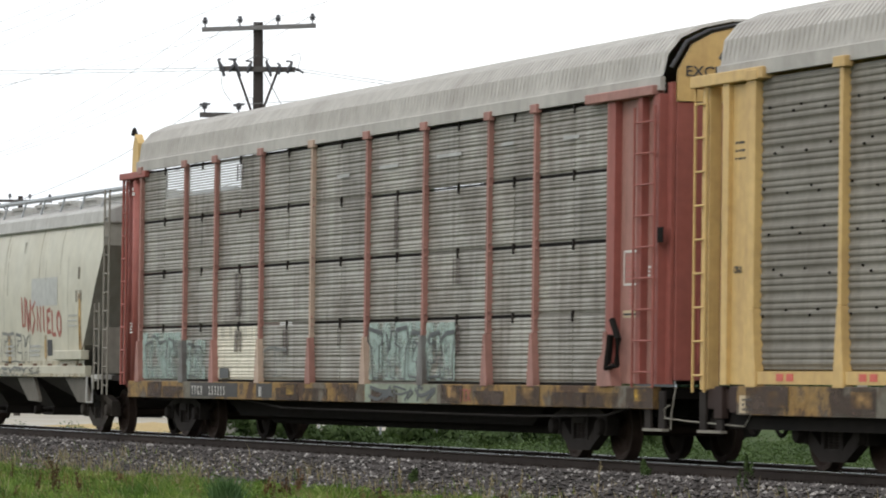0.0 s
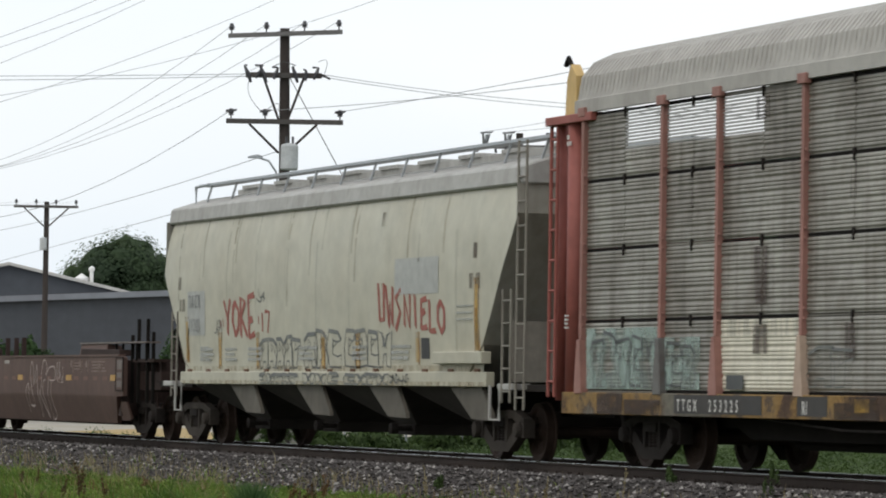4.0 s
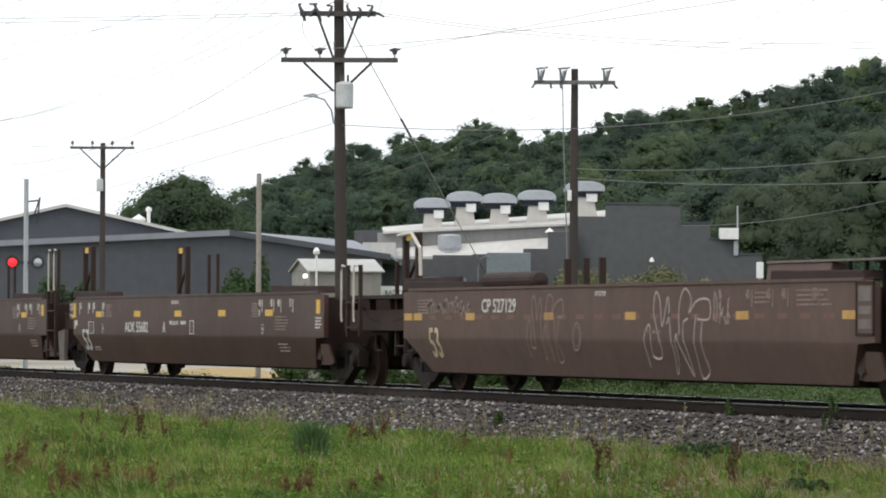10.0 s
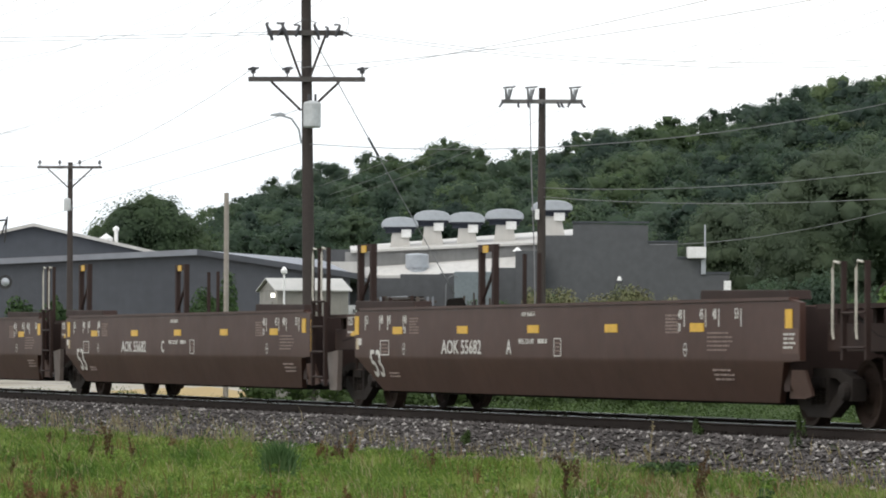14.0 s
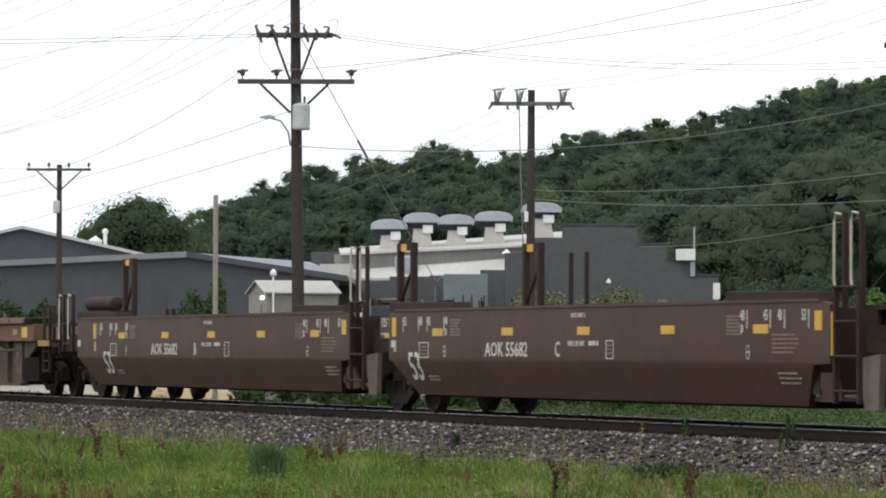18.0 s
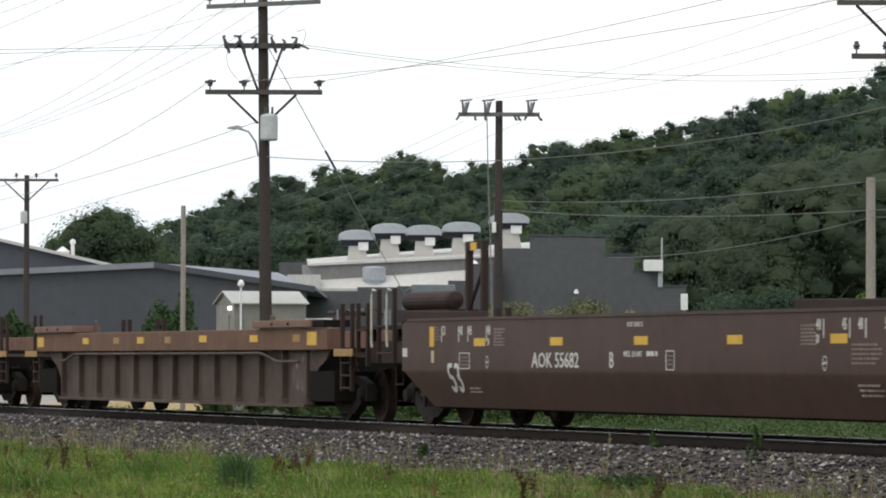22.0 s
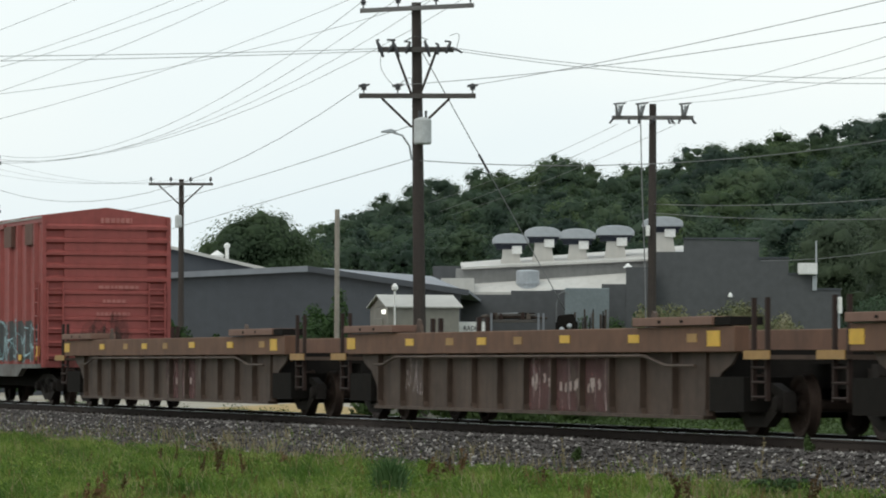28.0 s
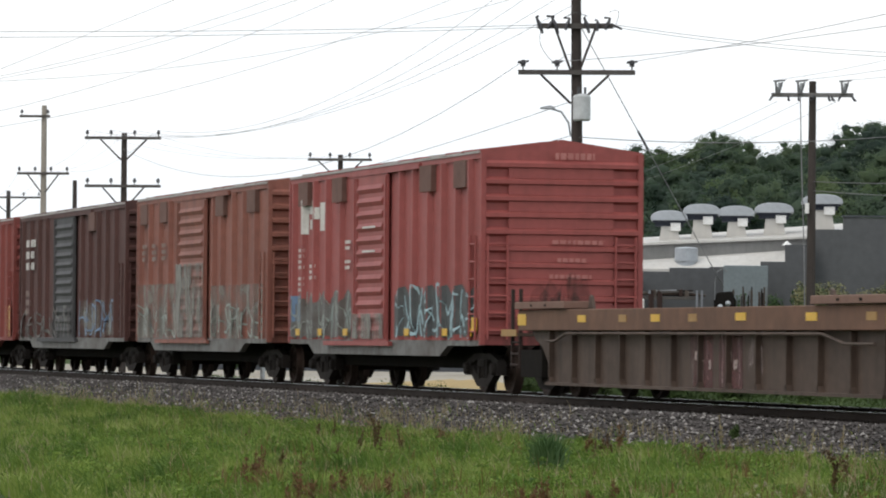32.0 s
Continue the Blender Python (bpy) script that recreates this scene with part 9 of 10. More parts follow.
def wells():
    car, L = well_aok("A", -144.45, -126.2, (-126.6, -145.6), -144.45, -145.6)
    end_platform(car, L(-126.1), L(-123.5), 1)
    hand_posts(car, L(-125.0), L(-124.3), NEAR + 0.03, 0.85, 2.05, True, 2)
    hand_posts(car, L(-123.45), L(-122.95), NEAR + 0.4, 0.55, 2.1, False, 3)
    plate(car, "reporting_board", L(-126.75), L(-126.22), 0.92, 1.24, NEAR, M_wellfaded, label="grey data board")
    bars(car, L(-126.68), 1.18, 0.38, 4, NEAR - 0.01, M_letter, seed=41)
    coupler(car, L(-123.6), 1)
    well_aok("C", -164.1, -146.95, (-164.9,), -163.95, -164.9)
    car, L = well_aok("B", -184.2, -166.1, (-184.15,), -182.92)
    end_platform(car, L(-187.0), L(-184.1), -1)
    hand_posts(car, L(-185.35), L(-184.6), NEAR - 0.02, 0.95, 2.1, True, 2)
    hand_posts(car, L(-186.9), L(-186.4), NEAR + 0.15, 0.9, 1.9, False, 2)
    guide_frame(car, L(-182.85), -0.8, 1.6, 2.68)
    bm = bmesh.new()
    lathe(bm, [(0.03, -1.15), (0.13, -1.1), (0.15, -1.0), (0.15, 1.0), (0.13, 1.1), (0.03, 1.15)], "y", (0, 0, 0), 16)
    t = part("air_tank", bm, M_wellpost, car, "brown horizontal air tank", smooth=False)
    t.location, t.rotation_euler = (L(-184.9), -0.8, 1.92), (0, 0, math.pi / 2)
    bm = bmesh.new()
    box(bm, L(-186.0), L(-183.6), -1.0, -0.5, 1.6, 1.78)
    part("tank_rack", bm, M_wellpost, car)
    plate(car, "placard", L(-184.15), L(-183.95), 1.05, 1.18, NEAR, M_letter)
    coupler(car, L(-186.8), -1)
    # the single faded car ahead of them
    xl, xr = -121.75, -103.1
    x0 = (xl + xr) / 2
    car = thing("well_car", "faded brown container well car with chalky graffiti and number", "well car", group="freight train")
    CARS.append((car, x0))
    K = lambda v: v - x0
    a, b = K(xl), K(xr)
    well_body(car, a, b, M_wellfaded, "faded brown smooth side plate")
    lettering(car, "CP 527129", K(-117.85), 1.24, 0.21, NEAR, M_letter, squeeze=1.22)
    bent(lettering(car, "53", K(-120.45), 0.54, 0.48, NEAR - 0.004, M_lettertan, squeeze=0.85), 0.54)
    for v, m in ((-118.6, M_reflect_faded), (-115.0, M_reflect_worn), (-111.64, M_reflect_faded), (-107.53, M_reflect_faded), (-104.06, M_reflect_faded), (-121.7, M_reflect_faded), (-121.2, M_reflect_faded)):
        plate(car, "reflector", K(v), K(v) + 0.42, 1.12, 1.23, NEAR, m, label="yellow reflector plate")
    for i in range(22):
        plate(car, "reflector_strip", K(-120.4) + i * 0.75, K(-120.4) + i * 0.75 + 0.34, 1.13, 1.20, NEAR, M_stripdim, thick=0.003)
    fold = lambda z: NEAR + max(0, 0.83 - z) * 0.377
    tag_loops(car, K(-110.95), K(-108.5), 0.34, 1.54, M_tagwhite, fold, 0.03, 3)
    tag_strokes(car, 3, K(-108.35), 1.05, 0.6, 0.42, NEAR, M_tagwhite, 0.022, seed=14)
    tag_loops(car, K(-115.8), K(-114.2), 0.5, 1.52, M_letterdim, fold, 0.022, 4)
    tag_strokes(car, 9, K(-120.6), 1.22, 2.2, 0.24, NEAR, M_letterdim, 0.05, seed=16, label="faded broken lettering")
    plate(car, "end_cover", K(-121.8), K(-118.95), 1.60, 1.80, NEAR + 0.06, M_wellpost, thick=0.05, label="brown raised end cover")
    wheel = new("brake_wheel")
    wheel.parent, wheel.location = car, (K(-101.3), -1.0, 1.82)
    wheel["label"] = "black spoked hand brake wheel"
    for i in range(8):
        bm = bmesh.new()
        tube(bm, [(0, 0, 0), (0.27 * math.cos(i * 0.785), 0, 0.27 * math.sin(i * 0.785))], 0.012, 5)
        part("spoke", bm, M_under, wheel)
    bm = bmesh.new()
    tube(bm, [(0.27 * math.cos(k * 0.2618), 0, 0.27 * math.sin(k * 0.2618)) for k in range(25)], 0.02, 6)
    part("rim", bm, M_under, wheel)
    bm = bmesh.new()
    box(bm, -0.06, 0.06, -0.02, 0.12, -0.9, 0.06)
    part("brake_stand", bm, M_wellpost, wheel)
    lettering(car, "CP 527129", K(-112.85), 1.46, 0.07, NEAR, M_letter, squeeze=1.0)
    bm = bmesh.new()
    ribbon(bm, [(K(-113.6) + 0.17 * math.cos(k * 0.314), 0.88 + 0.2 * math.sin(k * 0.314)) for k in range(21)], 0.02, NEAR)
    ribbon(bm, [(K(-113.6) + 0.12 * math.cos(k * 0.314), 0.88 + 0.14 * math.sin(k * 0.314)) for k in range(21)], 0.012, NEAR)
    part("round_mark", bm, M_letterdim, car, "round outlined emblem mark")
    bars(car, K(-121.0), 1.45, 0.7, 5, NEAR, M_letterdim, seed=61, pitch=0.05)
    bars(car, K(-106.9), 1.48, 0.5, 3, NEAR, M_letterdim, seed=62, pitch=0.06)
    bars(car, K(-105.5), 1.5, 1.2, 4, NEAR, M_letterdim, seed=63, pitch=0.06)
    bars(car, K(-110.9), 0.98, 0.9, 1, NEAR, M_letterdim, seed=64, h=0.05)
    size_marks(car, [(K(-107.2), "40"), (K(-106.5), "45"), (K(-106.0), "48"), (K(-105.0), "53")], 1.38, NEAR, M_letterdim)
    plate(car, "data_board", K(-103.6), K(-103.12), 0.95, 1.55, NEAR, M_wellfaded, label="framed brown data board")
    for z0, z1 in ((1.18, 1.28), (1.0, 1.12), (1.34, 1.52)):
        plate(car, "data_card", K(-103.56), K(-103.18), z0, z1, NEAR - 0.01, M_scuffed, thick=0.004)
    bm = bmesh.new()
    for q in ((-103.64, -103.1, 1.55, 1.58), (-103.64, -103.1, 0.92, 0.95), (-103.64, -103.61, 0.92, 1.58), (-103.13, -103.1, 0.92, 1.58)):
        box(bm, K(q[0]), K(q[1]), NEAR - 0.02, NEAR + 0.01, q[2], q[3])
    part("board_frame", bm, M_wellpost, car)
    for v in (-121.9, -103.27):
        truck(car, K(v))
    end_platform(car, K(-123.6), K(-121.7), -1)
    end_platform(car, K(-103.1), K(-101.6), 1)
    guide_frame(car, K(-122.95), -1.0, 1.5, 2.45)
    bm = bmesh.new()
    tube(bm, [(K(-123.3), NEAR + 0.4, 2.52), (K(-122.6), NEAR + 0.4, 2.55), (K(-122.15), NEAR + 0.4, 2.3), (K(-122.1), NEAR + 0.4, 1.85)], 0.03, 8)
    part("bent_pipe", bm, M_pipe, car, "white bent pipe handrail")
    bm = bmesh.new()
    lathe(bm, [(0.03, -1.3), (0.13, -1.25), (0.15, -1.1), (0.15, 1.1), (0.13, 1.25), (0.03, 1.3)], "y", (0, 0, 0), 16)
    t = part("air_tank", bm, M_wellpost, car, "brown horizontal air tank")
    t.location, t.rotation_euler = (K(-119.6), -0.4, 1.74), (0, 0, math.pi / 2)
    for v in (-116.7, -115.9, -115.2):
        bm = bmesh.new()
        box(bm, K(v) - 0.025, K(v) + 0.025, -0.6, -0.5, 1.5, 2.05)
        part("stake", bm, M_wellpost, car)
    for v, h in ((-103.3, 2.0), (-102.85, 2.3), (-102.2, 2.3), (-101.8, 2.05)):
        bm = bmesh.new()
        box(bm, K(v) - 0.025, K(v) + 0.025, NEAR + 0.2, NEAR + 0.26, 0.7, h)
        part("stake", bm, M_under, car)
    bm = bmesh.new()
    prism(bm, [(NEAR + 0.02, 1.58), (NEAR + 0.36, 1.58), (NEAR + 0.36, 1.80), (NEAR + 0.09, 1.84), (NEAR + 0.06, 1.83)], K(-106.6), K(-104.55), "x")
    cover = part("end_cover", bm, M_wellfaded, car, "brown raised end cover", bevel=0.01)
    bm = bmesh.new()
    box(bm, K(-106.62), K(-101.7), NEAR + 0.04, NEAR + 0.34, 1.84, 1.87)
    part("cover_lid", bm, M_scuffed, cover, "thin dusty lid")
    for v in (-104.1, -103.6, -102.6, -101.9):
        bm = bmesh.new()
        box(bm, K(v) - 0.02, K(v) + 0.02, NEAR + 0.1, NEAR + 0.14, 1.5, 1.84)
        part("lid_post", bm, M_under, cover)
    coupler(car, K(-123.6), -1)
    coupler(car, K(-101.6), 1)


# ---- rib-sided well cars ----
def rib_well(xr, tags):
    xl = xr - 19.15
    x0 = (xl + xr) / 2
    car = thing("well_car", "rusty brown rib-sided container well car with yellow reflectors", "well car", group="freight train")
    CARS.append((car, x0))
    L = lambda v: v - x0
    a, b = L(xl), L(xr)
    for s in (-1, 1):
        y = s * 1.53
        bm = bmesh.new()
        box(bm, a, b, min(y, y - s * 0.22), max(y, y - s * 0.22), 1.16, 1.52)
        part("top_chord", bm, M_ribrust, car, "rusty boxed top chord", bevel=0.012)
        bm = bmesh.new()
        box(bm, a + 1.6, b - 1.3, min(s * 1.36, s * 1.32), max(s * 1.36, s * 1.32), 0.26, 1.16)
        part("side_wall", bm, M_ribbody, car, "brown ribbed well wall")
        bm = bmesh.new()
        box(bm, a + 1.6, b - 1.3, min(s * 1.5, s * 1.3), max(s * 1.5, s * 1.3), 0.22, 0.27)
        part("bottom_flange", bm, M_ribbody, car)
        for i in range(13):
            x = a + 1.65 + (b - a - 3.0) * i / 12
            bm = bmesh.new()
            box(bm, x - 0.025, x + 0.025, min(s * 1.455, s * 1.36), max(s * 1.455, s * 1.36), 0.27, 1.16)
            prism(bm, [(x - 0.09, 0.27), (x + 0.09, 0.27), (x + 0.03, 0.36), (x - 0.03, 0.36)], min(s * 1.455, s * 1.36), max(s * 1.455, s * 1.36))
            part("rib", bm, M_ribbody, car)
    # sloping wall ends by the trucks
    for x, s in ((a + 1.6, -1), (b - 1.3, 1)):
        bm = bmesh.new()
        prism(bm, [(x, 1.16), (x, 0.3), (x + s * 0.12, 0.6), (x + s * 0.5, 0.88), (x + s * 0.9, 1.0), (x + s * 1.1, 1.16)], NEAR + 0.12, NEAR + 0.16)
        part("end_web", bm, M_ribbody, car)
    bm = bmesh.new()
    box(bm, a + 1.7, b - 1.4, -1.3, 1.3, 0.24, 0.32)
    part("well_floor", bm, M_under, car)
    for x in (a + 1.5, b - 1.2):
        bm = bmesh.new()
        box(bm, x - 0.1, x + 0.1, -1.38, 1.38, 0.4, 1.2)
        part("bulkhead", bm, M_under, car)
    bm = bmesh.new()
    tube(bm, [(a + 1.8, NEAR - 0.01, 0.98), (a + 2.3, NEAR - 0.01, 0.98), (a + 3.0, NEAR - 0.01, 1.11), (b - 3.6, NEAR - 0.01, 1.11), (b - 2.7, NEAR - 0.01, 0.97), (b - 1.5, NEAR - 0.01, 0.97)], 0.026, 6)
    part("train_line_pipe", bm, M_ribbody, car)
    for p, q in ((a + 0.0, a + 3.0), (b - 3.95, b - 0.7)):
        bm = bmesh.new()
        box(bm, p, q, NEAR - 0.07, NEAR + 0.5, 1.535, 1.66)
        c = part("end_cover", bm, M_ribcover, car, "rusty raised end cover", bevel=0.01)
        if p > 0:
            bm = bmesh.new()
            box(bm, q, q + 0.62, NEAR - 0.03, NEAR + 0.45, 1.535, 1.65)
            part("cover_end", bm, M_under, c, "black end of the cover")
        for i in range(2):
            bm = bmesh.new()
            m = p + (q - p) * (0.35 + 0.28 * i)
            box(bm, m - 0.05, m + 0.05, NEAR - 0.078, NEAR - 0.06, 1.575, 1.615)
            part("slot", bm, M_under, c)
        bm = bmesh.new()
        m = q + 0.25 if p < 0 else p - 0.2
        prism(bm, [(m - 0.16, 1.52), (m + 0.16, 1.52), (m + 0.05, 1.74), (m - 0.05, 1.77)], -1.2, -1.15)
        part("guide_fin", bm, M_ribbody, car, "small rusty triangular container guide")
    # reflectors
    for dx, w, h, z in ((-0.08, 0.5, 0.2, 1.25), (3.6, 0.46, 0.12, 1.3), (7.6, 0.46, 0.12, 1.3), (11.75, 0.46, 0.12, 1.31), (14.85, 0.46, 0.12, 1.3), (18.1, 0.5, 0.22, 1.24)):
        x = a + max(0.0, dx)
        plate(car, "reflector", x, x + w, z, z + h, NEAR, M_reflect, label="yellow reflector plate")
    for dx in (5.9, 9.5, 17.3):
        plate(car, "reflector", a + dx, a + dx + 0.4, 1.3, 1.42, NEAR, M_reflect_worn)
    # ends: dark boxes, platforms, posts
    for x, s in ((a, -1), (b, 1)):
        bm = bmesh.new()
        box(bm, min(x - s * 1.2, x + s * 0.12), max(x - s * 1.2, x + s * 0.12), -1.44, 1.44, 0.34, 0.82)
        part("end_chest", bm, M_under, car, "black box beside the truck")
        bm = bmesh.new()
        box(bm, min(x, x + s * 1.25), max(x, x + s * 1.25), -0.4, 0.4, 0.66, 1.0)
        part("draft_sill", bm, M_under, car)
        bm = bmesh.new()
        box(bm, min(x + s * 0.25, x + s * 1.2), max(x + s * 0.25, x + s * 1.2), NEAR + 0.05, 1.45, 1.06, 1.12)
        part("end_walkway", bm, M_ribbody, car)
        plate(car, "step_edge", min(x + s * 0.25, x + s * 1.2), max(x + s * 0.25, x + s * 1.2), 1.06, 1.18, NEAR + 0.05, M_reflect_worn, thick=0.02, label="worn yellow step edge")
        for k, q in enumerate((0.35, 0.85)):
            bm = bmesh.new()
            box(bm, x + s * q - 0.028, x + s * q + 0.028, NEAR + 0.12, NEAR + 0.18, 0.5, 1.9)
            part("grab_post", bm, M_wellpost, car)
        for k in range(3):
            bm = bmesh.new()
            tube(bm, [(x + s * 0.35, NEAR + 0.12, 0.55 + k * 0.2), (x + s * 0.85, NEAR + 0.12, 0.55 + k * 0.2)], 0.02, 6)
            part("rung", bm, M_wellpost, car)
        for q in (0.45, 0.95):
            bm = bmesh.new()
            box(bm, x + s * q - 0.04, x + s * q + 0.04, 1.2, 1.28, 0.7, 1.85)
            part("grab_post", bm, M_wellpost, car)
        truck(car, x + (0.0 if s < 0 else 0.0) - s * 0.28)
        coupler(car, x + s * 1.1, s)
    for p, q, sd, filled in tags:
        if filled:
            plate(car, "overpaint", a + p, a + q, 0.28, 1.14, -1.362, M_maroonwash, thick=0.002, label="maroon overspray between two ribs")
            g = random.Random(sd)
            bm = bmesh.new()
            for i in range(3):
                x = a + p + (q - p) * (i + 0.3 + 0.5 * g.random()) / 3
                ribbon(bm, [(x + g.uniform(-0.04, 0.04), z) for z in (0.30, 0.55, 0.8, 1.1)], g.uniform(0.02, 0.05), -1.366)
            tagged(part("paint_drip", bm, M_chalkwash, car, "pale paint drips"), kind="stuff")
            bm = bmesh.new()
            for i in range(5):
                x, z = a + p + (q - p) * g.uniform(0.12, 0.9), g.uniform(0.62, 0.78)
                ribbon(bm, [(x, z - 0.07), (x + g.uniform(-0.05, 0.05), z), (x + g.uniform(-0.03, 0.03), z + 0.07)], g.uniform(0.05, 0.1), -1.368)
            tagged(part("paint_blob", bm, M_tagwhite, car, "white paint blobs"), kind="stuff")
        else:
            tag_loops(car, a + p, a + q, 0.5, 1.12, M_chalkwash, lambda z: -1.364, 0.045, sd)
    return car


def rib_wells():
    for xr, tags in ((-187.97, ((16.75, 17.55, 3, False),)), (-211.2, ((3.1, 4.2, 4, False), (9.75, 10.95, 5, True), (11.1, 12.3, 6, True), (12.45, 13.6, 7, True))), (-234.6, ((9.1, 10.2, 8, True), (10.5, 11.6, 9, True), (11.9, 12.6, 10, False)))):
        rib_well(xr, tags)


# ---- boxcars ----
def ribbed(ribs, L):
    """Depth of a boxcar's outer face along x: wall, sloping rib flank, rib crown."""
    centres = [L(v) for v in ribs]

    def depth(x):
        d = min(abs(x - c) for c in centres)
        return -1.506 - 0.1 * min(1.0, max(0.0, (0.115 - d) / 0.06))
    return depth


def painted(car, name, x0, x1, z0, z1, side, material, label=""):
    """Flat paint that follows wall and ribs."""
    bm = bmesh.new()
    n = max(2, int((x1 - x0) / 0.05))
    rows = [[bm.verts.new((x0 + (x1 - x0) * i / n, side(x0 + (x1 - x0) * i / n) - 0.004, z)) for i in range(n + 1)] for z in (z0, z1)]
    for i in range(n):
        bm.faces.new((rows[0][i], rows[0][i + 1], rows[1][i + 1], rows[1][i]))
    return part(name, bm, material, car, label)


def boxcar(xl, xr, door, ribs, mats, label, roof_top=4.62, hatches=(), dirty=None, trucks=1.35, corners=4.42):
    x0 = (xl + xr) / 2
    car = thing("boxcar", label, "boxcar", group="freight train")
    CARS.append((car, x0))
    L = lambda v: v - x0
    a, b = L(xl), L(xr)
    paint, door_paint = mats
    d0, d1 = L(door[0]), L(door[1])
    for s in (-1, 1):
        y0, y1 = sorted((s * 1.50, s * 1.44))
        bm = bmesh.new()
        box(bm, a, b, y0, y1, 0.98, corners)
        part("side_wall", bm, paint, car)
        bm = bmesh.new()
        y0, y1 = sorted((s * 1.53, s * 1.40))
        prism(bm, [(a, 0.98), (b, 0.98), (b - 0.1, 0.88), (b - 2.2, 0.88), (b - 2.8, 0.68), (a + 2.2, 0.68), (a + 1.7, 0.88), (a, 0.88)], y0, y1)
        part("side_sill", bm, dirty or paint, car, "scraped side sill" if dirty else "")
        bm = bmesh.new()
        y0, y1 = sorted((s * 1.54, s * 1.44))
        box(bm, a, b, y0, y1, corners - 0.12, corners + 0.02)
        part("top_rail", bm, paint, car)
        for v in ribs:
            x = L(v)
            bm = bmesh.new()
            y0, y1 = sorted((s * 1.60, s * 1.49))
            prism(bm, [(x - 0.11, y0 if s > 0 else y1), (x - 0.05, y1 if s > 0 else y0), (x + 0.05, y1 if s > 0 else y0), (x + 0.11, y0 if s > 0 else y1)], 0.98, corners - 0.12, "z")
            part("side_rib", bm, paint, car)
    # sliding door with pressed panels
    dr = new("sliding_door")
    dr.parent = car
    dr["label"] = "sliding side door with pressed ribs"
    bm = bmesh.new()
    box(bm, d0, d1, NEAR - 0.06, NEAR - 0.02, 0.95, corners - 0.16)
    part("leaf", bm, door_paint, dr)
    n = 12
    for i in range(n):
        z = 1.05 + (corners - 1.35) * i / n
        bm = bmesh.new()
        h = (corners - 1.35) / n
        prism(bm, [(NEAR - 0.06, z + 0.03), (NEAR - 0.06, z + h * 0.8), (NEAR - 0.10, z + h * 0.45)], d0 + 0.35, d1 - 0.35, "x")
        part("pressed_rib", bm, door_paint, dr)
    for x in (d0 + 0.1, d1 - 0.1, d0 + 0.3):
        bm = bmesh.new()
        box(bm, x - 0.03, x + 0.03, NEAR - 0.09, NEAR - 0.06, 1.0, corners - 0.2)
        part("lock_bar", bm, door_paint, dr)
    bm = bmesh.new()
    box(bm, d0 - 2.4, d1 + 0.3, NEAR - 0.1, NEAR - 0.02, 0.86, 0.95)
    part("door_track", bm, door_paint, dr)
    bm = bmesh.new()
    box(bm, d0 - 0.4, d1 + 2.4, NEAR - 0.08, NEAR - 0.01, corners - 0.16, corners - 0.06)
    part("top_track", bm, paint, dr)
    # ends with pressed horizontal ribs
    for x, s in ((b, 1), (a, -1)):
        end = new("end_wall")
        end.parent = car
        end["label"] = "pressed steel end with horizontal ribs"
        bm = bmesh.new()
        prism(bm, [(-1.5, 0.9), (1.5, 0.9), (1.5, corners), (1.57, corners + 0.03), (0, roof_top + 0.05), (-1.57, corners + 0.03), (-1.5, corners)], min(x - s * 0.08, x + s * 0.014), max(x - s * 0.08, x + s * 0.014), "x")
        part("end_sheet", bm, paint, end)
        for i in range(11):
            z = 1.1 + i * 0.305
            bm = bmesh.new()
            prism(bm, [(x, z - 0.05), (x + s * 0.11, z + 0.0), (x + s * 0.11, z + 0.07), (x, z + 0.13)], -1.46, 1.46)
            part("end_rib", bm, paint, end)
            if i < 10:
                bm = bmesh.new()
                xs = sorted((x, x + s * 0.075))
                prism(bm, [(-1.02, z + 0.1), (0.98, z + 0.1), (0.98, z + 0.305), (-1.02, z + 0.305)], xs[0], xs[1], "x")
                part("pressed_field", bm, paint, end)
        for y in (-1.5, 1.5):
            bm = bmesh.new()
            box(bm, min(x, x + s * 0.09), max(x, x + s * 0.09), y - 0.05, y + 0.05, 0.9, corners)
            part("corner_post", bm, paint, end)
        ladder(car, -1.42, -1.05, x + s * 0.13, 1.0, 2.9, 6, paint, axis="y", r=0.018)
        ladder(car, 1.02, 1.4, x + s * 0.13, 1.0, 2.9, 6, paint, axis="y", r=0.018)
        bm = bmesh.new()
        box(bm, min(x, x + s * 1.0), max(x, x + s * 1.0), -0.4, 0.4, 0.62, 0.98)
        part("draft_sill", bm, M_under, car)
        truck(car, x - s * trucks)
        coupler(car, x + s * 0.4, s)
    ladder(car, b - 0.5, b - 0.1, NEAR - 0.06, 0.98, 2.9, 6, paint, r=0.018)
    # roof with cross ribs
    roof = new("roof")
    roof.parent = car
    roof["label"] = "ridged metal roof with worn zinc patches"
    n = 13
    for i in range(n):
        p, q = a + (b - a) * i / n, a + (b - a) * (i + 1) / n
        bm = bmesh.new()
        u = 0.012 * (i % 2)
        prism(bm, [(-1.56, corners - 0.02), (-1.56, corners + 0.03), (0, roof_top + u), (1.56, corners + 0.03), (1.56, corners - 0.02)], p + 0.004, q - 0.004, "x")
        part("roof_sheet", bm, M_bxroof, roof)
        if i == n - 1:
            continue
        bm = bmesh.new()
        prism(bm, [(-1.56, corners + 0.0), (-1.56, corners + 0.06), (0, roof_top + 0.06), (1.56, corners + 0.06), (1.56, corners + 0.0)], q - 0.05, q + 0.05, "x")
        part("roof_rib", bm, paint if i % 3 else M_bxroof, roof)
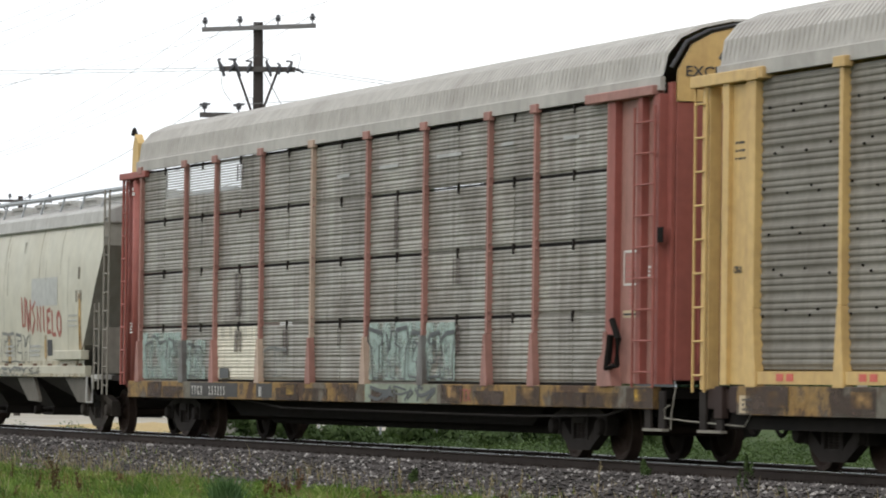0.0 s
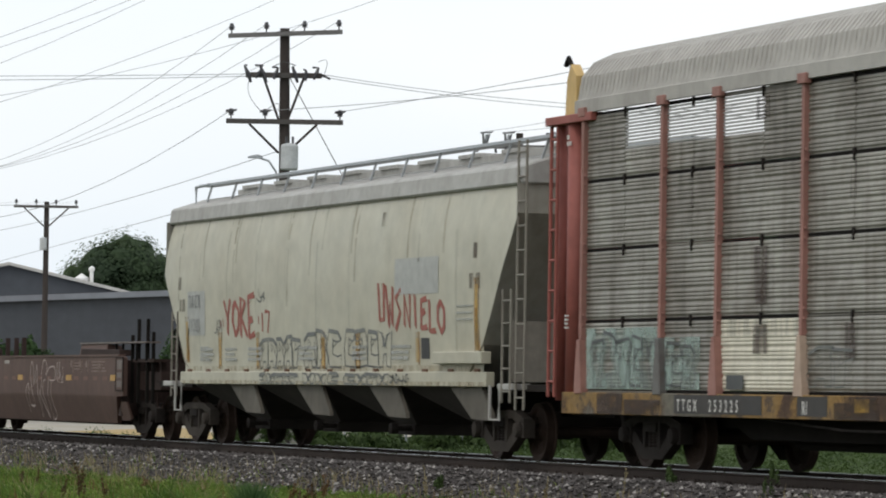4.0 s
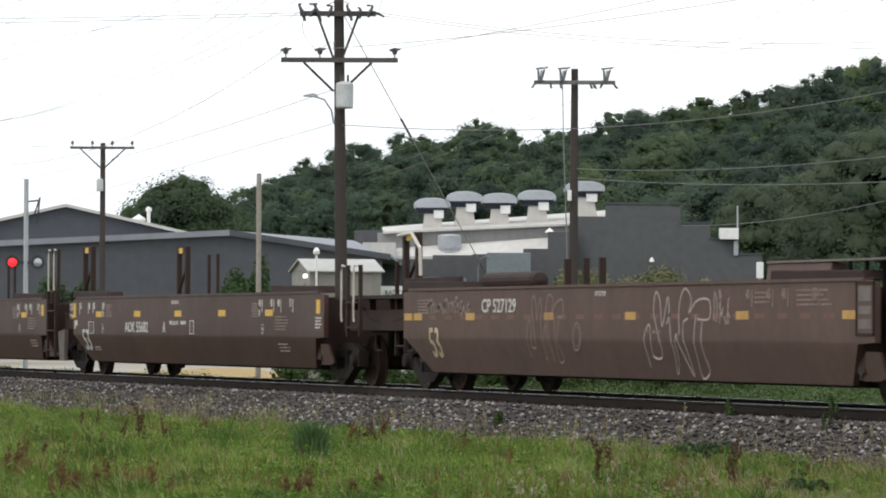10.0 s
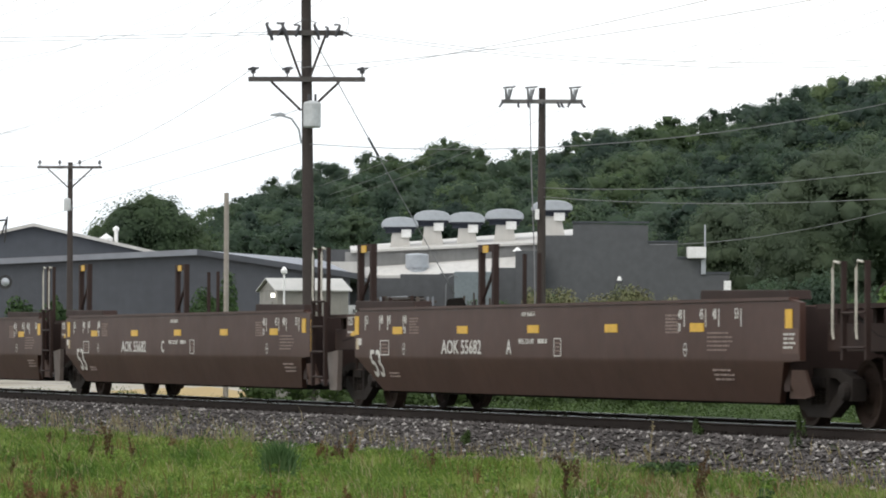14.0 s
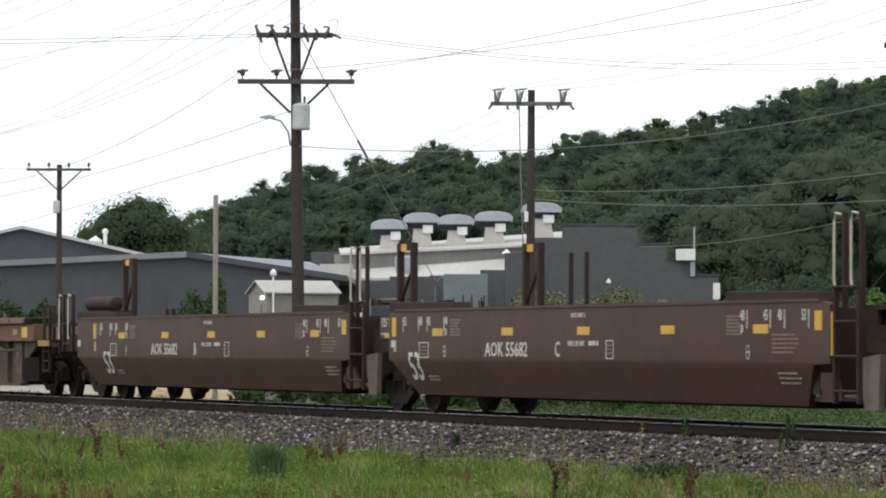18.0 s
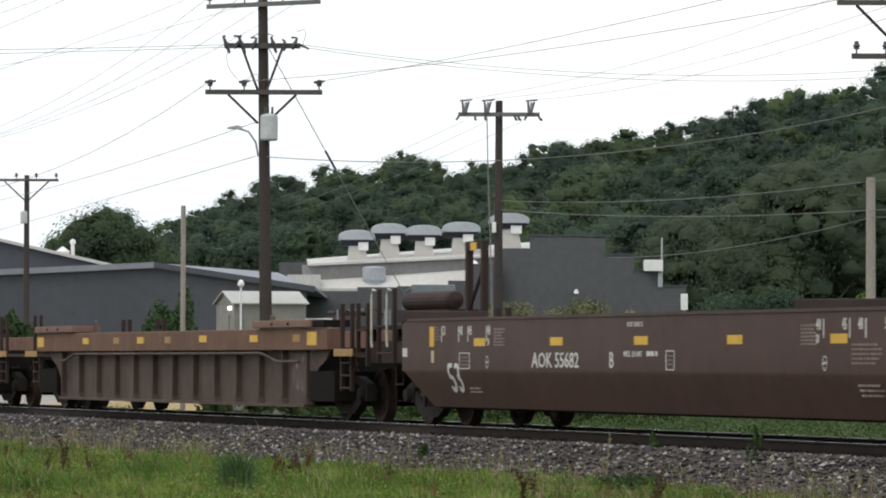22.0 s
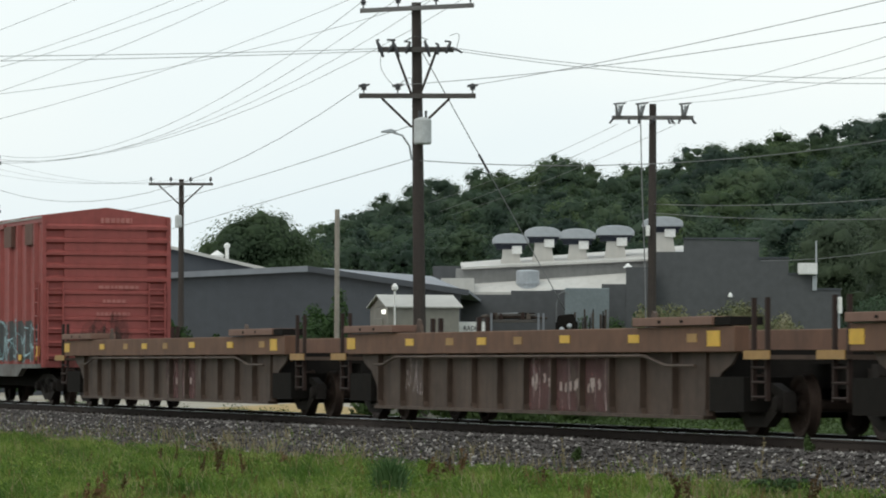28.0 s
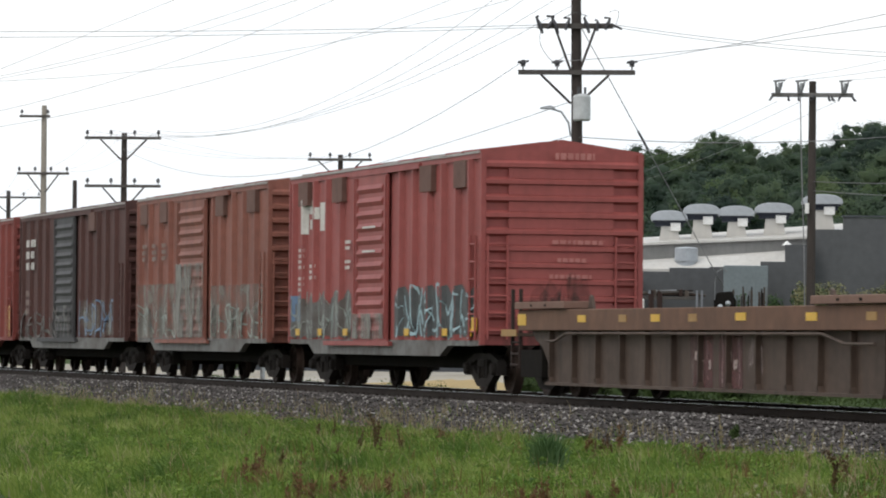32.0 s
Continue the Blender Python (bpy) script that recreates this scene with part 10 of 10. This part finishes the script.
    for v in hatches:
        plate(car, "weathered_panel", L(v) - 0.42, L(v) + 0.42, corners - 0.62, corners - 0.12, NEAR + 0.03, M_soot, thick=0.108, label="brown patch panel under the eave")
    bm = bmesh.new()
    box(bm, a + 2.0, b - 2.0, -0.9, 0.9, 0.45, 0.9)
    part("underframe", bm, M_under, car)
    bm = bmesh.new()
    box(bm, a + 0.1, b - 0.1, -1.42, 1.42, 0.88, 0.98)
    part("floor", bm, M_under, car)
    return car, L, a, b


def boxcars():
    ribs = (-270.9, -270.0, -269.0, -267.9, -266.7, -261.9, -260.9, -259.8, -258.8, -257.8, -256.9)
    car, L, a, b = boxcar(-271.3, -256.25, (-265.5, -262.8), ribs, (M_bx1, M_bx1),
                          "bright red boxcar with graffiti along its lower side", hatches=(-257.45, -259.9, -266.9, -269.9), dirty=M_tagsilver)
    side = ribbed(ribs, L)
    # plain white block mark in place of the emblem
    for v, w, z0, z1 in ((-270.45, 0.72, 3.2, 3.92), (-269.68, 0.3, 3.62, 3.9), (-269.62, 0.2, 3.3, 3.5), (-269.32, 0.3, 3.25, 3.82), (-268.98, 0.22, 3.5, 3.75), (-268.72, 0.6, 3.25, 3.84)):
        painted(car, "painted_mark", L(v), L(v) + w, z0, z1, side, M_letter, "worn white block mark")
    for v, z, r in ((-270.4, 2.9, 4), (-270.4, 2.3, 3), (-266.3, 3.0, 2), (-266.3, 2.6, 2), (-269.4, 2.55, 3)):
        bars(car, L(v), z, 0.5, r, NEAR - 0.035, M_letter, seed=int(-v * 10 + r), pitch=0.12, h=0.07)
    for z in (3.2, 2.72):
        plate(car, "door_placard", L(-264.6), L(-263.6), z, z + 0.04, NEAR - 0.105, M_letter)
    tag_blocks(car, L(-262.5), L(-256.6), 1.02, 2.02, 0, M_tagblue, M_tagdark, n=8, seed=31, width=0.07, side=side, label="black graffiti with pale blue outline")
    tag_blocks(car, L(-271.1), L(-266.0), 0.98, 2.0, 0, M_tagteal, M_tagsilver, n=7, seed=32, width=0.06, side=side, label="faded silver graffiti")
    painted(car, "graffiti_fill", L(-271.0), L(-270.1), 1.35, 1.9, side, M_tagsteel)
    plate(car, "door_graffiti", L(-265.4), L(-262.9), 1.0, 1.5, NEAR - 0.112, M_silverwash, thick=0.004)
    for v in (-270.6, -268.6, -266.4, -261.5, -258.7, -257.0):
        plate(car, "reflector", L(v), L(v) + 0.35, 1.06, 1.2, NEAR - 0.04, M_reflect, label="yellow reflector plate")
    plate(car, "reflector", L(-256.65), L(-256.3), 1.15, 1.4, NEAR - 0.04, M_reflect)
    end = b + 0.115
    for y, z, w, r, sd in ((-0.15, 4.30, 0.75, 1, 1), (-0.2, 2.75, 1.0, 1, 2), (-0.1, 2.42, 0.55, 1, 3), (-0.25, 2.12, 0.8, 1, 4)):
        g = random.Random(sd)
        bm = bmesh.new()
        q = y
        while q < y + w:
            e = q + g.uniform(0.06, 0.12)
            box(bm, end, end + 0.006, q, min(e, y + w), z, z + (0.12 if z > 4 else 0.075))
            q = e + 0.03
        tagged(part("end_stencil", bm, M_letterpink, car, "short row of white stencil marks"), kind="stuff")
    # soot blown onto the lower end
    g = random.Random(77)
    for i in range(9):
        bm = bmesh.new()
        y, z, w, h = g.uniform(-0.8, 0.5), g.uniform(1.0, 1.7), g.uniform(0.5, 0.9), g.uniform(0.3, 0.7)
        bm.faces.new([bm.verts.new((end + 0.004 + 0.001 * i, y + w * 0.5 * math.cos(k * 0.5236) * g.uniform(0.7, 1.1), z + h * math.sin(k * 0.5236) * g.uniform(0.7, 1.1))) for k in range(12)])
        part("soot_patch", bm, M_sootwash, car)
    ribs = (-287.6, -286.4, -285.2, -284.0, -279.0, -278.1, -276.9, -275.8, -274.6)
    car, L, a, b = boxcar(-288.05, -273.5, (-283.0, -279.7), ribs, (M_bx2, M_bx2),
                          "rust-orange boxcar with faded silver graffiti", hatches=(-287.0, -284.6, -278.2, -274.9), dirty=M_tagsilver)
    side = ribbed(ribs, L)
    tag_blocks(car, L(-287.9), L(-283.1), 1.0, 1.9, 0, M_tagteal, M_silverwash, n=6, seed=41, width=0.05, side=side)
    tag_blocks(car, L(-279.5), L(-274.0), 1.0, 1.8, 0, M_tagteal, M_silverwash, n=7, seed=42, width=0.06, side=side)
    for v0, v1, z1 in ((-287.9, -283.1, 2.3), (-279.5, -274.0, 2.2)):
        painted(car, "grime", L(v0), L(v1), 0.98, z1, side, M_silverwash, "pale grime and worn paint on the lower side")
    plate(car, "door_graffiti", L(-282.9), L(-279.8), 1.0, 2.75, NEAR - 0.105, M_silverwash, thick=0.004, label="greenish grey worn paint on the door")
    for v, z in ((-287.3, 3.3), (-286.1, 3.3), (-284.9, 3.3)):
        bars(car, L(v), z, 0.5, 3, NEAR - 0.036, M_letterdim, seed=int(-v), pitch=0.16, h=0.1)
    ribs = (-304.8, -303.5, -302.2, -301.0, -295.6, -294.5, -293.3, -292.1, -290.9)
    car, L, a, b = boxcar(-305.4, -289.7, (-299.6, -296.5), ribs, (M_bx3, M_bx3door),
                          "dark brown boxcar with grey door and graffiti", hatches=(-294.0,), dirty=M_tagsilver)
    for v, z in ((-304.2, 3.75), (-304.2, 3.42), (-304.2, 3.1)):
        bars(car, L(v), z, 1.5, 1, NEAR - 0.036, M_letter, seed=int(-v + z * 10), pitch=0.2, h=0.2)
    bars(car, L(-304.2), 2.3, 0.8, 3, NEAR - 0.036, M_letterdim, seed=45, pitch=0.25, h=0.16)
    side = ribbed(ribs, L)
    tag_blocks(car, L(-304.9), L(-300.0), 0.95, 1.7, 0, M_tagsilver, None, n=6, seed=43, width=0.1, side=side)
    tag_blocks(car, L(-299.4), L(-296.8), 1.0, 1.9, NEAR - 0.11, M_tagsilver, None, n=2, seed=46, width=0.1)
    tag_blocks(car, L(-296.2), L(-291.0), 1.0, 2.0, 0, M_tagsteel, M_silverwash, n=6, seed=44, width=0.08, side=side)
    car, L, a, b = boxcar(-322.0, -306.6, (-316.0, -313.0), (-320.5, -318.5, -311.5, -310.0, -308.5, -307.4), (M_bx4, M_bx4),
                          "maroon boxcar at the rear with yellow lower panel")
    plate(car, "yellow_panel", L(-307.6), L(-306.7), 1.0, 1.9, NEAR - 0.04, M_aryellow)


autorack_yellow()
autorack_red()
hopper()
wells()
rib_wells()
boxcars()


build_yard()


# ---- the train rolls ----
def motions():
    steps = [0.5 * i for i in range(65)]
    for car, x0 in CARS:
        walk(car, [(t, pose(x0 + progress(t), TRACK_Y, 0)) for t in steps])
    ticks = [0.1 * i for i in range(321)]
    turned = [math.degrees(progress(t) / WHEEL_R) for t in ticks]
    for wheel, x in WHEELS:
        walk(wheel, [(t, pose(x, 0, WHEEL_R, 0, a % 360.0, 0)) for t, a in zip(ticks, turned)])


motions()
